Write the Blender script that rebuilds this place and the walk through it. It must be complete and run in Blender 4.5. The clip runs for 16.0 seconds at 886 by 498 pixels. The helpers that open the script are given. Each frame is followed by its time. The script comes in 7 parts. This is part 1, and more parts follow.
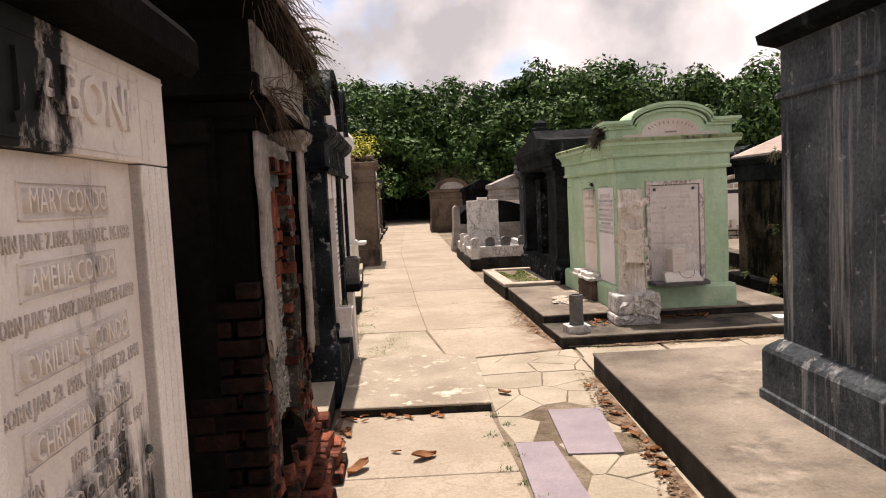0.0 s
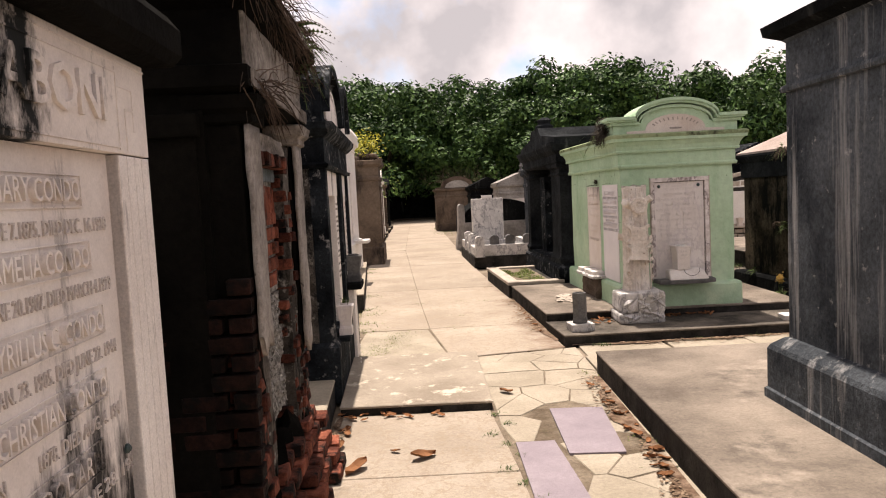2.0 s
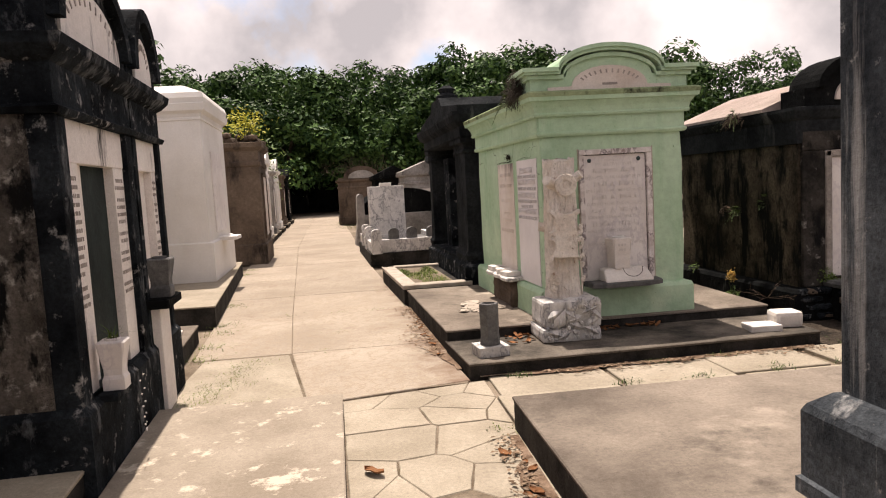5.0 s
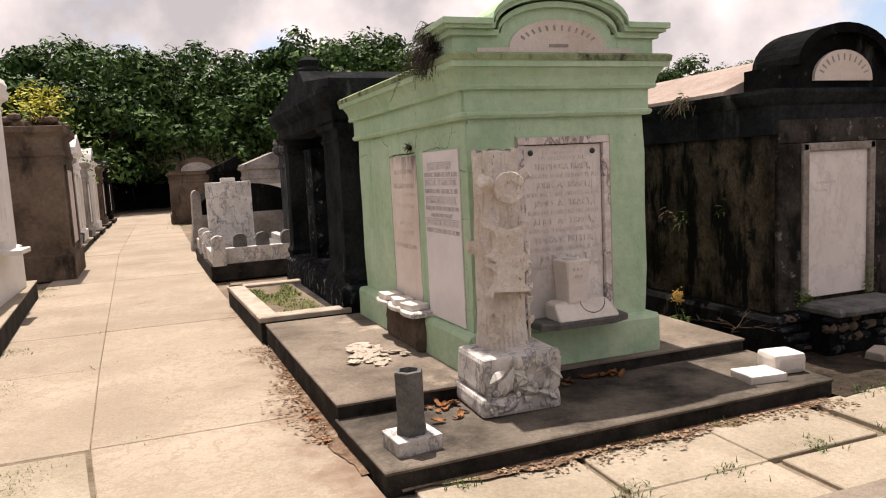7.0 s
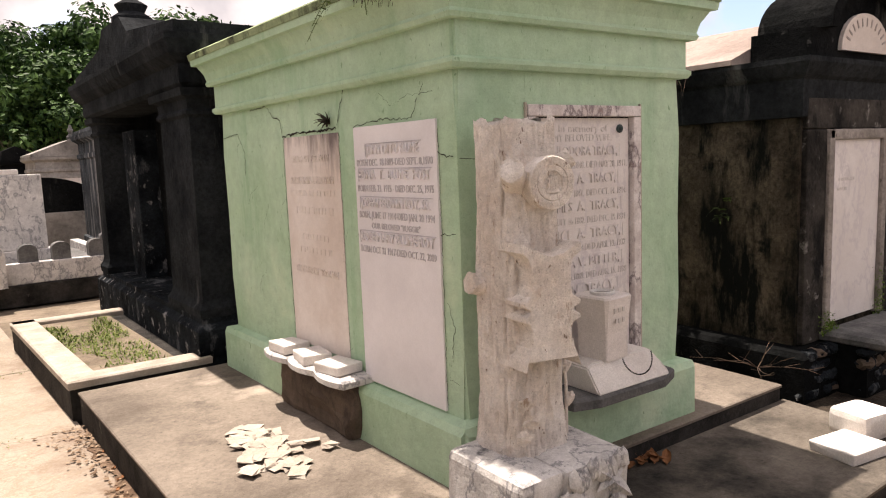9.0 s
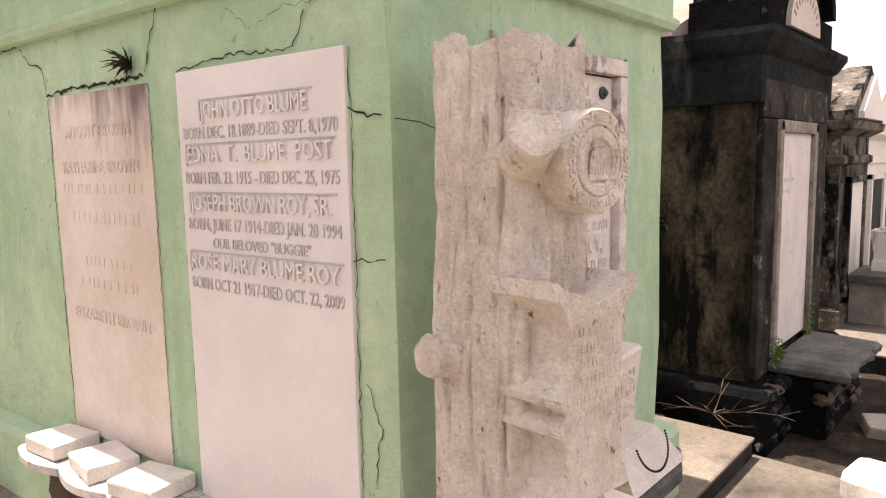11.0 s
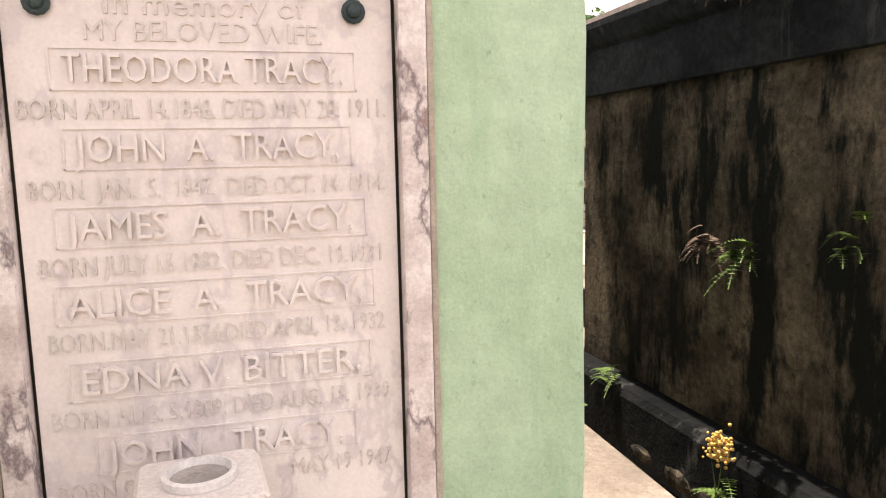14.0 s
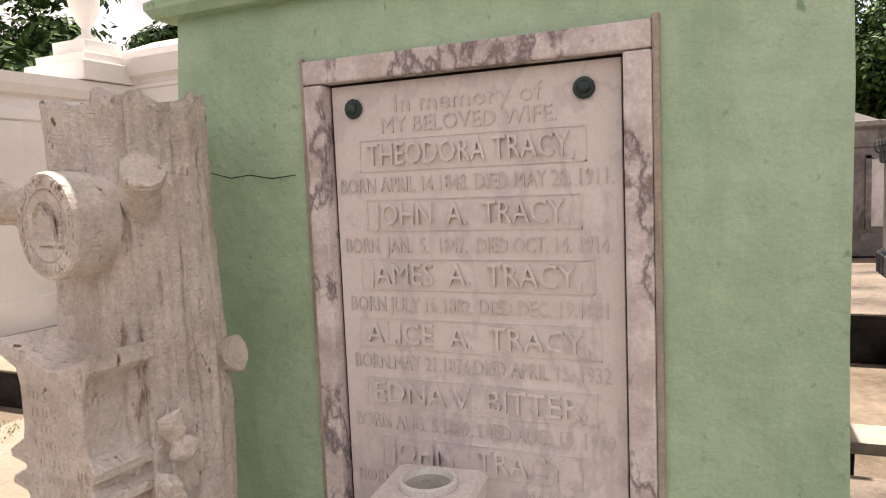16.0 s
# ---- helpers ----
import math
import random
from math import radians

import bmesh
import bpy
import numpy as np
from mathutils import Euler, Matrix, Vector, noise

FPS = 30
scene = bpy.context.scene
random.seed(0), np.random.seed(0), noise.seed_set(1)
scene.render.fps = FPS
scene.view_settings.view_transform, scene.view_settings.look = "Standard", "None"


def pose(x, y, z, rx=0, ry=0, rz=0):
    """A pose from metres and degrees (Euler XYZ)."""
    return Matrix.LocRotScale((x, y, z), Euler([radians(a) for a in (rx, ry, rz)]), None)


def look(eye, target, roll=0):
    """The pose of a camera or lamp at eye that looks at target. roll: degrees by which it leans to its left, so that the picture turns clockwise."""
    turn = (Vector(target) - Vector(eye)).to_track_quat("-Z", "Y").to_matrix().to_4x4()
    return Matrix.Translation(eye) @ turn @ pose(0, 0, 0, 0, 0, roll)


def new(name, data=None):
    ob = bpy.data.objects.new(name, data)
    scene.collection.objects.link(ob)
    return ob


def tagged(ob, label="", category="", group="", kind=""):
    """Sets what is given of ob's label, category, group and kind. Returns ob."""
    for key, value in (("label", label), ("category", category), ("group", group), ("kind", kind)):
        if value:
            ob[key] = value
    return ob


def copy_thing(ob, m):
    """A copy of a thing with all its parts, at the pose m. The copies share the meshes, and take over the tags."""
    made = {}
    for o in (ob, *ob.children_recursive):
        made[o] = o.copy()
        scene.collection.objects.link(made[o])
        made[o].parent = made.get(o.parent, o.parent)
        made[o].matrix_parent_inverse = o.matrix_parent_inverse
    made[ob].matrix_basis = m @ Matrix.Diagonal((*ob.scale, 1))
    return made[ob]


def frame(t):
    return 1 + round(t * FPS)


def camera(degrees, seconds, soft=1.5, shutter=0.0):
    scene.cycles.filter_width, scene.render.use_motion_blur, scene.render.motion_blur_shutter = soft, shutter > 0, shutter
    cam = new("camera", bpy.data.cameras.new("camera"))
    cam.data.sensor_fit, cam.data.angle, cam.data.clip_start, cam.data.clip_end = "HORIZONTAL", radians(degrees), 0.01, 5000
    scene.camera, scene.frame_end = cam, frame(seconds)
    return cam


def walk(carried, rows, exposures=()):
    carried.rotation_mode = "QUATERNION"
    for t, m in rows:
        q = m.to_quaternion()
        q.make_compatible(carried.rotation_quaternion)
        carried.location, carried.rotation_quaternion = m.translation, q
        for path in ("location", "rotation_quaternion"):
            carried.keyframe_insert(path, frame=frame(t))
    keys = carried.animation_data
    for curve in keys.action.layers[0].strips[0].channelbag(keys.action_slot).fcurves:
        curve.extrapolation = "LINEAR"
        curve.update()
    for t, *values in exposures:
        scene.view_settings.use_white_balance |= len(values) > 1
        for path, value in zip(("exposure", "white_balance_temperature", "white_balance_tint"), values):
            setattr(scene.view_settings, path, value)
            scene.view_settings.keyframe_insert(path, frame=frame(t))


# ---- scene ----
cam = camera(64.5, 16.0, soft=1.1)
PATH = [
    (0, (-0.181, 0.103, 1.674), (-0.158, 2.097, 1.524), -2.8),
    (0.5, (-0.175, 0.103, 1.671), (-0.172, 2.097, 1.519), -2.8),
    (1, (-0.162, 0.096, 1.669), (-0.136, 2.09, 1.515), -2.7),
    (1.5, (-0.15, 0.147, 1.65), (-0.124, 2.141, 1.494), -2.8),
    (2, (-0.136, 0.163, 1.652), (-0.131, 2.157, 1.5), -2.9),
    (2.5, (-0.156, 0.287, 1.627), (-0.365, 2.271, 1.482), -3.2),
    (3, (-0.164, 0.569, 1.638), (-0.659, 2.502, 1.5), -3.2),
    (3.5, (0.012, 0.896, 1.579), (-0.506, 2.822, 1.439), -3.2),
    (4, (0.239, 1.336, 1.53), (-0.121, 3.297, 1.375), -3.2),
    (4.5, (0.268, 1.787, 1.489), (0.197, 3.779, 1.321), -3.3),
    (5, (0.325, 2.292, 1.481), (0.57, 4.269, 1.3), -3.2),
    (5.2, (0.372, 2.505, 1.49), (0.666, 4.474, 1.304), -3.2),
    (7.5, (0.334, 4.861, 1.548), (1.151, 6.671, 1.309), -2.7),
    (8, (0.33, 5.401, 1.531), (1.29, 7.137, 1.277), -2.5),
    (8.2, (0.346, 5.591, 1.549), (1.336, 7.31, 1.294), -2.5),
    (10.3, (0.708, 7.236, 1.458), (2.135, 8.614, 1.208), -1.2),
    (10.5, (0.777, 7.346, 1.462), (2.252, 8.675, 1.213), -1.1),
    (11, (0.984, 7.454, 1.428), (2.491, 8.746, 1.184), -1.2),
    (11.5, (1.26, 7.455, 1.426), (2.77, 8.745, 1.19), -1.4),
    (12, (1.56, 7.414, 1.408), (3.061, 8.715, 1.172), -1.4),
    (12.5, (1.911, 7.418, 1.403), (3.315, 8.822, 1.166), -1.9),
    (13, (2.219, 7.348, 1.395), (3.367, 8.966, 1.142), -1.7),
    (13.5, (2.495, 7.281, 1.411), (3.234, 9.121, 1.151), -1.5),
    (14, (2.769, 7.297, 1.387), (3.272, 9.215, 1.129), -1.2),
    (14.5, (2.948, 7.327, 1.442), (3.055, 9.307, 1.179), -1.8),
    (15, (3.086, 7.295, 1.487), (2.572, 9.214, 1.254), -2.6),
    (15.5, (3.154, 7.265, 1.48), (2.388, 9.103, 1.284), -2.6),
    (16, (3.2, 7.234, 1.469), (2.401, 9.059, 1.284), -2.4),
]
walk(cam, [(t, look(eye, target, roll)) for t, eye, target, roll in PATH],
     exposures=[(0, 0.84, 6850, 17.5), (4, 0.98, 6850, 17.5), (5, 0.78, 6850, 17.5), (8.2, 0.90, 6850, 17.5), (10.3, 1.62, 6850, 17.5), (11.2, 1.62, 6850, 17.5),
                (12.0, 1.58, 6850, 17.5), (12.5, 2.04, 6850, 17.5), (13.0, 2.22, 6850, 17.5), (14.2, 2.12, 6850, 17.5), (15.0, 1.66, 6850, 17.5), (16, 1.28, 6850, 17.5)])

# ---------- light ----------
SUN_TO = Vector((-0.10, 0.68, 2.35))
world = bpy.data.worlds.new("world")
scene.world = world
world.use_nodes = True
wn, wl = world.node_tree.nodes, world.node_tree.links
wn.clear()
sky = wn.new("ShaderNodeTexSky")
sky.sky_type, sky.sun_disc = "NISHITA", False
sky.sun_elevation, sky.sun_rotation = radians(73.7), radians(-8.4)
sky.air_density, sky.dust_density = 1.0, 1.5
bg_sky = wn.new("ShaderNodeBackground")
bg_sky.inputs[1].default_value = 0.10
wl.new(sky.outputs[0], bg_sky.inputs[0])
cloud_n = wn.new("ShaderNodeTexNoise")
cloud_n.inputs["Scale"].default_value, cloud_n.inputs["Detail"].default_value = 3.4, 9
cloud_n.inputs["Roughness"].default_value = 0.55
cloud_r = wn.new("ShaderNodeValToRGB")
cloud_r.color_ramp.elements[0].position, cloud_r.color_ramp.elements[1].position = 0.35, 0.45
wl.new(cloud_n.outputs[0], cloud_r.inputs[0])
shade_n = wn.new("ShaderNodeTexNoise")
shade_n.inputs["Scale"].default_value, shade_n.inputs["Detail"].default_value = 5.5, 8
shade_r = wn.new("ShaderNodeValToRGB")
shade_r.color_ramp.elements[0].position, shade_r.color_ramp.elements[1].position = 0.36, 0.6
shade_r.color_ramp.elements[0].color = (0.42, 0.405, 0.415, 1)
shade_r.color_ramp.elements[1].color = (0.84, 0.78, 0.76, 1)
wl.new(shade_n.outputs[0], shade_r.inputs[0])
bg_cloud = wn.new("ShaderNodeBackground")
bg_cloud.inputs[1].default_value = 0.82
wl.new(shade_r.outputs[0], bg_cloud.inputs[0])
wmix, wout = wn.new("ShaderNodeMixShader"), wn.new("ShaderNodeOutputWorld")
wl.new(cloud_r.outputs[0], wmix.inputs[0])
wl.new(bg_sky.outputs[0], wmix.inputs[1])
wl.new(bg_cloud.outputs[0], wmix.inputs[2])
wl.new(wmix.outputs[0], wout.inputs[0])

sun = new("sun", bpy.data.lights.new("sun", "SUN"))
sun.data.energy, sun.data.angle, sun.data.color = 4.3, radians(0.6), (1.0, 0.93, 0.82)
sun.matrix_world = look(SUN_TO * 10, (0, 0, 0))


# ---------- materials ----------
def ramp_node(nt, stops):
    r = nt.nodes.new("ShaderNodeValToRGB")
    cr = r.color_ramp
    while len(cr.elements) < len(stops):
        cr.elements.new(0.5)
    for e, (p, c) in zip(cr.elements, stops):
        e.position, e.color = p, (*c, 1)
    return r


def grey(v):
    return (v, v, v)


def noise_node(nt, vec, scale, detail=6, rough=0.6, stretch=None):
    n = nt.nodes.new("ShaderNodeTexNoise")
    n.inputs["Scale"].default_value, n.inputs["Detail"].default_value = scale, detail
    n.inputs["Roughness"].default_value = rough
    if stretch:
        m = nt.nodes.new("ShaderNodeMapping")
        m.inputs["Scale"].default_value = stretch
        nt.links.new(vec, m.inputs[0])
        vec = m.outputs[0]
    nt.links.new(vec, n.inputs["Vector"])
    return n.outputs[0]


def mix_node(nt, fac, a, b, mode="MIX"):
    m = nt.nodes.new("ShaderNodeMix")
    m.data_type, m.blend_type = "RGBA", mode
    for sock, v in ((m.inputs[0], fac), (m.inputs[6], a), (m.inputs[7], b)):
        if isinstance(v, (int, float)):
            sock.default_value = v
        elif isinstance(v, tuple):
            sock.default_value = (*v, 1)
        else:
            nt.links.new(v, sock)
    return m.outputs[2]


def surface(name, low, high, big=1.3, fine=24, fine_amt=0.35, stain=None, stain_at=0.6, stain_soft=0.12,
            streak=1.0, stain_scale=2.2, speck=0.0, rough=0.85, bump=0.35, bump_scale=70, rnd=0.0, veins=None, extra=None,
            spec=0.12, grad=None, grain=0.16, pits=None, tooled=0.0):
    """A weathered surface: two tones, fine grain, streaked stains, specks and relief, in world metres."""
    m = bpy.data.materials.new(name)
    m.use_nodes = True
    nt = m.node_tree
    bsdf = nt.nodes["Principled BSDF"]
    pos = nt.nodes.new("ShaderNodeNewGeometry").outputs["Position"]
    r = ramp_node(nt, ((0.36, low), (0.64, high)))
    nt.links.new(noise_node(nt, pos, big, 7), r.inputs[0])
    col = r.outputs[0]
    f = ramp_node(nt, ((0.3, grey(1 - fine_amt)), (0.7, grey(1))))
    nt.links.new(noise_node(nt, pos, fine, 8, 0.7), f.inputs[0])
    col = mix_node(nt, 1.0, col, f.outputs[0], "MULTIPLY")
    g = ramp_node(nt, ((0.35, grey(1 - grain)), (0.65, grey(1 + grain / 4))))
    nt.links.new(noise_node(nt, pos, 150, 3, 0.7), g.inputs[0])
    col = mix_node(nt, 1.0, col, g.outputs[0], "MULTIPLY")
    if veins:
        vr = ramp_node(nt, ((0.47, grey(0)), (0.5, grey(1)), (0.53, grey(0))))
        nt.links.new(noise_node(nt, pos, 5.0, 9, 0.62, (1, 1, 0.6)), vr.inputs[0])
        col = mix_node(nt, vr.outputs[0], col, veins)
    if extra:
        ecol, at, esc = extra
        er = ramp_node(nt, ((at, grey(0)), (at + 0.14, grey(1))))
        nt.links.new(noise_node(nt, pos, esc, 8, 0.65), er.inputs[0])
        col = mix_node(nt, er.outputs[0], col, ecol)
    if stain:
        sr = ramp_node(nt, ((stain_at, grey(0)), (stain_at + stain_soft, grey(1))))
        sv = noise_node(nt, pos, stain_scale, 9, 0.68, (1, 1, streak))
        if grad:
            axis, a, b, amount = grad
            sep = nt.nodes.new("ShaderNodeSeparateXYZ")
            nt.links.new(pos, sep.inputs[0])
            mr = nt.nodes.new("ShaderNodeMapRange")
            for k, val in ((1, a), (2, b), (3, 0.0), (4, amount)):
                mr.inputs[k].default_value = val
            nt.links.new(sep.outputs[axis], mr.inputs[0])
            ad = nt.nodes.new("ShaderNodeMath")
            nt.links.new(sv, ad.inputs[0])
            nt.links.new(mr.outputs[0], ad.inputs[1])
            sv = ad.outputs[0]
        nt.links.new(sv, sr.inputs[0])
        col = mix_node(nt, sr.outputs[0], col, stain)
    if speck:
        kr = ramp_node(nt, ((0.62, grey(1)), (0.7, grey(1 - speck))))
        nt.links.new(noise_node(nt, pos, 60, 4, 0.6), kr.inputs[0])
        col = mix_node(nt, 1.0, col, kr.outputs[0], "MULTIPLY")
    if pits:
        pr = ramp_node(nt, ((0.67, grey(0)), (0.74, grey(1))))
        nt.links.new(noise_node(nt, pos, 42, 4, 0.5, (1, 1, 0.6)), pr.inputs[0])
        col = mix_node(nt, pr.outputs[0], col, pits)
    if rnd:
        info = nt.nodes.new("ShaderNodeObjectInfo").outputs["Random"]
        rr = ramp_node(nt, ((0.0, grey(1 - rnd)), (1.0, grey(1))))
        nt.links.new(info, rr.inputs[0])
        col = mix_node(nt, 1.0, col, rr.outputs[0], "MULTIPLY")
    nt.links.new(col, bsdf.inputs["Base Color"])
    bsdf.inputs["Roughness"].default_value = rough
    bsdf.inputs["Specular IOR Level"].default_value = spec
    if bump:
        b = nt.nodes.new("ShaderNodeBump")
        b.inputs["Strength"].default_value, b.inputs["Distance"].default_value = bump, 0.012
        nt.links.new(noise_node(nt, pos, bump_scale, 8, 0.65), b.inputs["Height"])
        b2 = nt.nodes.new("ShaderNodeBump")
        b2.inputs["Strength"].default_value, b2.inputs["Distance"].default_value = bump * 0.8, 0.05
        nt.links.new(noise_node(nt, pos, bump_scale / 9, 5, 0.55), b2.inputs["Height"])
        nt.links.new(b.outputs[0], b2.inputs["Normal"])
        if tooled:
            b3 = nt.nodes.new("ShaderNodeBump")
            b3.inputs["Strength"].default_value, b3.inputs["Distance"].default_value = tooled, 0.004
            nt.links.new(noise_node(nt, pos, 1.0, 3, 0.6, (34, 34, 300)), b3.inputs["Height"])
            nt.links.new(b2.outputs[0], b3.inputs["Normal"])
            b2 = b3
        nt.links.new(b2.outputs[0], bsdf.inputs["Normal"])
    return m


def leaf_material(name, dark, light, rough=0.55):
    m = bpy.data.materials.new(name)
    m.use_nodes = True
    nt = m.node_tree
    bsdf = nt.nodes["Principled BSDF"]
    geo = nt.nodes.new("ShaderNodeNewGeometry")
    r = ramp_node(nt, ((0.0, dark), (1.0, light)))
    nt.links.new(geo.outputs["Random Per Island"], r.inputs[0])
    f = ramp_node(nt, ((0.35, grey(0.6)), (0.65, grey(1.0))))
    nt.links.new(noise_node(nt, geo.outputs["Position"], 0.7, 4), f.inputs[0])
    nt.links.new(mix_node(nt, 1.0, r.outputs[0], f.outputs[0], "MULTIPLY"), bsdf.inputs["Base Color"])
    bsdf.inputs["Roughness"].default_value = rough
    bsdf.inputs["Specular IOR Level"].default_value = 0.12
    return m


BLACK = (0.010, 0.010, 0.010)
M_GREEN = surface("green_limewash", (0.385, 0.545, 0.365), (0.478, 0.635, 0.455), 1.6, 14, 0.20, (0.25, 0.405, 0.25), 0.55, 0.22,
                  0.16, 3.4, 0.12, 0.8, 0.62, 20, extra=((0.545, 0.645, 0.465), 0.56, 0.9), grain=0.08, pits=(0.23, 0.345, 0.215))
M_GREEN_TOP = surface("green_limewash_weathered", (0.26, 0.33, 0.18), (0.36, 0.43, 0.25), 2.5, 30, 0.35, (0.03, 0.033, 0.022), 0.52,
                      0.14, 0.8, 5.0, 0.3, 0.85, 0.4, 50)
M_PATH = surface("path_concrete", (0.325, 0.272, 0.215), (0.43, 0.368, 0.297), 0.9, 40, 0.28, (0.19, 0.135, 0.10), 0.60, 0.2, 1.0, 2.2,
                 0.28, 0.92, 0.3, 90, rnd=0.10, veins=(0.27, 0.22, 0.165), grad=(0, 0.40, 1.02, 0.22), extra=((0.25, 0.20, 0.15), 0.64, 2.6))
M_BED = surface("sandy_joint", (0.12, 0.09, 0.062), (0.27, 0.22, 0.165), 3.0, 40, 0.45, (0.10, 0.085, 0.05), 0.58, 0.12, 1.0, 4.0, 0.35, 0.95, 0.6, 60)
M_LITTER = surface("leaf_litter", (0.11, 0.065, 0.04), (0.30, 0.21, 0.15), 9.0, 50, 0.5, (0.38, 0.31, 0.24), 0.55, 0.15, 1, 3.0, 0.4, 0.95, 0.8, 60)
M_FLAG = surface("flagstone", (0.325, 0.28, 0.215), (0.44, 0.385, 0.305), 2.0, 40, 0.3, (0.23, 0.18, 0.13), 0.60, 0.16, 1.0, 3.0,
                 0.25, 0.9, 0.35, 70, rnd=0.09)
M_PURPLE = surface("purple_slate", (0.23, 0.195, 0.22), (0.29, 0.25, 0.275), 2.0, 50, 0.15, None, rough=0.75, bump=0.15)
M_SLAB = surface("worn_slab", (0.135, 0.112, 0.092), (0.31, 0.262, 0.215), 1.2, 40, 0.35, (0.055, 0.047, 0.04), 0.55, 0.18, 1.0, 2.0,
                 0.35, 0.9, 0.35, 80, extra=((0.37, 0.315, 0.26), 0.60, 1.4))
# Algae patches, on a tone lowered for the shade in front of tombs.
M_SLAB_DARK = surface("algae_and_shade_slab", (0.085, 0.073, 0.06), (0.22, 0.19, 0.158), 1.2, 40, 0.35, (0.020, 0.019, 0.017), 0.48, 0.20, 1.0, 1.8,
                 0.35, 0.9, 0.35, 80)
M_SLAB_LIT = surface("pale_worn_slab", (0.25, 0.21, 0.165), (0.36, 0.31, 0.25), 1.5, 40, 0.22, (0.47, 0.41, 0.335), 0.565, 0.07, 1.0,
                     5.5, 0.2, 0.9, 0.25, 80)
M_SLAB_EDGE = surface("near_black_slab_edge", (0.014, 0.013, 0.012), (0.06, 0.055, 0.05), 4.0, 40, 0.4, (0.12, 0.11, 0.095), 0.66,
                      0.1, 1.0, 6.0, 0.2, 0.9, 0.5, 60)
M_SOIL = surface("bare_soil", (0.17, 0.135, 0.10), (0.33, 0.27, 0.205), 1.2, 18, 0.4, (0.10, 0.105, 0.05), 0.62, 0.15, 1.0, 0.9, 0.35,
                 0.95, 0.6, 40)
M_DARKTOMB = surface("dark_grey_stucco", (0.030, 0.036, 0.044), (0.13, 0.145, 0.16), 1.6, 34, 0.6, (0.36, 0.355, 0.35), 0.545, 0.17, 0.06,
                     6.5, 0.4, 0.9, 0.55, 60, extra=((0.46, 0.45, 0.435), 0.63, 12), spec=0.05)
M_BLACK = surface("blackened_stucco", (0.0045, 0.0052, 0.0056), (0.0165, 0.0175, 0.0175), 1.9, 30, 0.6, (0.055, 0.056, 0.053), 0.60, 0.14, 0.3,
                  3.4, 0.3, 0.95, 0.6, 55, spec=0.03, extra=((0.095, 0.092, 0.088), 0.64, 13))
M_BLACK2 = surface("black_and_white_stucco", (0.004, 0.0052, 0.0068), (0.030, 0.036, 0.042), 3.5, 46, 0.6, (0.10, 0.105, 0.11), 0.56, 0.10,
                   0.5, 5.0, 0.4, 0.9, 0.6, 55, spec=0.04, extra=((0.40, 0.39, 0.38), 0.595, 10))
M_BROWNSIDE = surface("brown_black_stucco", (0.036, 0.030, 0.022), (0.16, 0.132, 0.097), 2.2, 34, 0.65, (0.0075, 0.0085, 0.0075), 0.48,
                      0.10, 0.28, 4.6, 0.55, 0.95, 0.7, 60, spec=0.03, extra=((0.010, 0.0115, 0.010), 0.545, 9))
# Soot plus the shade of the walls turned from the sun, in one colour.
M_BRICKWALL = surface("soot_and_shade_stucco", (0.0030, 0.0028, 0.0024), (0.0115, 0.0105, 0.0085), 1.4, 26, 0.5, (0.034, 0.030, 0.024), 0.60, 0.16,
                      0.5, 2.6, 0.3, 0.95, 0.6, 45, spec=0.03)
M_BRICK_SOOT = surface("sooty_red_brick", (0.12, 0.038, 0.026), (0.34, 0.11, 0.068), 12.0, 60, 0.55, (0.018, 0.014, 0.012), 0.49, 0.10, 1, 9,
                       0.4, 0.95, 0.9, 50, rnd=0.7)
M_GREYBROWN = surface("grey_brown_peeling_stucco", (0.05, 0.043, 0.036), (0.22, 0.195, 0.17), 2.4, 46, 0.55, (0.006, 0.006, 0.006), 0.50, 0.08,
                      0.5, 5.5, 0.4, 0.95, 0.7, 50, extra=((0.38, 0.36, 0.33), 0.56, 15))
# Raised paler for the light that reaches the brick tomb's front.
M_SOOTGREY = surface("soot_grey_stucco", (0.16, 0.138, 0.12), (0.44, 0.39, 0.345), 3.0, 24, 0.55, (0.03, 0.026, 0.022), 0.585, 0.12, 0.5,
                     5.0, 0.4, 0.95, 0.8, 50, extra=((0.55, 0.50, 0.445), 0.60, 18))
M_PILASTER = surface("grey_lime_stucco", (0.27, 0.24, 0.215), (0.49, 0.44, 0.40), 2.4, 30, 0.5, (0.06, 0.052, 0.045), 0.585, 0.12, 0.35,
                     4.0, 0.4, 0.9, 0.7, 55, pits=(0.08, 0.07, 0.06))
M_MORTAR = surface("coarse_grey_mortar", (0.19, 0.18, 0.16), (0.54, 0.515, 0.475), 30.0, 34, 0.75, (0.05, 0.046, 0.04), 0.54, 0.07, 1, 26,
                   0.5, 0.95, 1.0, 60, extra=((0.70, 0.67, 0.62), 0.59, 44))
# Darker copy of the sooty brick, with the side's shade in the colour.
M_BRICK_BLACK = surface("soot_and_shade_brick", (0.010, 0.0055, 0.0042), (0.040, 0.017, 0.012), 12.0, 60, 0.55, (0.005, 0.0045, 0.004), 0.50, 0.10, 1, 9,
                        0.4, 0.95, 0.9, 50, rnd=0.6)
M_BRICK = surface("old_red_brick", (0.20, 0.058, 0.036), (0.50, 0.165, 0.098), 9.0, 60, 0.5, (0.035, 0.026, 0.021), 0.55, 0.10, 1, 8,
                  0.3, 0.95, 0.9, 60, rnd=0.6, extra=((0.46, 0.41, 0.36), 0.62, 16))
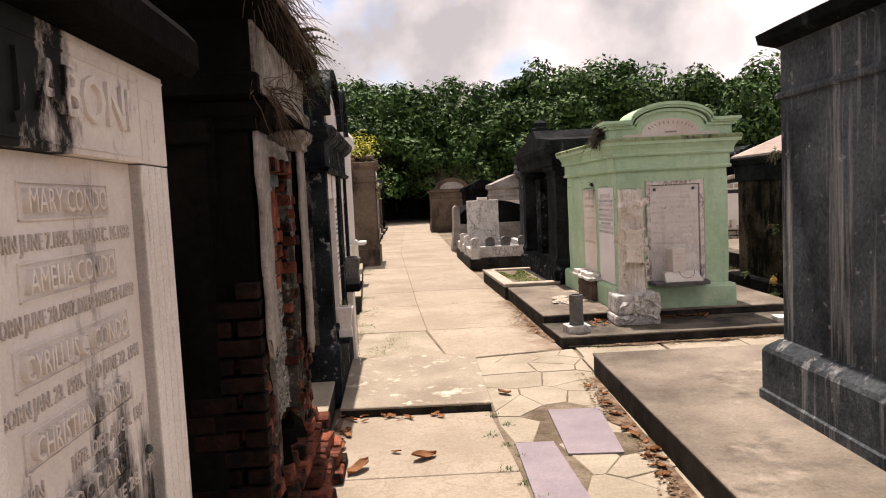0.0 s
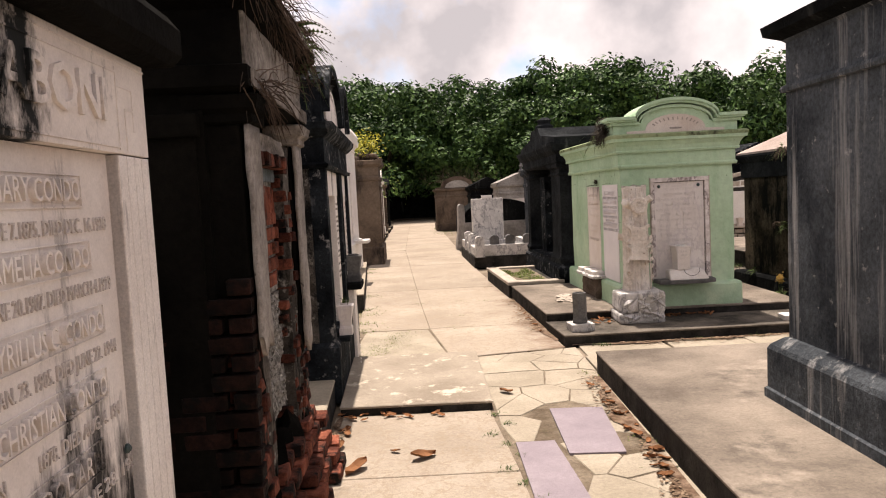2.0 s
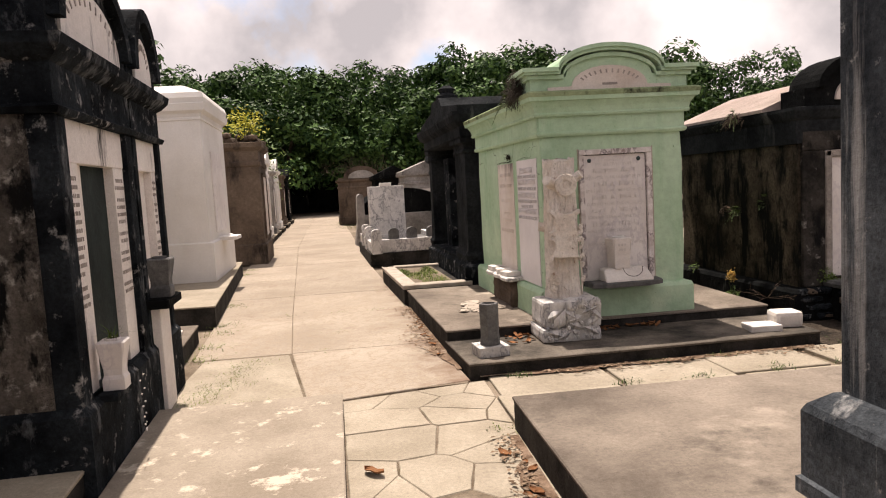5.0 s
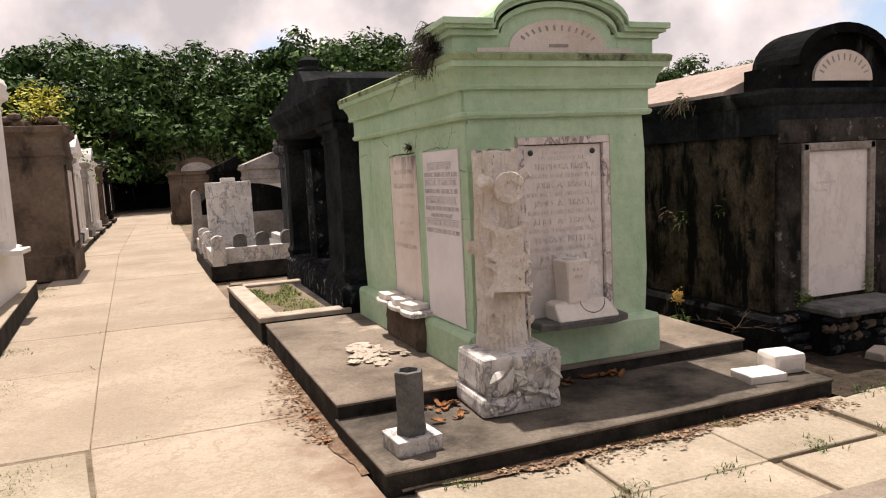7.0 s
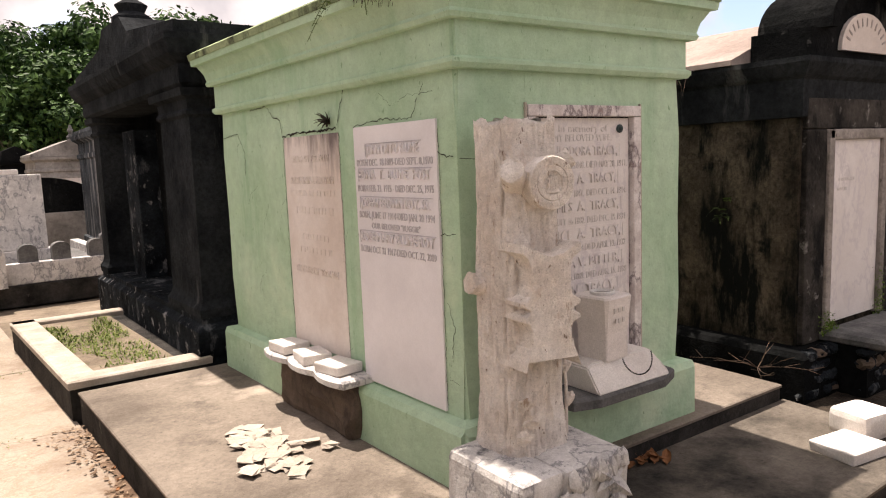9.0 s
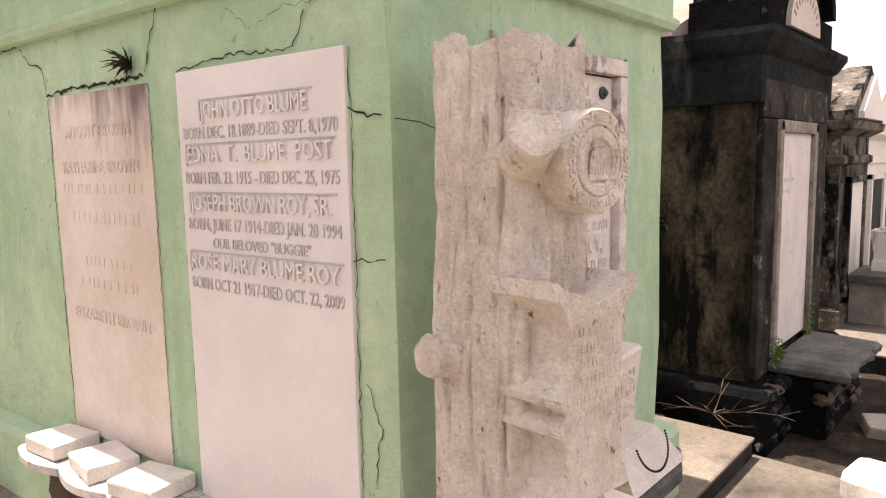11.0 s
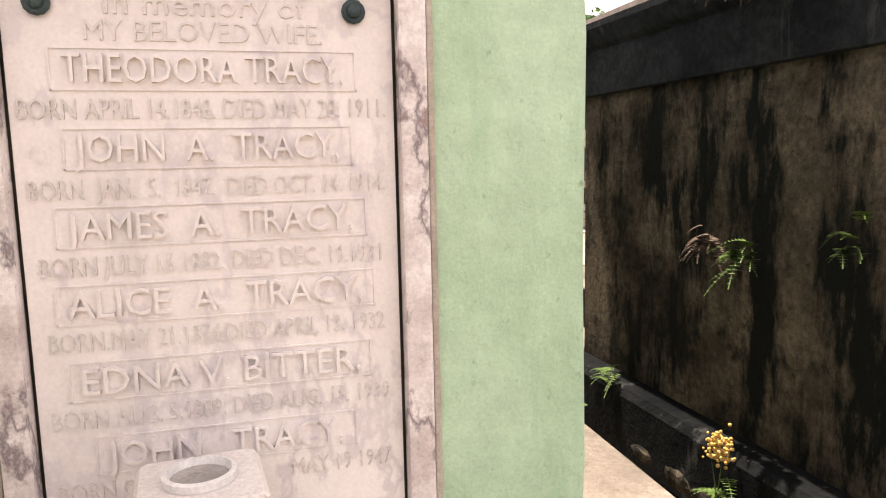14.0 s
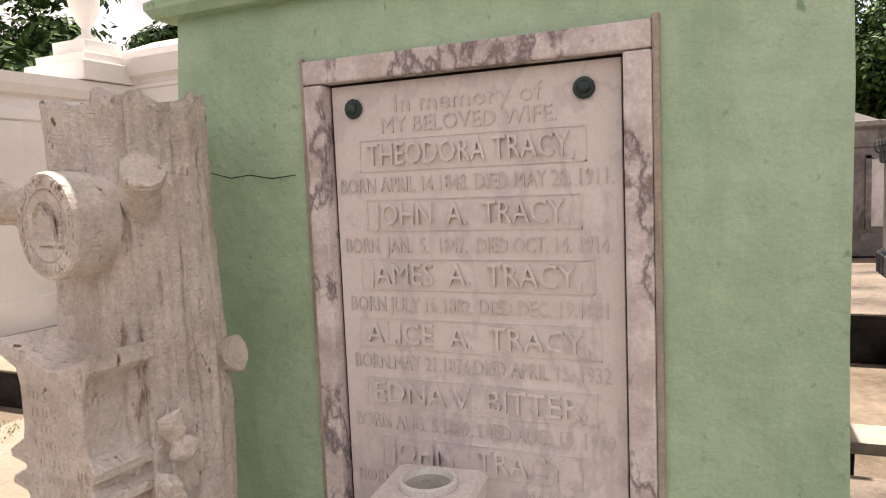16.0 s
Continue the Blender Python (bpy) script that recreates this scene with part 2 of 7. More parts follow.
M_WHITE = surface("white_limewash", (0.70, 0.67, 0.63), (0.82, 0.79, 0.76), 1.0, 30, 0.08, (0.5, 0.47, 0.43), 0.66, 0.2, 0.2, 2.0, 0.06,
                  0.85, 0.12, 60)
M_MARBLE = surface("aged_white_marble", (0.66, 0.61, 0.58), (0.77, 0.725, 0.70), 1.8, 30, 0.06, (0.47, 0.435, 0.44), 0.575, 0.18, 0.45, 4.5,
                   0.06, 0.6, 0.06, 60, veins=(0.57, 0.525, 0.525), grain=0.07)
M_MARBLE_FRAME = surface("veined_pink_marble", (0.56, 0.49, 0.465), (0.80, 0.745, 0.72), 9.0, 40, 0.18, (0.27, 0.20, 0.185), 0.60, 0.08,
                         1.6, 12.0, 0.2, 0.55, 0.10, 60, veins=(0.20, 0.165, 0.17))
M_MARBLE_COOL = surface("cool_white_marble", (0.68, 0.645, 0.655), (0.79, 0.755, 0.765), 2.0, 30, 0.05, (0.48, 0.455, 0.48), 0.58, 0.22, 0.35,
                        3.2, 0.04, 0.55, 0.05, 60, grain=0.05)
M_MARBLE_RUST = surface("rust_tinted_marble", (0.62, 0.535, 0.475), (0.74, 0.675, 0.63), 2.6, 30, 0.10, (0.17, 0.14, 0.135), 0.70, 0.2, 0.2,
                        6.0, 0.06, 0.65, 0.06, 60, grad=(2, 1.25, 1.70, 0.36), grain=0.08)
M_MARBLE_RUSTRUN = surface("rust_run_marble", (0.66, 0.60, 0.56), (0.77, 0.715, 0.68), 3.0, 30, 0.10, (0.25, 0.175, 0.125), 0.62, 0.10, 0.15,
                           14.0, 0.08, 0.65, 0.08, 60)
M_MARBLE_TAN = surface("rust_stained_marble", (0.60, 0.52, 0.46), (0.70, 0.63, 0.58), 2.2, 30, 0.10, (0.46, 0.35, 0.29), 0.58, 0.22, 0.3,
                       2.4, 0.06, 0.65, 0.06, 60, extra=((0.27, 0.225, 0.215), 0.70, 3.5))
M_MARBLE_BLACKENED = surface("black_stained_marble", (0.74, 0.675, 0.635), (0.84, 0.785, 0.745), 2.2, 36, 0.16, (0.022, 0.022, 0.022), 0.575,
                             0.10, 0.22, 4.2, 0.15, 0.75, 0.1, 60)
M_TABLET_STAINED = surface("foot_blackened_marble", (0.66, 0.59, 0.55), (0.78, 0.72, 0.68), 2.2, 36, 0.12, (0.030, 0.028, 0.027), 0.60,
                           0.12, 0.22, 6.0, 0.10, 0.75, 0.12, 60, grad=(2, 1.42, 0.95, 0.22), grain=0.07)
M_MARBLE_SOOTY = surface("half_blackened_marble", (0.66, 0.59, 0.55), (0.78, 0.715, 0.67), 2.2, 36, 0.12, (0.012, 0.013, 0.013), 0.66,
                         0.10, 0.5, 4.0, 0.1, 0.8, 0.12, 60, grad=(1, 1.95, 1.2, 0.42), grain=0.08)
M_TRUNK = surface("carved_limestone", (0.75, 0.66, 0.58), (0.91, 0.845, 0.775), 5.5, 20, 0.28, (0.34, 0.25, 0.185), 0.61, 0.08, 0.30, 19.0,
                  0.26, 0.9, 0.85, 70, grain=0.15, pits=(0.20, 0.145, 0.105), extra=((0.56, 0.45, 0.37), 0.62, 9), tooled=0.7)
M_TRUNK_BASE = surface("grey_veined_marble", (0.52, 0.50, 0.48), (0.74, 0.71, 0.68), 5.0, 40, 0.2, (0.10, 0.10, 0.105), 0.6, 0.10, 0.8,
                       7.0, 0.2, 0.75, 0.35, 60, veins=(0.24, 0.235, 0.24))
M_GREYSTONE = surface("grey_stone", (0.10, 0.10, 0.10), (0.20, 0.195, 0.19), 5.0, 40, 0.3, (0.05, 0.05, 0.05), 0.6, 0.1, 0.6, 6, 0.3,
                      0.85, 0.4, 70)
M_LETTER = surface("letter_grime", (0.26, 0.225, 0.205), (0.42, 0.37, 0.34), 9.0, 60, 0.2, None, bump=0, rough=0.85)
M_LETTER_MID = surface("letter_worn_grime", (0.50, 0.445, 0.41), (0.60, 0.54, 0.505), 9.0, 60, 0.2, None, bump=0, rough=0.8)
M_LETTER_PALE = surface("letter_marble", (0.60, 0.555, 0.53), (0.69, 0.645, 0.615), 5.0, 40, 0.12, None, bump=0, rough=0.6)
M_LETTER_COOL = surface("letter_grey", (0.50, 0.475, 0.485), (0.60, 0.57, 0.58), 9.0, 40, 0.15, None, bump=0, rough=0.7)
M_METAL = surface("oxidised_bronze", (0.012, 0.03, 0.032), (0.04, 0.075, 0.07), 20, 60, 0.3, None, bump=0.2, rough=0.5, spec=0.5)
M_CRACK = surface("crack_shadow_dirt", (0.02, 0.018, 0.015), (0.05, 0.045, 0.035), 9, 40, 0.3, None, bump=0)
M_DARKVOID = surface("dark_slate_panel", (0.008, 0.014, 0.014), (0.03, 0.042, 0.04), 3, 30, 0.4, (0.22, 0.22, 0.21), 0.66, 0.08, 0.3, 5.0,
                     0.2, 0.7, 0.2, 60)
M_WOOD = surface("weathered_blue_lintel", (0.10, 0.125, 0.135), (0.24, 0.275, 0.29), 9, 40, 0.4, None, bump=0.5)
M_FARGREY = surface("far_grey_stucco", (0.20, 0.185, 0.17), (0.46, 0.43, 0.40), 1.1, 12, 0.4, (0.06, 0.055, 0.05), 0.56, 0.12, 0.4, 2.2, 0.2,
                    0.9, 0.3, 40)
M_FARBROWN = surface("brown_stucco", (0.075, 0.055, 0.042), (0.19, 0.145, 0.11), 1.2, 14, 0.4, (0.025, 0.02, 0.017), 0.56, 0.14, 0.4, 2.4, 0.3,
                     0.95, 0.4, 40)
M_DIRT = surface("dark_debris_dirt", (0.022, 0.018, 0.014), (0.085, 0.066, 0.05), 5.0, 46, 0.6, (0.15, 0.115, 0.085), 0.61, 0.08, 1, 8.0, 0.5, 0.95, 0.9, 46)
M_PATCHY = surface("patchy_brown_grey_stucco", (0.020, 0.018, 0.016), (0.092, 0.082, 0.072), 3.0, 40, 0.55, (0.006, 0.006, 0.006), 0.51, 0.10, 0.5, 5.0, 0.4, 0.95,
                   0.7, 50, extra=((0.27, 0.255, 0.24), 0.60, 11))
M_BLACK_BAND = surface("blue_black_stucco", (0.011, 0.013, 0.015), (0.040, 0.044, 0.047), 2.2, 30, 0.6, (0.085, 0.087, 0.085), 0.60, 0.14, 0.2, 4.0, 0.3, 0.95,
                       0.6, 55, spec=0.03)
M_ROOF = surface("pale_pink_roof", (0.30, 0.24, 0.21), (0.44, 0.365, 0.325), 1.5, 20, 0.3, (0.12, 0.09, 0.075), 0.60, 0.12, 1, 2.2, 0.25, 0.9,
                 0.4, 50)
M_BARK = surface("tree_bark", (0.03, 0.024, 0.018), (0.085, 0.07, 0.055), 4, 20, 0.4, None, bump=0.8, bump_scale=20)
M_LEAF = leaf_material("tree_leaf", (0.011, 0.036, 0.013), (0.098, 0.185, 0.048))
M_LEAF_NEAR = leaf_material("bright_leaf", (0.06, 0.12, 0.02), (0.17, 0.24, 0.05))
M_LEAF_YELLOW = leaf_material("yellow_green_leaf", (0.25, 0.26, 0.02), (0.5, 0.46, 0.05))
M_FERN = leaf_material("fern_frond", (0.03, 0.06, 0.015), (0.11, 0.16, 0.04))
M_DRYVINE = leaf_material("dry_vine", (0.035, 0.025, 0.018), (0.15, 0.105, 0.08), 0.9)
M_GRASS = leaf_material("grass_blade", (0.07, 0.12, 0.025), (0.24, 0.28, 0.08), 0.8)
M_DRYLEAF = leaf_material("dry_leaf", (0.20, 0.075, 0.03), (0.48, 0.26, 0.13), 0.8)
M_DRYCRUMB = leaf_material("dry_crumb", (0.12, 0.078, 0.05), (0.38, 0.275, 0.19), 0.9)
M_FLOWER = leaf_material("yellow_flower", (0.45, 0.26, 0.06), (0.66, 0.46, 0.16), 0.9)
M_PLASTERBIT = surface("broken_plaster", (0.36, 0.31, 0.26), (0.52, 0.46, 0.39), 6, 40, 0.2, None, bump=0.4)
M_WHITEPLASTIC = surface("white_plastic", (0.66, 0.64, 0.61), (0.74, 0.72, 0.69), 5, 30, 0.05, None, bump=0, rough=0.4, spec=0.5)
M_WHITEBLOCK = surface("sunbleached_marble", (0.66, 0.61, 0.57), (0.78, 0.74, 0.7), 6, 30, 0.12, (0.4, 0.35, 0.3), 0.66, 0.1, 1, 9, 0.1, 0.7,
                       0.2, 50)


# ---------- mesh helpers ----------
def part(name, bm, material, parent, label="", m=None, smooth=False):
    """One bmesh as one mesh object under a thing or a part; with no parent it stands alone."""
    me = bpy.data.meshes.new(name)
    bm.to_mesh(me)
    bm.free()
    me.materials.append(material)
    if smooth:
        for p in me.polygons:
            p.use_smooth = True
    ob = new(name, me)
    ob.parent = parent
    if m is not None:
        ob.matrix_basis = m
    return tagged(ob, label)


def thing(name, m, label, category, group="", kind=""):
    ob = new(name)
    ob.matrix_basis = m
    return tagged(ob, label, category, group, kind)


def box(bm, x0, x1, y0, y1, z0, z1, bevel=0.0, wob=0.0):
    ret = bmesh.ops.create_cube(bm, size=1.0, matrix=Matrix.LocRotScale(
        ((x0 + x1) / 2, (y0 + y1) / 2, (z0 + z1) / 2), None, (x1 - x0, y1 - y0, z1 - z0)))
    vs = ret["verts"]
    if wob:
        for v in vs:
            v.co += Vector([random.uniform(-wob, wob) for _ in range(3)])
    if bevel:
        es = list({e for v in vs for e in v.link_edges})
        bmesh.ops.bevel(bm, geom=es, offset=bevel, segments=2, affect="EDGES", profile=0.6)
    return vs


def offset_poly(poly, out):
    """A convex polygon, counter-clockwise, with every edge moved outwards."""
    n, res = len(poly), []
    for i in range(n):
        a, b, c = Vector(poly[i - 1]), Vector(poly[i]), Vector(poly[(i + 1) % n])
        d1, d2 = (b - a).normalized(), (c - b).normalized()
        n1, n2 = Vector((d1.y, -d1.x)), Vector((d2.y, -d2.x))
        k = (n1 + n2) / max(0.2, 1 + n1.dot(n2))
        res.append(b + k * out)
    return res


def loft(bm, poly, prof):
    """Rings of a polygon lofted through (z, out) stations, closed above and below."""
    rings = []
    for z, out in prof:
        rings.append([bm.verts.new((p.x, p.y, z)) for p in offset_poly(poly, out)])
    n = len(poly)
    for r0, r1 in zip(rings, rings[1:]):
        for i in range(n):
            j = (i + 1) % n
            bm.faces.new((r0[i], r0[j], r1[j], r1[i]))
    bm.faces.new(rings[0][::-1])
    bm.faces.new(rings[-1])


def rect(x0, x1, y0, y1):
    return [(x0, y0), (x1, y0), (x1, y1), (x0, y1)]


def prism(bm, outline, y0, y1):
    """An outline in x, z (counter-clockwise seen from -y) pushed from y0 back to y1."""
    a = [bm.verts.new((x, y0, z)) for x, z in outline]
    b = [bm.verts.new((x, y1, z)) for x, z in outline]
    n = len(outline)
    bm.faces.new(a)
    bm.faces.new(b[::-1])
    for i in range(n):
        j = (i + 1) % n
        bm.faces.new((a[j], a[i], b[i], b[j]))
    bmesh.ops.recalc_face_normals(bm, faces=bm.faces[:])


def arch_line(x0, x1, z0, rise, steps=14):
    """Points of a segmental arch from x1 back to x0."""
    pts = []
    c, h = (x0 + x1) / 2, (x1 - x0) / 2
    for i in range(steps + 1):
        a = math.pi * i / steps
        pts.append((c + h * math.cos(a), z0 + rise * math.sin(a)))
    return pts


def blob(bm, center, size, seed, sub=2, amp=0.25, freq=2.0):
    ret = bmesh.ops.create_icosphere(bm, subdivisions=sub, radius=1.0)
    for v in ret["verts"]:
        d = 1 + amp * noise.noise(v.co * freq + Vector((seed * 3.1, seed, 0)))
        v.co = Vector((v.co.x * size[0] * d + center[0], v.co.y * size[1] * d + center[1], v.co.z * size[2] * d + center[2]))
    return ret["verts"]


def tube(bm, pts, radii, sides=6):
    rings = []
    for i, p in enumerate(pts):
        p = Vector(p)
        d = (Vector(pts[min(i + 1, len(pts) - 1)]) - Vector(pts[max(i - 1, 0)])).normalized()
        u = d.orthogonal().normalized()
        w = d.cross(u)
        rings.append([bm.verts.new(p + radii[i] * (math.cos(2 * math.pi * k / sides) * u + math.sin(2 * math.pi * k / sides) * w))
                      for k in range(sides)])
    for r0, r1 in zip(rings, rings[1:]):
        for k in range(sides):
            j = (k + 1) % sides
            bm.faces.new((r0[k], r0[j], r1[j], r1[k]))
    bm.faces.new(rings[0][::-1])
    bm.faces.new(rings[-1])
    return rings


def lathe(bm, prof, sides=20, center=(0, 0)):
    """A profile of (radius, z) turned round a vertical axis."""
    rings = [[bm.verts.new((center[0] + r * math.cos(2 * math.pi * k / sides), center[1] + r * math.sin(2 * math.pi * k / sides), z))
              for k in range(sides)] for r, z in prof]
    for r0, r1 in zip(rings, rings[1:]):
        for k in range(sides):
            j = (k + 1) % sides
            bm.faces.new((r0[k], r0[j], r1[j], r1[k]))
    bm.faces.new(rings[0][::-1])
    bm.faces.new(rings[-1])


def lettering(name, s, parent, m, size, material, depth=0.004, width=0.0, align="CENTER", bold=0.0):
    """Words in the built-in font, as a mesh, in the x-z plane of m, facing -y."""
    cu = bpy.data.curves.new(name, "FONT")
    cu.body, cu.size, cu.align_x, cu.align_y = s, size, align, "CENTER"
    cu.extrude, cu.offset, cu.resolution_u = depth, bold, 2
    tmp = new(name, cu)
    bpy.context.view_layer.update()
    me = bpy.data.meshes.new_from_object(tmp.evaluated_get(bpy.context.evaluated_depsgraph_get()))
    bpy.data.objects.remove(tmp)
    if width and len(me.vertices):
        xs = [v.co.x for v in me.vertices]
        k = width / max(1e-6, max(xs) - min(xs))
        for v in me.vertices:
            v.co.x *= k
    me.materials.clear()
    me.materials.append(material)
    ob = new(name, me)
    ob.parent = parent
    ob.matrix_basis = m @ pose(0, 0, 0, 90)
    return tagged(ob, kind="stuff")


def bars(name, rows, parent, m, material):
    """Illegible rows of writing, as short raised bars (x, z, width, height) in the x-z plane of m."""
    bm = bmesh.new()
    for x, z, w, h in rows:
        c = x - w / 2
        while c < x + w / 2 - h * 0.3:
            k = random.uniform(0.5, 0.85) * h
            box(bm, c, c + k, -0.0015, 0.0015, z - h / 2, z + h / 2)
            c += k + h * random.choice((0.25, 0.25, 0.7))
    return tagged(part(name, bm, material, parent, m=m), kind="stuff")


def blades(bm, n, spread, height, width, base=(0, 0, 0), droop=0.5, dirs=None, seg=3):
    """A tuft of bent blades."""
    for _ in range(n):
        a = random.uniform(0, 2 * math.pi)
        p = Vector(base) + Vector((random.gauss(0, spread), random.gauss(0, spread), 0))
        d = Vector((math.cos(a), math.sin(a), 0)) if dirs is None else Vector(dirs(a))
        h, lean = height * random.uniform(0.5, 1.1), random.uniform(0.15, 1.0) * droop
        side = Vector((-d.y, d.x, 0.05)).normalized() * width
        prev = None
        for k in range(seg + 1):
            t = k / seg
            c = p + d * (h * lean * t * t * 1.4 + h * 0.1 * t) + Vector((0, 0, h * (t - 0.75 * lean * t * t)))
            w = side * (1 - t) * 0.9 + side * 0.08
            cur = (bm.verts.new(c - w), bm.verts.new(c + w))
            if prev:
                bm.faces.new((prev[0], prev[1], cur[1], cur[0]))
            prev = cur


def frond(bm, base, tip_dir, length, leaflets=9, size=0.03):
    """A fern frond: a drooping rib with leaflets on both sides."""
    d = Vector(tip_dir).normalized()
    side = d.cross(Vector((0, 0, 1))).normalized()
    prev = Vector(base)
    for k in range(1, leaflets + 1):
        t = k / leaflets
        c = Vector(base) + d * length * t + Vector((0, 0, -0.6 * length * t * t))
        for s in (-1, 1):
            w = size * (1.15 - t)
            tip = c + side * s * w * 2.2 + d * w * 0.8
            v = [bm.verts.new(q) for q in (c, c + d * w * 0.7, tip, c - d * w * 0.2 + side * s * w)]
            bm.faces.new(v)
        v = [bm.verts.new(q) for q in (prev - side * 0.002, prev + side * 0.002, c + side * 0.002, c - side * 0.002)]
        bm.faces.new(v)
        prev = c


# ---------- ground, path and slabs ----------
bm = bmesh.new()
N = 40
for i in range(N + 1):
    for j in range(N + 1):
        s, t = (i / N * 2 - 1), (j / N * 2 - 1)
        x, y = 300 * s * abs(s) ** 1.5, 300 * t * abs(t) ** 1.5 + 12
        bm.verts.new((x, y, -0.03 + 0.01 * noise.noise((x * 0.4, y * 0.4, 0))))
bm.verts.ensure_lookup_table()
for i in range(N):
    for j in range(N):
        a = i * (N + 1) + j
        bm.faces.new((bm.verts[a], bm.verts[a + N + 1], bm.verts[a + N + 2], bm.verts[a + 1]))
tagged(part("ground", bm, M_SOIL, None), "bare brown soil and sparse grass between the tombs", "ground", kind="structure")

PATH_L = [(-3, -0.62), (0, -0.75), (5, -0.98), (10, -1.30), (16, -1.85), (25, -2.35), (50, -3.3)]
PATH_R = [(-3, 1.3), (8, 1.02), (11, 0.92), (16, 0.58), (25, 0.25), (50, -0.7)]
PATH_M = [(-3, 0.55), (5, 0.24), (7.2, -0.08), (8.85, -0.33), (11, -0.5), (22, -1.25), (50, -2.2)]


def along(line, y):
    for (y0, x0), (y1, x1) in zip(line, line[1:]):
        if y <= y1:
            return x0 + (x1 - x0) * (y - y0) / (y1 - y0)
    return line[-1][1]


path = tagged(new("path"), "cream concrete cemetery path of cast panels with open joints", "path", kind="structure")


def panel(name, quad, z0, z1, material, parent, gap=0.002, wob=0.0):
    bm = bmesh.new()
    q = offset_poly(quad, -gap)
    loft(bm, q, [(z0, 0), (z1 - 0.006, 0), (z1, -0.005)])
    return part(name, bm, material, parent)


bm = bmesh.new()
loft(bm, [(-0.6, -3), (0.6, -3), (0.3, 5.45), (-0.95, 5.45)], [(-0.09, 0), (-0.006, 0)])
part("joint_bed", bm, M_BED, path)
cuts_l = [-3, -0.6, 1.2, 2.9, 4.22, 5.42]
for y0, y1 in zip(cuts_l, cuts_l[1:]):
    panel("slab", [(along(PATH_L, y0), y0), (along(PATH_M, y0), y0), (along(PATH_M, y1), y1), (along(PATH_L, y1), y1)],
          -0.1, random.uniform(-0.004, 0.004), M_PATH, path)
cuts = [8.85, 10.9, 12.55, 14.6, 17.0, 19.4, 22, 25, 28, 31.5, 35, 39, 43, 48]
for y0, y1 in zip(cuts, cuts[1:]):
    for a, b in ((PATH_L, PATH_M), (PATH_M, PATH_R)):
        panel("slab", [(along(a, y0), y0), (along(b, y0), y0), (along(b, y1), y1), (along(a, y1), y1)],
              -0.1, random.uniform(-0.004, 0.004), M_PATH, path)
panel("slab", [(-0.08, 7.2), (1.12, 7.45), (1.02, 8.85), (-0.33, 8.85)], -0.1, 0.0, M_PATH, path)
panel("slab", [(-1.16, 7.26), (-0.1, 7.26), (-0.35, 8.82), (-1.12, 8.82)], -0.1, -0.003, M_FLAG, path)


def voronoi(seeds, bounds):
    """Cells of the seeds, cut out of a convex outline, each shrunk to leave an open joint."""
    cells = []
    for i, s in enumerate(seeds):
        poly = [Vector(p) for p in bounds]
        for j, o in enumerate(seeds):
            if i == j or not poly or (o - s).length > 2.0:
                continue
            mid, nrm = (s + o) / 2, (o - s)
            out = []
            for k in range(len(poly)):
                p, q = poly[k], poly[(k + 1) % len(poly)]
                dp, dq = (p - mid).dot(nrm), (q - mid).dot(nrm)
                if dp <= 0:
                    out.append(p)
                if (dp < 0 < dq) or (dq < 0 < dp):
                    out.append(p + (q - p) * (dp / (dp - dq)))
            poly = out
        if len(poly) > 2:
            cells.append(poly)
    return cells


# crazy paving of cracked flags between the path and the platform
rng = random.Random(4)
SLATES = [[(0.62, 5.35), (0.60, 4.43), (0.95, 4.41), (1.01, 5.33)], [(0.29, 4.67), (0.30, 3.72), (0.60, 3.68), (0.545, 4.67)]]
seeds = []
y = 1.6
while y < 7.5:
    x = 0.42 + rng.uniform(-0.1, 0.1)
    while x < 1.3:
        seeds.append(Vector((x + rng.uniform(-0.14, 0.14), y + rng.uniform(-0.22, 0.22))))
        x += rng.uniform(0.26, 0.42)
    y += rng.uniform(0.3, 0.44)
for cell in voronoi(seeds, [(0.30, 1.4), (1.19, 1.4), (1.22, 7.4), (0.15, 7.2), (0.22, 5.4)]):
    area = sum(cell[k - 1].x * cell[k].y - cell[k].x * cell[k - 1].y for k in range(len(cell))) / 2
    if area < 0.012:
        continue
    c = sum(cell, Vector((0, 0))) / len(cell)
    if any(min(p[0] for p in s) - 0.03 < c.x < max(p[0] for p in s) + 0.03 and min(p[1] for p in s) < c.y < max(p[1] for p in s)
           for s in SLATES):
        continue
    bm = bmesh.new()
    ring = []
    for p, q in zip(cell, cell[1:] + cell[:1]):
        n = max(1, int((q - p).length / 0.09))
        ring += [c + (p + (q - p) * k / n - c) * (0.978 + (rng.uniform(-0.022, 0.012) if k else 0)) for k in range(n)]
    loft(bm, ring, [(-0.08, 0), (-0.005, 0), (rng.uniform(-0.001, 0.003), -0.0035)])
    part("flagstone", bm, M_FLAG, path)
bm = bmesh.new()
loft(bm, [(0.28, 1.4), (1.2, 1.4), (1.22, 7.4), (0.14, 7.2)], [(-0.09, 0), (-0.005, 0)])
part("joint_bed", bm, M_BED, path, "sandy bed in the joints")
bm = bmesh.new()
loft(bm, [(-1.2, 7.2), (1.1, 7.4), (0.9, 11), (0.55, 16), (0.22, 25), (-0.75, 48), (-3.2, 48), (-2.3, 25), (-1.8, 16), (-1.28, 10)], [(-0.09, 0), (-0.006, 0)])
part("joint_bed", bm, M_BED, path)
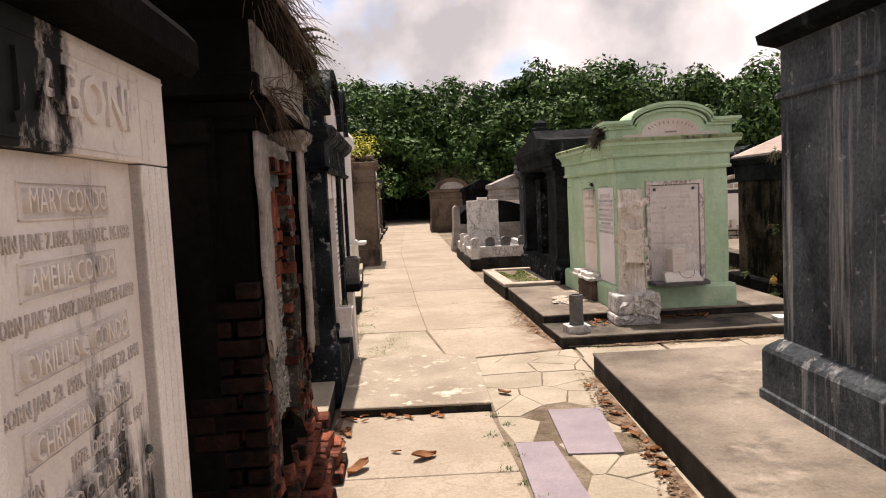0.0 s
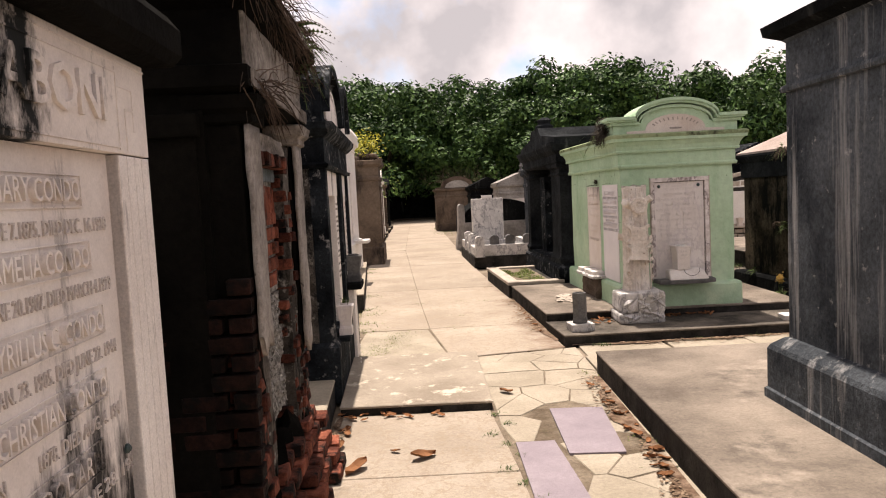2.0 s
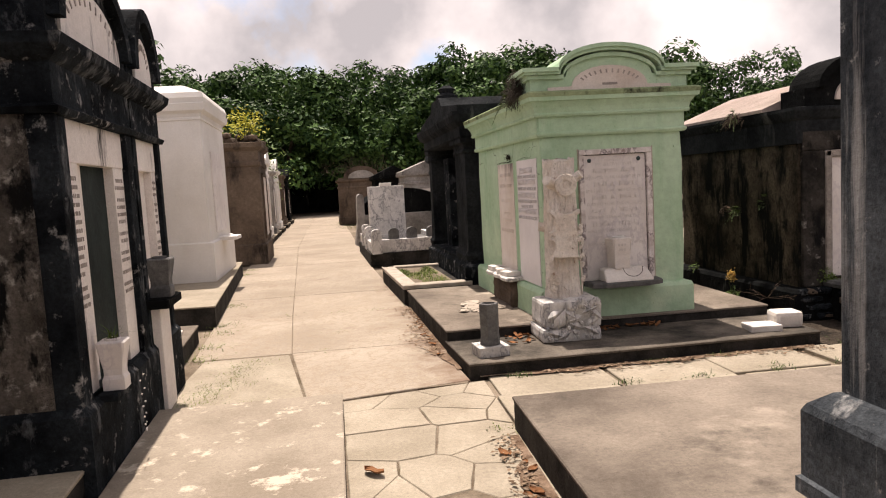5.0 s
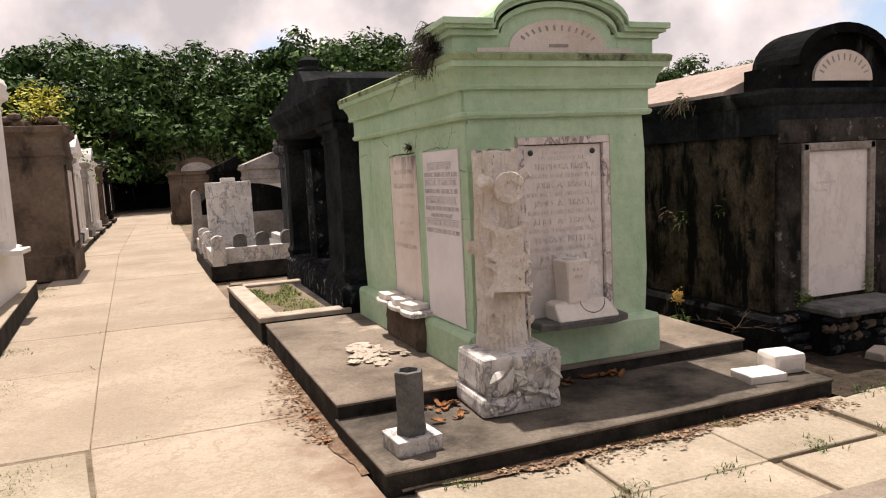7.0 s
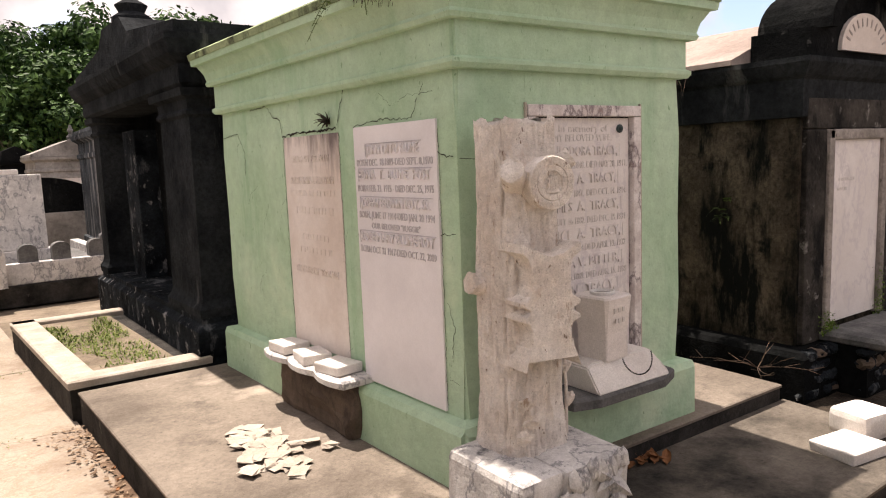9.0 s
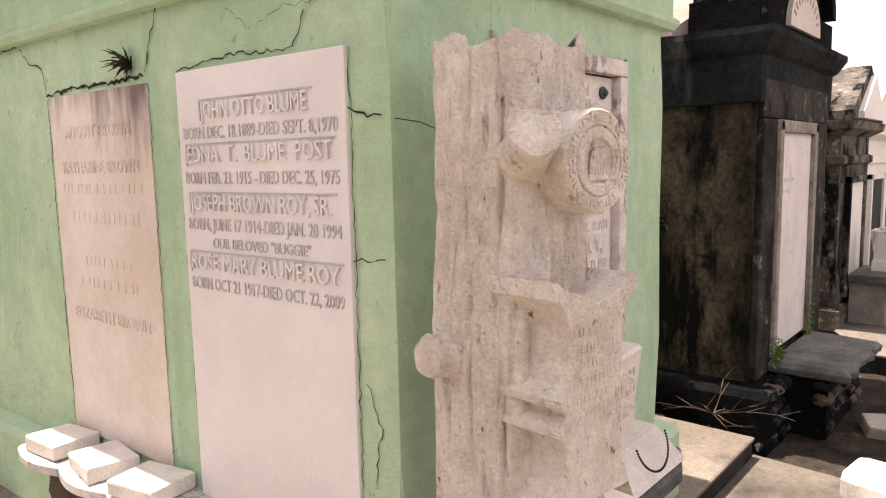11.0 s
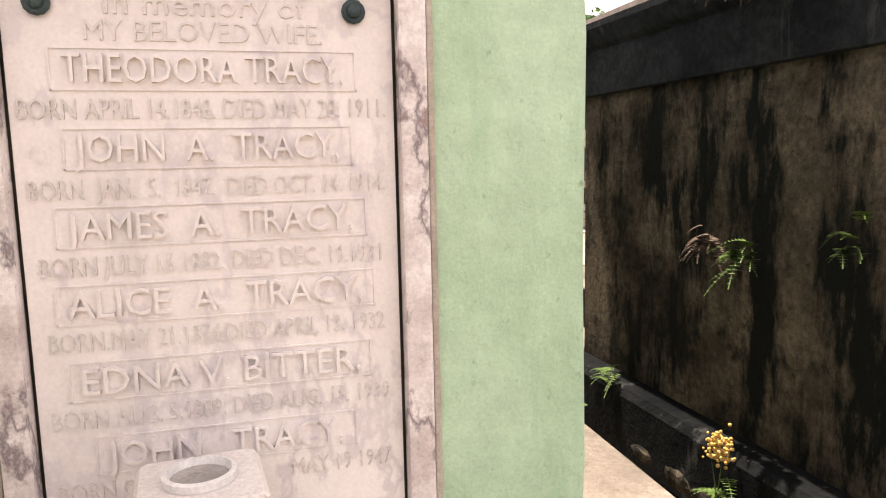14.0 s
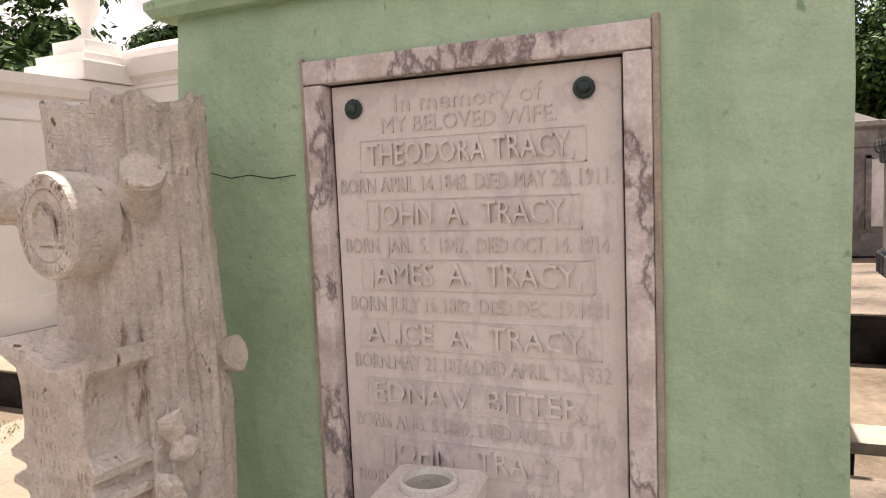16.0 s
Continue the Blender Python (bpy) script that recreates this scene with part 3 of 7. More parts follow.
for q in SLATES:
    bm = bmesh.new()
    loft(bm, q, [(-0.05, 0), (0.006, 0), (0.011, 0.0)])
    bmesh.ops.recalc_face_normals(bm, faces=bm.faces[:])
    part("slate", bm, M_PURPLE, path, "mauve slate flag")

rl = random.Random(6)
for x0, y0, x1, y1, w, n in ((1.06, 7.75, 0.95, 10.9, 0.11, 120), (1.1, 3.2, 1.14, 6.2, 0.13, 80), (-0.93, 3.9, -0.97, 5.4, 0.07, 50), (1.2, 7.47, 4.0, 7.53, -0.08, 110)):
    a, b = [], []
    for k in range(n + 1):
        t = k / n
        c = Vector((x0 + (x1 - x0) * t, y0 + (y1 - y0) * t))
        nv = Vector((-(y1 - y0), x1 - x0)).normalized()
        ww = w * (0.45 + 0.8 * noise.noise((k * 0.09, x0, y0)) + 0.25 * noise.noise((k * 0.33, x0, y0))) * min(1, k / 8, (n - k) / 8 + 0.02)
        a.append(c + nv * ww)
        b.append(c - nv * w * 0.4)
    bm = bmesh.new()
    va, vb = [bm.verts.new((p.x, p.y, 0.0075)) for p in a], [bm.verts.new((p.x, p.y, 0.009)) for p in b]
    for k in range(n):
        bm.faces.new((va[k], va[k + 1], vb[k + 1], vb[k]))
    bmesh.ops.recalc_face_normals(bm, faces=bm.faces[:])
    tagged(part("leaf_litter", bm, M_LITTER, None), "brown strip of earth and leaf crumbs along the slab edge", "litter", kind="stuff")

# crumbs of leaf and earth, thick at the slab edges and thinning out over the paving
for x0, y0, x1, y1, wide, n in ((1.05, 7.7, 0.94, 10.9, 0.32, 1000), (1.10, 3.2, 1.15, 6.2, 0.2, 800), (-0.93, 3.9, -0.97, 5.4, -0.16, 350), (1.2, 7.47, 4.05, 7.53, -0.22, 900)):
    bm = bmesh.new()
    nv = Vector((-(y1 - y0), x1 - x0)).normalized()
    for k in range(n):
        t, out = rl.random(), abs(rl.gauss(0, 0.42))
        if noise.noise((t * 6, x0, y0)) + 0.35 < out * 0.7:
            continue
        c = Vector((x0 + (x1 - x0) * t, y0 + (y1 - y0) * t)) + nv * wide * out
        a, r, q = rl.uniform(0, 6.28), rl.uniform(0.005, 0.02), rl.uniform(0.3, 0.8)
        u, v = Vector((math.cos(a), math.sin(a))) * r, Vector((-math.sin(a), math.cos(a))) * r * q
        zz = rl.uniform(0.008, 0.014)
        bm.faces.new([bm.verts.new((p.x, p.y, zz + rl.uniform(0, r * 0.5))) for p in (c - u, c - v, c + u, c + v)])
    tagged(part("leaf_crumbs", bm, M_DRYCRUMB, None), "scattered brown crumbs of dry leaf and earth on the paving", "litter", kind="stuff")

# crossing path of square pavers between the platform and the green tomb
cross = tagged(new("cross_path"), "side path of square worn pavers with weeds in the joints", "path", kind="structure")
ys = (6.42, 7.0, 7.56)
x = 1.25
while x < 9.5:
    w = random.uniform(0.62, 0.95)
    for y0, y1 in zip(ys, ys[1:]):
        o = random.uniform(-0.06, 0.06)
        panel("paver", [(x + o, y0), (x + w + o, y0), (x + w + o, y1), (x + o, y1)], -0.1, random.uniform(-0.006, 0.006), M_FLAG if x < 4.2 else M_SLAB_DARK, cross,
              0.012)
    x += w
# dark littered earth beyond the pavers
bm = bmesh.new()
nx, ny = 60, 30
grid = [[bm.verts.new((4.1 + 5.6 * i / nx, 7.5 + 1.12 * j / ny + 0.05 * noise.noise((i * 0.3, j * 0.3, 3)),
                       0.004 + 0.014 * noise.noise((i * 0.45, j * 0.45, 0)))) for j in range(ny + 1)] for i in range(nx + 1)]
for i in range(nx):
    for j in range(ny):
        bm.faces.new((grid[i][j], grid[i + 1][j], grid[i + 1][j + 1], grid[i][j + 1]))
tagged(part("earth", bm, M_DIRT, None), "dark damp earth strewn with leaf crumbs beside the black tomb", "ground", kind="structure")


def slab(name, quad, z0, z1, label, top=None, edge=None, group=""):
    """A cast slab with a worn top and a near-black side."""
    ob = thing(name, pose(0, 0, 0), label, "slab", group)
    bm = bmesh.new()
    # the side is much darker than the top
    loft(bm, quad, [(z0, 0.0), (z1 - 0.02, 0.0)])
    part("side", bm, edge or M_SLAB_EDGE, ob, "near-black side")
    bm = bmesh.new()
    loft(bm, quad, [(z1 - 0.02, 0.006), (z1 - 0.006, 0.008), (z1, 0.0)])
    part("top", bm, top or M_SLAB, ob)
    return ob


slab("raised_slab", [(-0.97, 5.46), (0.195, 5.44), (0.155, 7.16), (-1.07, 7.16)], -0.05, 0.07,
     "broad grey concrete slab with pale scuffs lying on the path", M_SLAB_LIT)
slab("platform", [(1.17, -2.0), (6.5, -2.0), (6.5, 6.32), (1.2, 6.32)], -0.05, 0.2,
     "raised grey concrete platform with a black edge under the dark tomb")
slab("ledge_slab", [(-2.6, 4.74), (-0.97, 4.52), (-1.07, 5.9), (-2.6, 5.97)], -0.05, 0.2,
     "low grey concrete ledge between the brick tomb and the black tomb", M_FLAG)
# top coloured darker for the green tomb's shade as well as algae
slab("plinth_slab", [(1.13, 7.50), (4.08, 7.58), (4.14, 8.36), (1.06, 8.36)], -0.05, 0.11,
     "low concrete plinth in front of the green tomb with a black edge", M_SLAB_DARK)
slab("plinth_slab", [(1.07, 8.34), (4.10, 8.36), (4.12, 10.43), (3.36, 10.45), (3.36, 10.97), (0.93, 10.95)], -0.05, 0.205,
     "raised concrete plinth slab under the green tomb")
slab("step_slab", [(-2.2, 8.5), (-1.27, 8.45), (-1.38, 9.85), (-2.2, 9.9)], -0.05, 0.16, "low worn concrete step slab beside the path")
slab("tomb_slab", [(-5.2, 8.9), (-2.25, 8.9), (-2.25, 10.55), (-5.2, 10.55)], -0.05, 0.2, "pale concrete slab before the white tomb")
slab("tomb_slab", [(-3.6, 10.58), (-1.33, 10.55), (-1.83, 15.9), (-3.6, 15.9)], -0.05, 0.25,
     "pale concrete slab with a dark edge under the white tomb", M_FLAG)
ob = thing("plaque", pose(-1.55, 9.25, 0.165, 0, 0, 8), "small white marble plaque lying on the step slab", "plaque")
bm = bmesh.new()
box(bm, -0.14, 0.14, -0.2, 0.2, -0.004, 0.025, 0.006)
part("plate", bm, M_WHITEBLOCK, ob)


# ---------- tombs on the near side of the path ----------
ROW = 92.8          # turn of the row that faces +x


def tablet_tomb():
    """The marble-fronted tomb beside the start of the walk."""
    tb = thing("marble_tomb", pose(-0.856, 0.99, 0, 0, 0, ROW), "white marble tomb front with black algae stains and carved names", "tomb")
    W = 1.075
    bm = bmesh.new()
    box(bm, 0.02, W - 0.02, 0.05, 2.3, 0, 2.03)
    part("body", bm, M_BRICKWALL, tb, "sooty plastered body")
    for x0, x1 in ((0.0, 0.195), (0.88, W)):
        bm = bmesh.new()
        box(bm, x0, x1, 0.005, 0.068, 0, 1.786)
        jb = part("jamb", bm, M_MARBLE_BLACKENED, tb, "grooved marble jamb")
        k = (x1 - x0) / 4
        for i in range(4):
            bm = bmesh.new()
            box(bm, x0 + i * k, x0 + (i + 1) * k - (0.004 if i < 3 else 0), 0.0, 0.07, 0, 1.788, 0.002)
            part("fillet", bm, M_MARBLE_BLACKENED, jb)
    bm = bmesh.new()
    box(bm, 0.193, 0.882, 0.032, 0.066, 0.1, 1.79)
    tab = part("tablet", bm, M_TABLET_STAINED, tb, "marble closure tablet with raised names")
    bm = bmesh.new()
    box(bm, 0, W, -0.002, 0.07, 1.792, 2.03, 0.003)
    lin = part("lintel", bm, M_MARBLE_SOOTY, tb, "half-blackened marble frieze with raised capitals")
    lettering("inscription", "J ABONI", lin, pose(0.56, -0.004, 1.905), 0.135, M_MARBLE_SOOTY, 0.007, 0.52, bold=0.002)
    bm = bmesh.new()
    for x0, x1, z0, z1 in ((0.0, W, 2.012, 2.016), (0.885, 0.889, 1.80, 2.0), (0.89, 0.98, 1.953, 1.957), (0.98, 0.984, 1.85, 1.957),
                           (0.93, 0.98, 1.90, 1.904), (0.93, 0.934, 1.80, 1.904), (0.2, 0.885, 1.805, 1.809), (0.2, 0.885, 1.985, 1.989)):
        box(bm, x0, x1, -0.0045, 0.0, z0, z1)
    part("incised_key_border", bm, M_MARBLE_SOOTY, lin)
    bm = bmesh.new()
    loft(bm, rect(0, W, 0, 2.3), [(2.03, 0.03), (2.04, 0.065), (2.07, 0.085), (2.14, 0.085), (2.175, 0.06), (2.19, 0.0)])
    part("cap", bm, M_BRICKWALL, tb, "blackened rounded cap stone")
    rows = (("MARY CONDO,", 1.70, 0.34, 0.066, 1), ("BORN JUNE 7.1875. DIED DEC. 16.1928", 1.625, 0.60, 0.045, 0),
            ("AMELIA CONDO,", 1.556, 0.38, 0.066, 1), ("BORN JUNE 20.1907. DIED MARCH 4.1929", 1.485, 0.60, 0.045, 0),
            ("CYRILLUS C. CONDO,", 1.407, 0.46, 0.066, 1), ("BORN JAN. 23. 1905. DIED JUNE 22. 1944", 1.335, 0.60, 0.045, 0),
            ("CHRISTIAN CONDO,", 1.262, 0.44, 0.066, 1), ("BORN          1878. DIED AUG. 4. 194", 1.185, 0.58, 0.045, 0),
            ("WOODARD,", 1.11, 0.34, 0.066, 1), ("                DIED JUNE 28. 1950", 1.035, 0.5, 0.045, 0))
    for s, z, w, size, raised in rows:
        lettering("inscription", s, tab, pose(0.54, 0.0305, z), size, M_TABLET_STAINED if raised else M_LETTER_MID, 0.012 if raised else 0.003, w)
        if raised:
            bm = bmesh.new()
            h = 0.034
            for x0, x1, z0, z1 in ((-w / 2 - 0.02, w / 2 + 0.02, -h, -h + 0.003), (-w / 2 - 0.02, w / 2 + 0.02, h, h + 0.003),
                                   (-w / 2 - 0.02, -w / 2 - 0.017, -h, h), (w / 2 + 0.017, w / 2 + 0.02, -h, h)):
                box(bm, x0, x1, -0.003, 0.002, z0, z1)
            tagged(part("name_border", bm, M_TABLET_STAINED, tab, m=pose(0.54, 0.031, z)), kind="stuff")
    bm = bmesh.new()
    lathe(bm, [(0.012, 0), (0.012, 0.006), (0.006, 0.012)], 10)
    part("bolt", bm, M_METAL, tab, "green bronze bolt", m=pose(0.855, 0.032, 1.075, 90))


tablet_tomb()

BRICK_ME = {}


def brick_mesh(material):
    if material.name not in BRICK_ME:
        bm = bmesh.new()
        box(bm, -0.5, 0.5, -0.5, 0.5, -0.5, 0.5)
        for v in bm.verts:
            v.co *= random.uniform(0.90, 1.0)
        bmesh.ops.bevel(bm, geom=bm.edges[:], offset=0.05, segments=1, affect="EDGES")
        me = bpy.data.meshes.new("brick")
        bm.to_mesh(me)
        bm.free()
        me.materials.append(material)
        BRICK_ME[material.name] = me
    return BRICK_ME[material.name]


def brick(parent, x, y, z, sx, sy, sz, rz=0.0, tilt=0.0, material=None):
    ob = new("brick", brick_mesh(material or M_BRICK_SOOT))
    ob.parent = parent
    ob.matrix_basis = pose(x, y, z, tilt, tilt * 0.7, rz) @ Matrix.Diagonal((sx, sy, sz, 1))
    return ob


def brick_tomb():
    tb = thing("brick_tomb", pose(-0.885, 2.97, 0, 0, 0, ROW), "ruined brick tomb with sooty stucco, crumbling base and weeds on top", "tomb")
    W = 1.56
    # the dark body stucco carries the side's shade; the front gets paler faces
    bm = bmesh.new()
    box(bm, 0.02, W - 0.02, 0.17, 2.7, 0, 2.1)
    body = part("body", bm, M_BRICKWALL, tb, "plastered body, soot and side shade in its colour")
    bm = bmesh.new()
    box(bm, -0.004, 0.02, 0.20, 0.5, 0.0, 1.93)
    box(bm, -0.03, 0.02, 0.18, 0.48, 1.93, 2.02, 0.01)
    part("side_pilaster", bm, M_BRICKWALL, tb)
    for x0, x1, zb in ((0.06, 0.28, 1.04), (1.28, 1.50, 0.80)):
        bm = bmesh.new()
        vs = box(bm, x0 + 0.004, x1 - 0.004, 0.035, 0.18, zb, 1.98, 0.012)
        bmesh.ops.subdivide_edges(bm, edges=bm.edges[:], cuts=3, use_grid_fill=True)
        for v in bm.verts:
            v.co += Vector((noise.noise(v.co * 6), noise.noise(v.co * 6 + Vector((5, 0, 0))), 0)) * 0.012
            if v.co.z < zb + 0.02:
                v.co.z += 0.09 * noise.noise(v.co * 14)
        part("pilaster", bm, M_BRICKWALL, tb, "sooty pilaster core with shade in its colour")
        bm = bmesh.new()
        bmesh.ops.create_grid(bm, x_segments=8, y_segments=26, size=0.5, matrix=Matrix.LocRotScale(((x0 + x1) / 2, 0.0, (zb + 1.98) / 2 + 0.01),
                              Euler((radians(90), 0, 0)), (x1 - x0 - 0.01, 1.97 - zb, 1)))
        for v in bm.verts:
            v.co.y += 0.006 * noise.noise(v.co * 7)
            if v.co.z < zb + 0.1:
                v.co.z += 0.10 * noise.noise(v.co * 12)
        bmesh.ops.solidify(bm, geom=bm.faces[:], thickness=0.02)
        part("plaster_face", bm, M_PILASTER, tb, "cracked grey stucco face", smooth=True)
        bm = bmesh.new()
        loft(bm, rect(x0, x1, 0.0, 0.2), [(1.98, 0), (1.99, 0.02), (2.02, 0.02), (2.04, 0.045), (2.09, 0.055), (2.1, 0.03)])
        part("capital", bm, M_BRICKWALL if x0 < 0.2 else M_SOOTGREY, tb)
        z = 0.05
        while z < zb:
            n = 2
            for i in range(n):
                k = (x1 - x0) / n
                brick(body, x0 + (i + 0.5) * k + random.uniform(-0.02, 0.02), 0.13 + random.uniform(-0.02, 0.03), z + 0.036, k * random.uniform(0.9, 0.98), 0.2, random.uniform(0.062, 0.07),
                      random.uniform(-3, 3), random.uniform(-1.5, 1.5), M_BRICK_SOOT)
            z += 0.078
    # opening: lintel, brick infill above, rough mortar below
    bm = bmesh.new()
    box(bm, 0.45, 1.13, 0.10, 0.2, 1.77, 1.85, 0.006, 0.004)
    part("lintel", bm, M_WOOD, tb, "weathered blue-grey lintel")
    bm = bmesh.new()
    box(bm, 0.43, 1.13, 0.122, 0.2, 1.18, 1.78)
    part("joint_mortar", bm, M_MORTAR, tb)
    z, r = 1.22, 0
    while z < 1.56:
        x = 0.45 + (0.0 if r % 2 else -0.08)
        while x < 1.09:
            a, b = max(0.45, x), min(1.11, x + 0.195)
            if b - a > 0.04:
                brick(body, (a + b) / 2, 0.15 + random.uniform(-0.012, 0.008), z + 0.035, b - a - 0.012, 0.09, 0.066, 0, random.uniform(-1, 1), M_BRICK)
            x += 0.205
        z += 0.08
        r += 1
    x = 0.46
    while x < 1.08:
        brick(body, x + 0.034, 0.15 + random.uniform(-0.012, 0.01), 1.66, 0.062, 0.09, 0.18 + random.uniform(-0.01, 0.01), 0, 0, M_BRICK)
        x += 0.074
    bm = bmesh.new()
    bmesh.ops.create_grid(bm, x_segments=90, y_segments=64, size=0.5, matrix=Matrix.LocRotScale((0.77, 0.12, 0.87), Euler((radians(90), 0, 0)),
                                                                                                 (0.72, 0.66, 1)))
    for v in bm.verts:
        v.co.y += 0.022 * noise.noise(v.co * 11) + 0.014 * noise.noise(v.co * 37) + 0.012 * max(-0.3, noise.noise(v.co * 75))
        if v.co.z > 1.17:
            v.co.z += 0.03 * noise.noise(v.co * 12)
            v.co.y += 0.06
    part("rough_render", bm, M_MORTAR, tb, "coarse grey mortar fill")
    for x0, x1, z0, z1 in ((1.12, 1.28, 0.3, 1.97), (0.30, 1.15, 1.85, 1.99), (0.07, 0.27, 0.1, 1.1), (1.29, 1.49, 0.1, 0.8), (0.28, 0.44, 0.2, 1.9)):
        bm = bmesh.new()
        box(bm, x0, x1, 0.055, 0.19, z0, z1)
        bmesh.ops.subdivide_edges(bm, edges=bm.edges[:], cuts=7, use_grid_fill=True)
        for v in bm.verts:
            v.co.y += 0.03 * noise.noise(v.co * 13)
        part("crumbling_mortar", bm, M_BRICKWALL if x0 < 0.2 else M_GREYBROWN if z0 < 1 else M_SOOTGREY, tb)
    # ragged brick ends on both sides of the opening
    for xx, z0, z1 in ((1.15, 0.4, 1.9), (0.40, 0.5, 1.80), (1.25, 0.4, 1.95)):
        z = z0
        while z < z1:
            brick(body, xx + random.uniform(-0.02, 0.02), 0.125 + random.uniform(-0.02, 0.04), z, random.uniform(0.06, 0.1), 0.16, random.uniform(0.05, 0.064), random.uniform(-9, 9),
                  random.uniform(-4, 4))
            z += 0.076
    for i in range(9):
        brick(body, 0.42 + i * 0.085, 0.09 + random.uniform(-0.02, 0.02), 1.87, 0.085, 0.12, 0.07, 0, random.uniform(-3, 3))
    # stepped brick footing, crumbled along the front
    z = 0.0
    for course in range(5):
        x = 0.05 + 0.1 * (course % 2)
        fr = -0.15 + 0.038 * course
        while x < 1.5:
            w = random.uniform(0.17, 0.21)
            if random.random() > 0.05 + 0.05 * course:
                brick(body, x + w / 2, fr + 0.1 + random.uniform(-0.02, 0.02), z + 0.038, w - 0.012, 0.2, 0.069, random.uniform(-6, 6),
                      random.uniform(-2, 2), M_BRICK if random.random() < 0.25 + 0.1 * (x > 0.7) else M_BRICK_SOOT)
            x += w
        z += 0.078
    # bricks laid bare at the corner where the side's stucco has fallen, coloured for soot and shade
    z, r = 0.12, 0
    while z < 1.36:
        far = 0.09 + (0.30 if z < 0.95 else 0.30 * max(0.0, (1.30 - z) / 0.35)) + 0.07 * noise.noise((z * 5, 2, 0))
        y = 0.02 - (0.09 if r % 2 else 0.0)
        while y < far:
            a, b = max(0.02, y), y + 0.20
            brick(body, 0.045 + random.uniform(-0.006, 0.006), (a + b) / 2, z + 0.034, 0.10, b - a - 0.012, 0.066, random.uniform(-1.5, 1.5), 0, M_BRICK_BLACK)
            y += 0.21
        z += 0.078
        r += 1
    bm = bmesh.new()
    for i in range(6):
        blob(bm, (0.15 + i * 0.24, 0.12, 0.2 + 0.03 * (i % 3)), (0.15, 0.10, 0.24), i, 2, 0.3)
    tagged(part("rubble_core", bm, M_BRICKWALL, tb), kind="stuff")
    # entablature and parapet
    bm = bmesh.new()
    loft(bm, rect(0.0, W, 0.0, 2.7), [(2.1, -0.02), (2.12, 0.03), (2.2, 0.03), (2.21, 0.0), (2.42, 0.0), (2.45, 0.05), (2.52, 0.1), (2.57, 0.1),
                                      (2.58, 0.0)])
    part("entablature", bm, M_BRICKWALL, tb, "sooty stucco entablature, shade in its colour, with dry roots")
    # front panels coloured paler than the body, as more light reaches them
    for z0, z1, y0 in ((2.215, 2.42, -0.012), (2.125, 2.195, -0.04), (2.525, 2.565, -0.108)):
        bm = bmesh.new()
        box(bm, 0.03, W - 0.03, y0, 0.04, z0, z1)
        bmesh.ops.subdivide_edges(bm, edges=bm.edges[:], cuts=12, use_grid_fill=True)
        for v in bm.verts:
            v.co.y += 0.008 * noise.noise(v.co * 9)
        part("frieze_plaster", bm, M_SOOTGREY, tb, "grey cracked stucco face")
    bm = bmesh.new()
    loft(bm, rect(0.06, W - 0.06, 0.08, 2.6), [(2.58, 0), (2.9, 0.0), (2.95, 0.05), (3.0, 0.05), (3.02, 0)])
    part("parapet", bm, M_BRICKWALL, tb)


brick_tomb()


def roots(m, n, length, label, spread=0.25, seed=1, material=None):
    """A hanging mat of dry roots and stems."""
    rg = random.Random(seed)
    ob = thing("dry_creeper", m, label, "plant")
    bm = bmesh.new()
    for _ in range(n):
        p = Vector((rg.gauss(0, spread), rg.uniform(-0.05, 0.05), rg.uniform(-0.04, 0.06)))
        pts = [p.copy()]
        d = Vector((rg.uniform(-1, 1), -rg.uniform(0.1, 0.9), rg.uniform(-0.4, 0.8)))
        for k in range(6):
            d += Vector((rg.uniform(-0.4, 0.4), rg.uniform(-0.25, 0.2), rg.uniform(-0.75, 0.1)))
            p = p + d.normalized() * length / 6
            pts.append(p.copy())
        tube(bm, pts, [0.0035 - 0.0004 * k for k in range(7)], 3)
    tagged(part("creeper_mat", bm, material or M_DRYVINE, ob), kind="stuff")
    return ob


roots(pose(-0.87, 3.2, 2.12, 0, 0, ROW), 60, 0.2, "dry brown creeper on the pilaster capital", 0.09, 3)
roots(pose(-0.92, 3.9, 2.56, 0, 0, ROW), 190, 0.28, "dry brown roots hanging over the cornice", 0.42, 5)
roots(pose(-0.87, 3.15, 2.6, 0, 0, ROW), 110, 0.26, "dry brown creeper over the cornice corner", 0.2, 6)


def fern(m, n, length, label, size=0.028, down=0.0, seed=2, material=None):
    rg = random.Random(seed)
    ob = thing("fern", m, label, "plant")
    bm = bmesh.new()
    for _ in range(n):
        a = rg.uniform(-math.pi, 0)
        frond(bm, (rg.gauss(0, 0.03), 0, rg.gauss(0, 0.03)), (math.cos(a), math.sin(a) * 0.7 - 0.2, rg.uniform(-0.2, 0.8) - down),
              length * rg.uniform(0.6, 1.1), 10, size)
    tagged(part("foliage", bm, material or M_FERN, ob), kind="stuff")
    return ob


fern(pose(-0.93, 4.36, 2.62, 0, 0, ROW), 14, 0.32, "yellow-green fern growing out of the cornice", 0.03, 0.1, 7)
fern(pose(-0.95, 4.40, 2.52, 0, 0, ROW), 9, 0.28, "drooping dark fern on the brick tomb", 0.028, 0.6, 8)
fern(pose(-1.5, 3.3, 3.02, 0, 0, ROW), 14, 0.4, "tangle of ferns on the tomb parapet", 0.03, 0.0, 10)


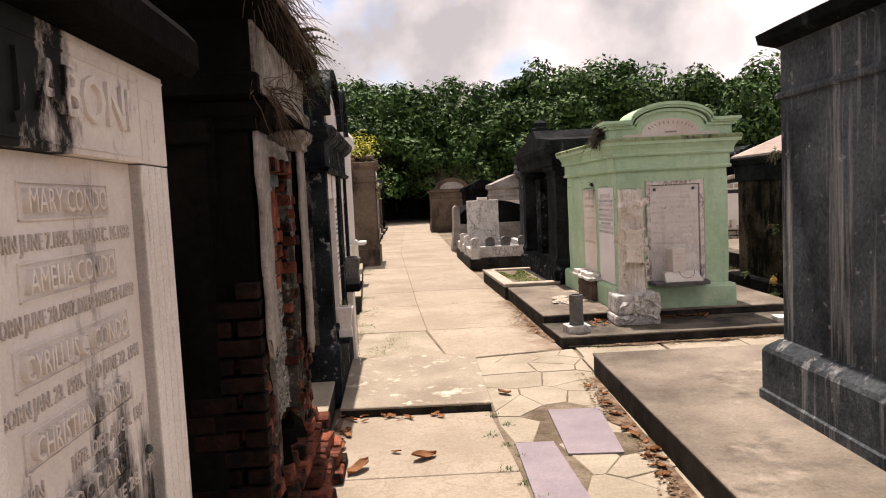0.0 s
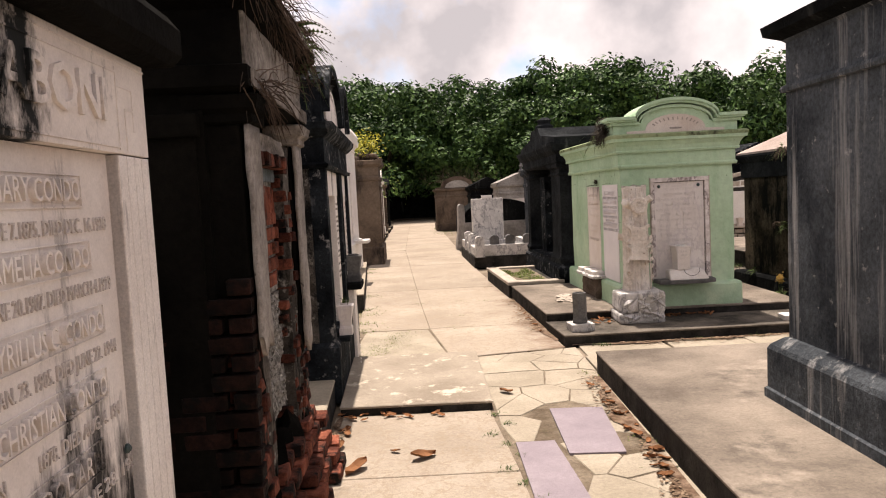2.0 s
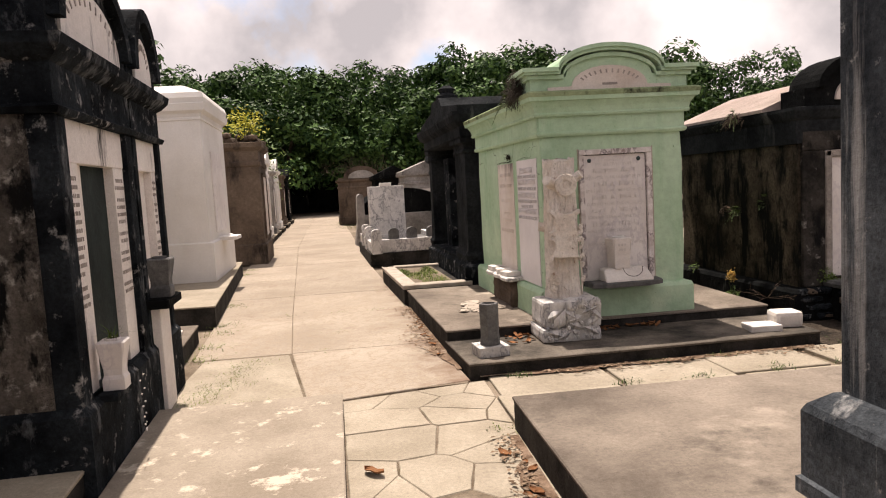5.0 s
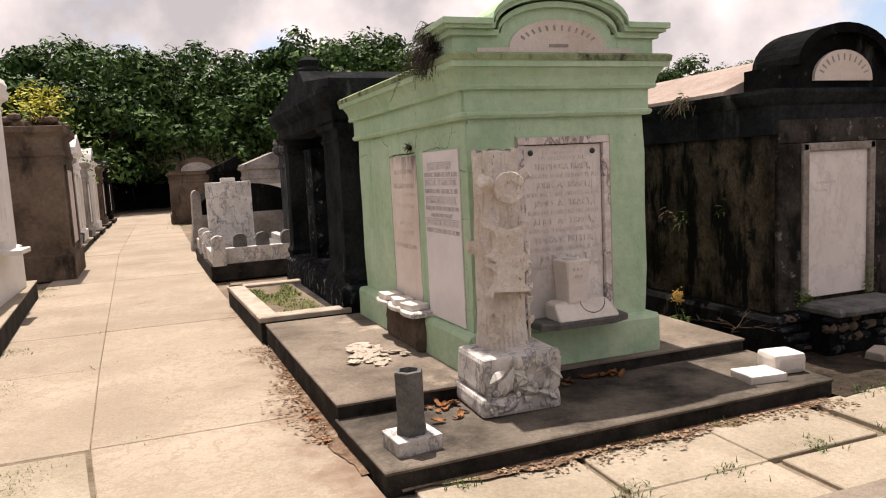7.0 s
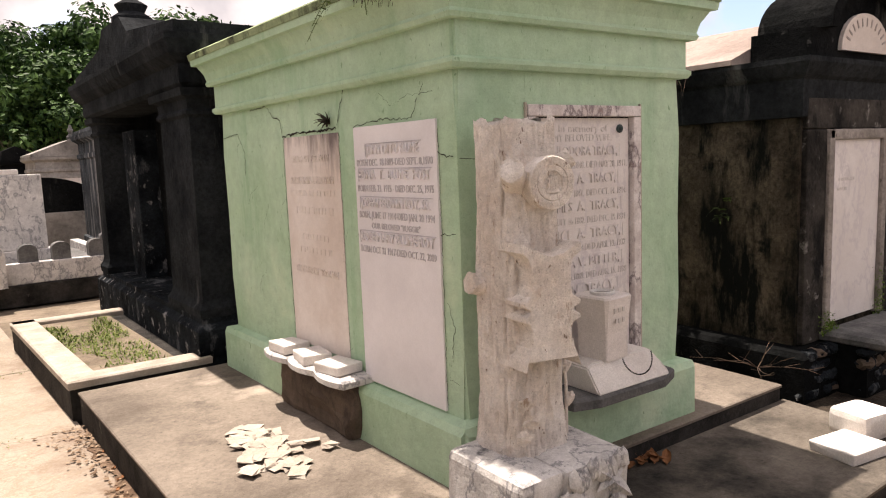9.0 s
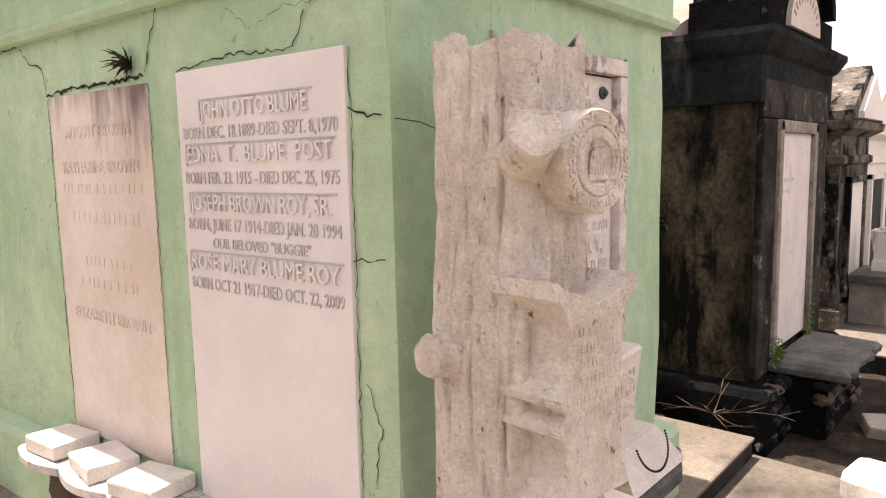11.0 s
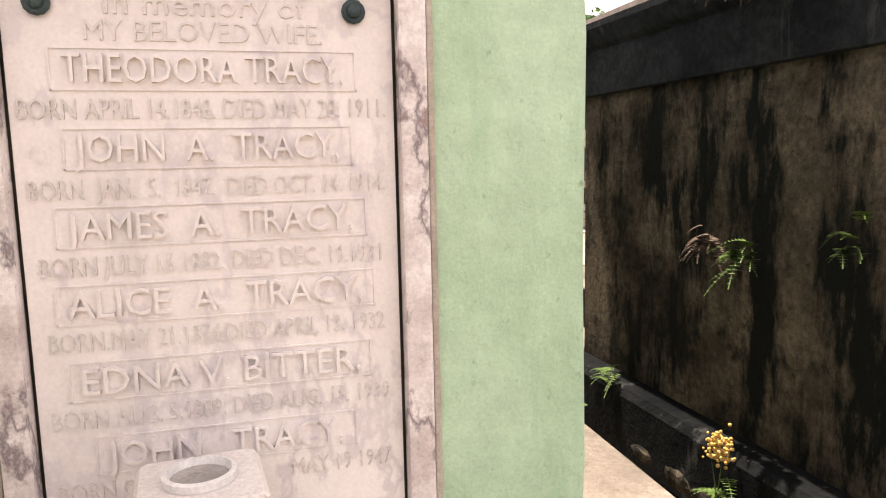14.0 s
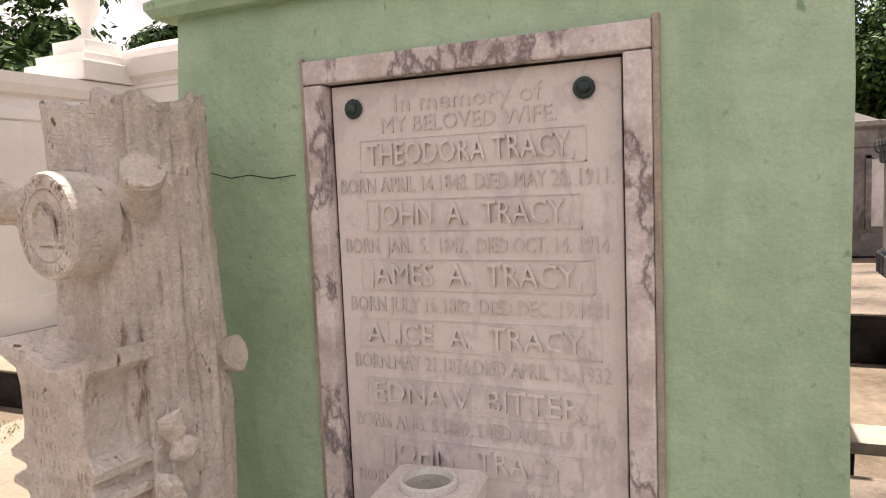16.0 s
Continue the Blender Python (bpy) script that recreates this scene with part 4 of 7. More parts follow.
def arched_tomb(m, W, label, two_tone=True, seed=1, H=2.44):
    """A black stuccoed tomb with a marble closure, entablature and arched pediment."""
    rg = random.Random(seed)
    p, jw = 0.105 * W, 0.265 * W
    tb = thing("arched_tomb", m, label, "tomb", "blackened arched tombs")
    bm = bmesh.new()
    loft(bm, rect(0.0, W, 0.0, 2.4), [(0, 0.03), (0.46, 0.03), (0.5, 0.0)])
    part("plinth", bm, M_BLACK2, tb)
    bm = bmesh.new()
    box(bm, 0, W, 0.13, 2.4, 0.48, 1.92)
    part("body", bm, M_GREYBROWN, tb, "peeling grey-brown and black stucco body")
    for x0, x1 in ((0, p), (W - p, W)):
        bm = bmesh.new()
        box(bm, x0, x1, 0.0, 0.2, 0.48, 1.92, 0.008)
        part("pilaster", bm, M_BLACK2, tb)
    for x0, x1 in ((p, jw), (W - jw, W - p)):
        bm = bmesh.new()
        box(bm, x0, x1, 0.035, 0.16, 0.5, 1.70, 0.004)
        j = part("jamb", bm, M_MARBLE_BLACKENED, tb, "stained marble jamb with small lettering")
        rows = []
        z = 1.62
        while z > 0.9:
            rows.append(((x0 + x1) / 2, z, (x1 - x0) * rg.uniform(0.6, 0.9), 0.022))
            z -= rg.choice((0.045, 0.045, 0.075))
        bars("writing", rows, j, pose(0, 0.034, 0), M_LETTER)
    bm = bmesh.new()
    box(bm, p, W - p, 0.03, 0.16, 1.70, 1.92, 0.006)
    part("lintel", bm, M_MARBLE_BLACKENED, tb, "white marble lintel with black runs")
    xm = jw + (W - 2 * jw) * 0.34
    for x0, x1, mt, lb in ((jw, xm, M_MARBLE_BLACKENED, "white marble half of the closure"), (xm, W - jw, M_DARKVOID, "dark slate half of the closure")):
        bm = bmesh.new()
        box(bm, x0, x1 - 0.003, 0.09, 0.15, 0.5, 1.70, 0.003)
        part("tablet", bm, mt if two_tone else M_MARBLE_BLACKENED, tb, lb if two_tone else "white marble closure tablet")
    bm = bmesh.new()
    loft(bm, rect(0, W, 0.0, 2.4), [(1.92, 0.02), (1.95, 0.035), (1.97, 0.0), (2.16, 0.0), (2.18, 0.03), (2.23, 0.075), (2.28, 0.085), (2.29, 0.0)])
    part("entablature", bm, M_BLACK2, tb, "moulded black entablature")
    # arched pediment
    for y0, y1, inset, name in ((-0.04, 0.45, 0.0, "pediment"),):
        bm = bmesh.new()
        prism(bm, [(0.0, 2.29), (W, 2.29), (W, 2.58)] + arch_line(0.07, W - 0.07, 2.58, 0.22) + [(0.0, 2.58)], 0.0, 0.46)
        part(name, bm, M_BLACK2, tb, "black arched pediment")
    for x0, x1 in ((-0.03, 0.10), (W - 0.10, W + 0.03)):
        bm = bmesh.new()
        box(bm, x0, x1, -0.03, 0.49, 2.582, 2.625, 0.008)
        part("coping", bm, M_BLACK2, tb)
    bm = bmesh.new()
    outer, inner = arch_line(0.03, W - 0.03, 2.38, 0.46), arch_line(0.12, W - 0.12, 2.38, 0.37)
    prism(bm, [(p[0], p[1]) for p in outer] + inner[::-1], -0.06, 0.5)
    part("arch_moulding", bm, M_BLACK2, tb)
    bm = bmesh.new()
    prism(bm, [(0.17, 2.33), (W - 0.17, 2.33)] + arch_line(0.17, W - 0.17, 2.36, 0.28), -0.015, 0.1)
    tym = part("tympanum", bm, M_MARBLE_BLACKENED, tb, "white marble tympanum with an arc of carved letters")
    bm = bmesh.new()
    c = W / 2
    for k in range(11):
        a = math.pi * (0.16 + 0.68 * k / 10)
        mt = Matrix.Translation((c + (W / 2 - 0.24) * math.cos(a), -0.017, 2.36 + 0.22 * math.sin(a))) @ Matrix.Rotation(math.pi / 2 - a, 4, "Y")
        bmesh.ops.create_cube(bm, size=1, matrix=mt @ Matrix.Diagonal((0.016, 0.004, 0.045, 1)))
    tagged(part("writing", bm, M_LETTER, tym), kind="stuff")
    bm = bmesh.new()
    prism(bm, [(0.05, 2.29), (W - 0.05, 2.29)] + arch_line(0.05, W - 0.05, 2.32, 0.2), 0.5, 2.4)
    part("roof", bm, M_FARGREY, tb, "pale rounded roof")
    return tb


b2 = arched_tomb(pose(-1.035, 5.83, 0, 0, 0, ROW), 1.38, "black stuccoed tomb with a half white, half dark closure", True, 1)
b3 = arched_tomb(pose(-1.105, 7.25, 0, 0, 0, ROW), 0.82, "black stuccoed arched tomb with a white closure and a shelf", False, 2)


def tapered_vase(m, label, material, w=0.11, h=0.24, rim=True, waist=0.026):
    """A square-sided flower vase, wide above, with a round mouth."""
    ob = thing("flower_vase", m, label, "vase")
    bm = bmesh.new()
    q = [(0.85, -1), (1, -0.85), (1, 0.85), (0.85, 1), (-0.85, 1), (-1, 0.85), (-1, -0.85), (-0.85, -1)]
    loft(bm, [(x * w, y * w) for x, y in q], [(0, -0.014), (h * 0.22, -0.014), (h * 0.30, -waist), (h * 0.42, -waist), (h * 0.9, 0.0), (h * 0.97, 0.002), (h, -0.005)])
    part("body", bm, material, ob)
    bm = bmesh.new()
    lathe(bm, [(w * 0.52, h - 0.002), (w * 0.60, h + 0.001), (w * 0.60, h + 0.012), (w * 0.52, h + 0.014), (w * 0.48, h + 0.002)], 24)
    part("rim", bm, M_WHITEPLASTIC if rim else material, ob, "white plastic liner rim" if rim else "")
    bm = bmesh.new()
    lathe(bm, [(w * 0.475, h - 0.001), (w * 0.475, h + 0.003)], 24)
    part("mouth", bm, M_CRACK if not rim else M_FARGREY, ob)
    return ob


v = tapered_vase(pose(-0.99, 6.17, 0.5, 0, 0, ROW), "white marble vase with a green sprig on the black tomb's ledge", M_MARBLE, 0.07, 0.26, False)
bm = bmesh.new()
blades(bm, 16, 0.02, 0.14, 0.006, (0, 0, 0.25), 0.9)
part("sprig", bm, M_FERN, v)
bm = bmesh.new()
box(bm, 0.2, 0.5, -0.10, 0.03, 0.46, 0.5, 0.006)
part("ledge", bm, M_BLACK2, b2)
bm = bmesh.new()
pts = [(-0.88 - 0.002 * k, 6.2 + 0.012 * k, 0.52 - 0.30 * math.sin(math.pi * k / 12)) for k in range(13)]
for p in pts:
    bmesh.ops.create_icosphere(bm, subdivisions=1, radius=0.006, matrix=Matrix.Translation(p))
ob = thing("bead_chain", pose(0, 0, 0), "hanging string of pale beads on the black tomb", "beads")
tagged(part("bead_strand", bm, M_MARBLE, ob), kind="stuff")

bm = bmesh.new()
loft(bm, rect(0.02, 0.40, -0.12, 0.05), [(0.74, 0), (0.75, 0.02), (0.80, 0.02), (0.81, 0)])
part("shelf", bm, M_BLACK, b3, "dark moulded stone shelf")
bm = bmesh.new()
box(bm, 0.06, 0.36, -0.06, 0.03, 0.0, 0.74, 0.01)
part("shelf_pier", bm, M_MARBLE_BLACKENED, b3, "stained pier under the shelf")
tapered_vase(pose(-1.055, 7.44, 0.81, 0, 0, ROW), "dark grey stone vase on the tomb shelf", M_GREYSTONE, 0.085, 0.27, False)


# ---------- white tombs and the rest of the row ----------
def white_tomb():
    tb = thing("white_tomb", pose(0, 0, 0), "tall whitewashed tomb with a plain cornice and low gabled top", "tomb")
    q = [(-3.1, 13.05), (-1.80, 13.0), (-1.88, 15.2), (-3.1, 15.2)]
    bm = bmesh.new()
    loft(bm, q, [(0.25, 0.05), (0.82, 0.05), (0.84, 0.0)])
    part("plinth", bm, M_WHITE, tb)
    bm = bmesh.new()
    loft(bm, q, [(0.84, 0), (2.62, 0), (2.63, 0.02), (2.66, 0.02), (2.67, 0.0)])
    part("body", bm, M_WHITE, tb)
    bm = bmesh.new()
    loft(bm, q, [(2.67, 0), (2.72, 0.02), (2.76, 0.08), (2.86, 0.1), (2.87, 0.07), (2.94, 0.09), (3.02, 0.06)])
    part("cornice", bm, M_WHITE, tb)
    bm = bmesh.new()
    loft(bm, q, [(3.02, 0.05), (3.16, -0.25)])
    part("roof", bm, M_WHITE, tb)
    bm = bmesh.new()
    box(bm, -1.86, -1.55, 13.75, 14.3, 0.80, 0.86, 0.01)
    part("shelf", bm, M_WHITE, tb)
    bm = bmesh.new()
    box(bm, -1.86, -1.80, 13.6, 14.45, 0.95, 2.2, 0.01)
    part("tablet", bm, M_MARBLE, tb)


white_tomb()


def white_vault():
    """The broad whitewashed vault behind, with an urn on its parapet."""
    tb = thing("white_vault", pose(0, 0, 0), "broad whitewashed vault wall with a moulded cornice and pilaster strips", "tomb")
    poly = [(-6.5, 9.3), (-3.15, 9.2), (-3.05, 13.0), (-6.5, 13.0)]
    bm = bmesh.new()
    loft(bm, poly, [(0.0, 0.05), (0.55, 0.05), (0.57, 0.0), (2.22, 0.0)])
    part("body", bm, M_WHITE, tb)
    bm = bmesh.new()
    loft(bm, poly, [(2.22, 0), (2.24, 0.03), (2.34, 0.03), (2.36, 0.0), (2.46, 0.0), (2.48, 0.06), (2.56, 0.1), (2.66, 0.11), (2.67, 0.05)])
    part("cornice", bm, M_WHITE, tb)
    bm = bmesh.new()
    box(bm, -3.16, -3.06, 11.35, 11.8, 0.55, 2.22, 0.01)
    part("pilaster", bm, M_WHITE, tb)
    urn = thing("urn_pedestal", pose(-3.35, 12.85, 2.67), "white stepped pedestal with a plaster urn on the vault", "urn")
    bm = bmesh.new()
    for w, z0, z1 in ((0.44, 0, 0.2), (0.36, 0.2, 0.3), (0.24, 0.3, 0.46)):
        box(bm, -w, w, -w, w, z0, z1, 0.012)
    part("pedestal", bm, M_WHITE, urn)
    bm = bmesh.new()
    lathe(bm, [(0.13, 0.46), (0.13, 0.5), (0.05, 0.56), (0.045, 0.62), (0.09, 0.68), (0.15, 0.82), (0.17, 0.98), (0.14, 1.0), (0.16, 1.04), (0.05, 1.12),
               (0.02, 1.2)], 18)
    part("urn", bm, M_WHITE, urn, smooth=True)


white_vault()


def plain_tomb(m, W, D, H, material, label, top="flat", tablet=None, group=""):
    """A box tomb with plinth, cornice and a flat, arched or gabled top."""
    tb = thing("tomb", m, label, "tomb", group)
    bm = bmesh.new()
    loft(bm, rect(0, W, 0, D), [(0, 0.05), (H * 0.16, 0.05), (H * 0.17, 0)])
    part("plinth", bm, material, tb)
    bm = bmesh.new()
    loft(bm, rect(0, W, 0, D), [(H * 0.17, 0), (H * 0.8, 0)])
    part("body", bm, material, tb)
    bm = bmesh.new()
    loft(bm, rect(0, W, 0, D), [(H * 0.8, 0), (H * 0.81, 0.03), (H * 0.84, 0.03), (H * 0.85, 0.0), (H * 0.93, 0.0), (H * 0.96, 0.09), (H * 0.995, 0.1),
                                (H, 0.0)])
    part("cornice", bm, material, tb)
    if top == "arch":
        bm = bmesh.new()
        prism(bm, [(0, H), (W, H), (W, H + 0.07)] + arch_line(W * 0.12, W * 0.88, H + 0.08, W * 0.24) + [(0, H + 0.07)], -0.02, 0.35)
        part("pediment", bm, material, tb)
        bm = bmesh.new()
        prism(bm, [(W * 0.22, H + 0.04), (W * 0.78, H + 0.04)] + arch_line(W * 0.22, W * 0.78, H + 0.07, W * 0.15), -0.035, 0.1)
        part("tympanum", bm, M_FARGREY, tb)
    if top == "gable":
        bm = bmesh.new()
        prism(bm, [(-0.08, H), (W + 0.08, H), (W + 0.08, H + 0.06), (W / 2, H + 0.42), (-0.08, H + 0.06)], -0.08, D + 0.05)
        part("gable_roof", bm, material, tb)
    if tablet:
        bm = bmesh.new()
        box(bm, W * 0.25, W * 0.75, -0.02, 0.04, H * 0.22, H * 0.72, 0.008)
        part("tablet", bm, tablet, tb)
        bm = bmesh.new()
        for x0, x1, z0, z1 in ((W * 0.2, W * 0.25, H * 0.2, H * 0.75), (W * 0.75, W * 0.8, H * 0.2, H * 0.75), (W * 0.2, W * 0.8, H * 0.72, H * 0.75)):
            box(bm, x0, x1, -0.04, 0.03, z0, z1, 0.006)
        part("tablet_frame", bm, material, tb)
    return tb


LEFT = "row of tombs along the path"
plain_tomb(pose(-1.62, 17.8, 0, 0, 0, ROW), 1.9, 1.6, 2.62, M_FARBROWN, "brown weathered tomb with a broken top and a yellow bush", "flat",
           M_MARBLE_TAN, LEFT)
bm = bmesh.new()
for k in range(26):
    blob(bm, (random.uniform(-0.5, 0.5), random.uniform(-0.6, 0.6), random.uniform(0, 0.18)), (0.13, 0.13, 0.08), k, 1, 0.5)
ob = thing("broken_masonry", pose(-2.2, 18.6, 2.62), "crumbled brown masonry on top of the tomb", "rubble")
part("rubble", bm, M_FARBROWN, ob)
for y, w, h, mt, lb, tp in ((20.6, 1.6, 2.5, M_WHITE, "whitewashed tomb with a flat cornice", "flat"),
                            (22.6, 1.5, 2.3, M_FARGREY, "grey weathered tomb with an arched top", "arch"),
                            (24.6, 1.7, 2.55, M_WHITE, "whitewashed tomb with a gabled top", "gable"),
                            (27.2, 1.6, 2.3, M_FARGREY, "pale weathered tomb along the path", "flat"),
                            (30.0, 1.6, 2.4, M_WHITE, "pale whitewashed tomb with an arch", "arch"),
                            (33.5, 1.8, 2.3, M_FARBROWN, "brown weathered far tomb", "flat"),
                            (37.5, 1.8, 2.3, M_BLACK, "dark far tomb near the trees", "gable")):
    x = along(PATH_L, y) + 0.02
    plain_tomb(pose(x - 0.02, y, 0, 0, 0, ROW), w, 1.7, h, mt, lb, tp, M_MARBLE if mt != M_WHITE else M_MARBLE_TAN, LEFT)
    s = slab("tomb_slab", [(x - 1.9, y - 0.15), (x + 0.12, y - 0.15), (x + 0.05, y + w + 0.1), (x - 1.9, y + w + 0.1)], -0.05, 0.16,
             "low concrete slab under a far tomb", M_FLAG, None, "far tomb slabs")
for y, dx, h in ((19.9, 0.1, 0.45), (22.3, 0.05, 0.38), (24.2, 0.1, 0.42), (26.7, 0.1, 0.35)):
    tapered_vase(pose(along(PATH_L, y) + dx - 0.15, y, 0.0 if y in (19.9, 24.2, 26.7) else 0.0, 0, 0, 20), "dark stone flower vase beside the far tombs",
                 M_GREYSTONE, 0.14, h, False)


# ---------- dark tomb on the platform ----------
def dark_tomb():
    tb = thing("dark_tomb", pose(0, 0, 0), "tall dark grey stuccoed tomb with pale streaks on a platform", "tomb")
    q = [(2.14, 2.0), (5.0, 2.0), (5.0, 4.675), (2.105, 4.675)]
    bm = bmesh.new()
    loft(bm, q, [(0.2, 0.115), (0.26, 0.115), (0.27, 0.10), (0.53, 0.10), (0.56, 0.085), (0.615, 0.02), (0.62, 0.0)])
    part("plinth", bm, M_DARKTOMB, tb, "moulded dark plinth with pale worn edges")
    bm = bmesh.new()
    loft(bm, q, [(0.62, 0), (2.19, 0)])
    part("body", bm, M_DARKTOMB, tb)
    bm = bmesh.new()
    loft(bm, q, [(2.19, 0.0), (2.195, 0.025), (2.215, 0.03), (2.235, 0.02), (2.24, 0.0), (2.5, 0.0), (2.52, 0.02)])
    part("frieze", bm, M_DARKTOMB, tb)
    bm = bmesh.new()
    loft(bm, q, [(2.52, 0.02), (2.54, 0.06), (2.56, 0.10), (2.62, 0.11), (2.63, 0.09), (2.68, -0.02)])
    part("cap", bm, M_BLACK, tb, "black moulded cap")


dark_tomb()

# ---------- green tomb ----------
LEAN = math.degrees(math.atan2(0.055, 1.0))
GX, GY = 2.02, 8.475
GPOLY = [(GX, GY), (3.345, GY), (3.30, 10.85), (GX - 0.055 * 2.375, 10.85)]
green = thing("green_tomb", pose(0, 0, 0), "pale green limewashed tomb with an arched parapet and marble tablets", "tomb")
bm = bmesh.new()
loft(bm, GPOLY, [(0.10, 0.07), (0.44, 0.068), (0.47, 0.05), (0.48, 0.0)])
bmesh.ops.bevel(bm, geom=[e for e in bm.edges if abs(e.verts[0].co.z - e.verts[1].co.z) > 0.2], offset=0.02, segments=2, affect="EDGES")
part("plinth", bm, M_GREEN, green)
bm = bmesh.new()
NICHE = [(2.367, GY), (2.367, GY + 0.032), (3.054, GY + 0.032), (3.054, GY)]
loft(bm, GPOLY[:1] + NICHE + GPOLY[1:], [(0.46, 0), (0.8, 0.004), (1.2, 0.0), (1.6, 0.003), (1.86, 0.0)])
bmesh.ops.bevel(bm, geom=[e for e in bm.edges if abs(e.verts[0].co.z - e.verts[1].co.z) > 0.2 and not 2.3 < e.verts[0].co.x < 3.1], offset=0.018, segments=3, affect="EDGES")
part("body", bm, M_GREEN, green)
bm = bmesh.new()
box(bm, 2.3655, 3.0555, GY - 0.0018, GY + 0.04, 1.727, 1.858)
part("niche_head", bm, M_GREEN, green)
bm = bmesh.new()
loft(bm, GPOLY, [(1.855, 0), (1.857, 0.03), (1.875, 0.042), (1.89, 0.042), (1.9, 0.03), (2.03, 0.03), (2.032, 0.058), (2.05, 0.066), (2.065, 0.058), (2.11, 0.07),
                 (2.16, 0.10), (2.165, 0.125), (2.2, 0.13)])
bmesh.ops.bevel(bm, geom=[e for e in bm.edges if abs(e.verts[0].co.z - e.verts[1].co.z) > 0.1], offset=0.015, segments=2, affect="EDGES")
part("cornice", bm, M_GREEN, green, "moulded cornice")
bm = bmesh.new()
loft(bm, GPOLY, [(2.2, 0.135), (2.235, 0.14), (2.25, 0.12)])
part("roof_slab", bm, M_GREEN_TOP, green, "weathered edge of the flat roof")
# parapet with an arched top over the front
X0, X1 = 1.935, 3.385
def parapet_outline(grow, z0):
    c, half = (X0 + X1) / 2, 0.40 + grow
    pts = [(X0 - grow, z0), (X1 + grow, z0), (X1 + grow, 2.375 + grow * 0.5)]
    for i in range(17):
        a = math.pi * i / 16
        pts.append((c + half * math.cos(a), 2.375 + grow * 0.5 + (0.175 + grow * 0.3) * math.sin(a)))
    return pts + [(X0 - grow, 2.375 + grow * 0.5)]
bm = bmesh.new()
prism(bm, parapet_outline(0.0, 2.16), GY - 0.06, GY + 0.36)
part("parapet", bm, M_GREEN, green, "arched parapet")
bm = bmesh.new()
for g, za, zb in ((0.03, 2.395, 2.42), (0.065, 2.42, 2.45), (0.085, 2.445, 2.475)):
    o = parapet_outline(g, 2.0)[2:]
    top = [(x, z + (g - 0.03) * 0.55) for x, z in o]
    low = [(x, z - 0.035) for x, z in top]
    prism(bm, top + low[::-1], GY - 0.06 - g, GY + 0.36 + g)
part("parapet_moulding", bm, M_GREEN, green, "stepped moulding following the arch")
bm = bmesh.new()
box(bm, X0 - 0.02, X1 + 0.02, GY - 0.085, GY + 0.38, 2.165, 2.195, 0.008)
part("string_course", bm, M_GREEN, green)
bm = bmesh.new()
c = (X0 + X1) / 2
pts = [(c - 0.57, 2.222), (c + 0.57, 2.222), (c + 0.57, 2.282)] + [(c + 0.35 * math.cos(math.pi * i / 14), 2.287 + 0.175 * math.sin(math.pi * i / 14))
                                                                   for i in range(15)] + [(c - 0.57, 2.282)]
prism(bm, pts, GY - 0.072, GY)
nameplate = part("name_panel", bm, M_MARBLE_TAN, green, "arched marble name panel with worn lettering")
bm = bmesh.new()
for k in range(12):
    a = math.pi * (0.18 + 0.64 * k / 11)
    mt = Matrix.Translation((c + 0.30 * math.cos(a), GY - 0.073, 2.272 + 0.14 * math.sin(a))) @ Matrix.Rotation(math.pi / 2 - a, 4, "Y")
    bmesh.ops.create_cube(bm, size=1, matrix=mt @ Matrix.Diagonal((0.014, 0.003, 0.034, 1)))
box(bm, c - 0.07, c + 0.07, GY - 0.074, GY - 0.07, 2.29, 2.31)
tagged(part("writing", bm, M_LETTER, nameplate), kind="stuff")

# front tablet in its marble frame
for nm, x0, x1, z0, z1 in (("frame_stile", 2.367, 2.413, 0.5, 1.677), ("frame_stile", 3.005, 3.054, 0.5, 1.677), ("frame_head", 2.367, 3.054, 1.679, 1.726)):
    bm = bmesh.new()
    box(bm, x0 + 0.001, x1 - 0.001, GY - 0.018, GY + 0.03, z0, z1, 0.005)
    part(nm, bm, M_MARBLE_FRAME, green, "veined marble frame")
for x0, x1 in ((2.357, 2.367), (3.054, 3.066)):
    bm = bmesh.new()
    box(bm, x0, x1, GY - 0.012, GY + 0.002, 0.5, 1.735, 0.003, 0.001)
    part("frame_plaster", bm, M_PLASTERBIT, green, "chipped plaster edge")
bm = bmesh.new()
box(bm, 2.4185, 2.9995, GY + 0.010, GY + 0.03, 0.5, 1.673, 0.002)
ftab = part("tablet", bm, M_MARBLE, green, "white marble tablet with raised and incised names")
bm = bmesh.new()
box(bm, 2.410, 3.008, GY + 0.018, GY + 0.028, 0.5, 1.679)
part("tablet_gap", bm, M_CRACK, green, "dark open joint round the tablet")
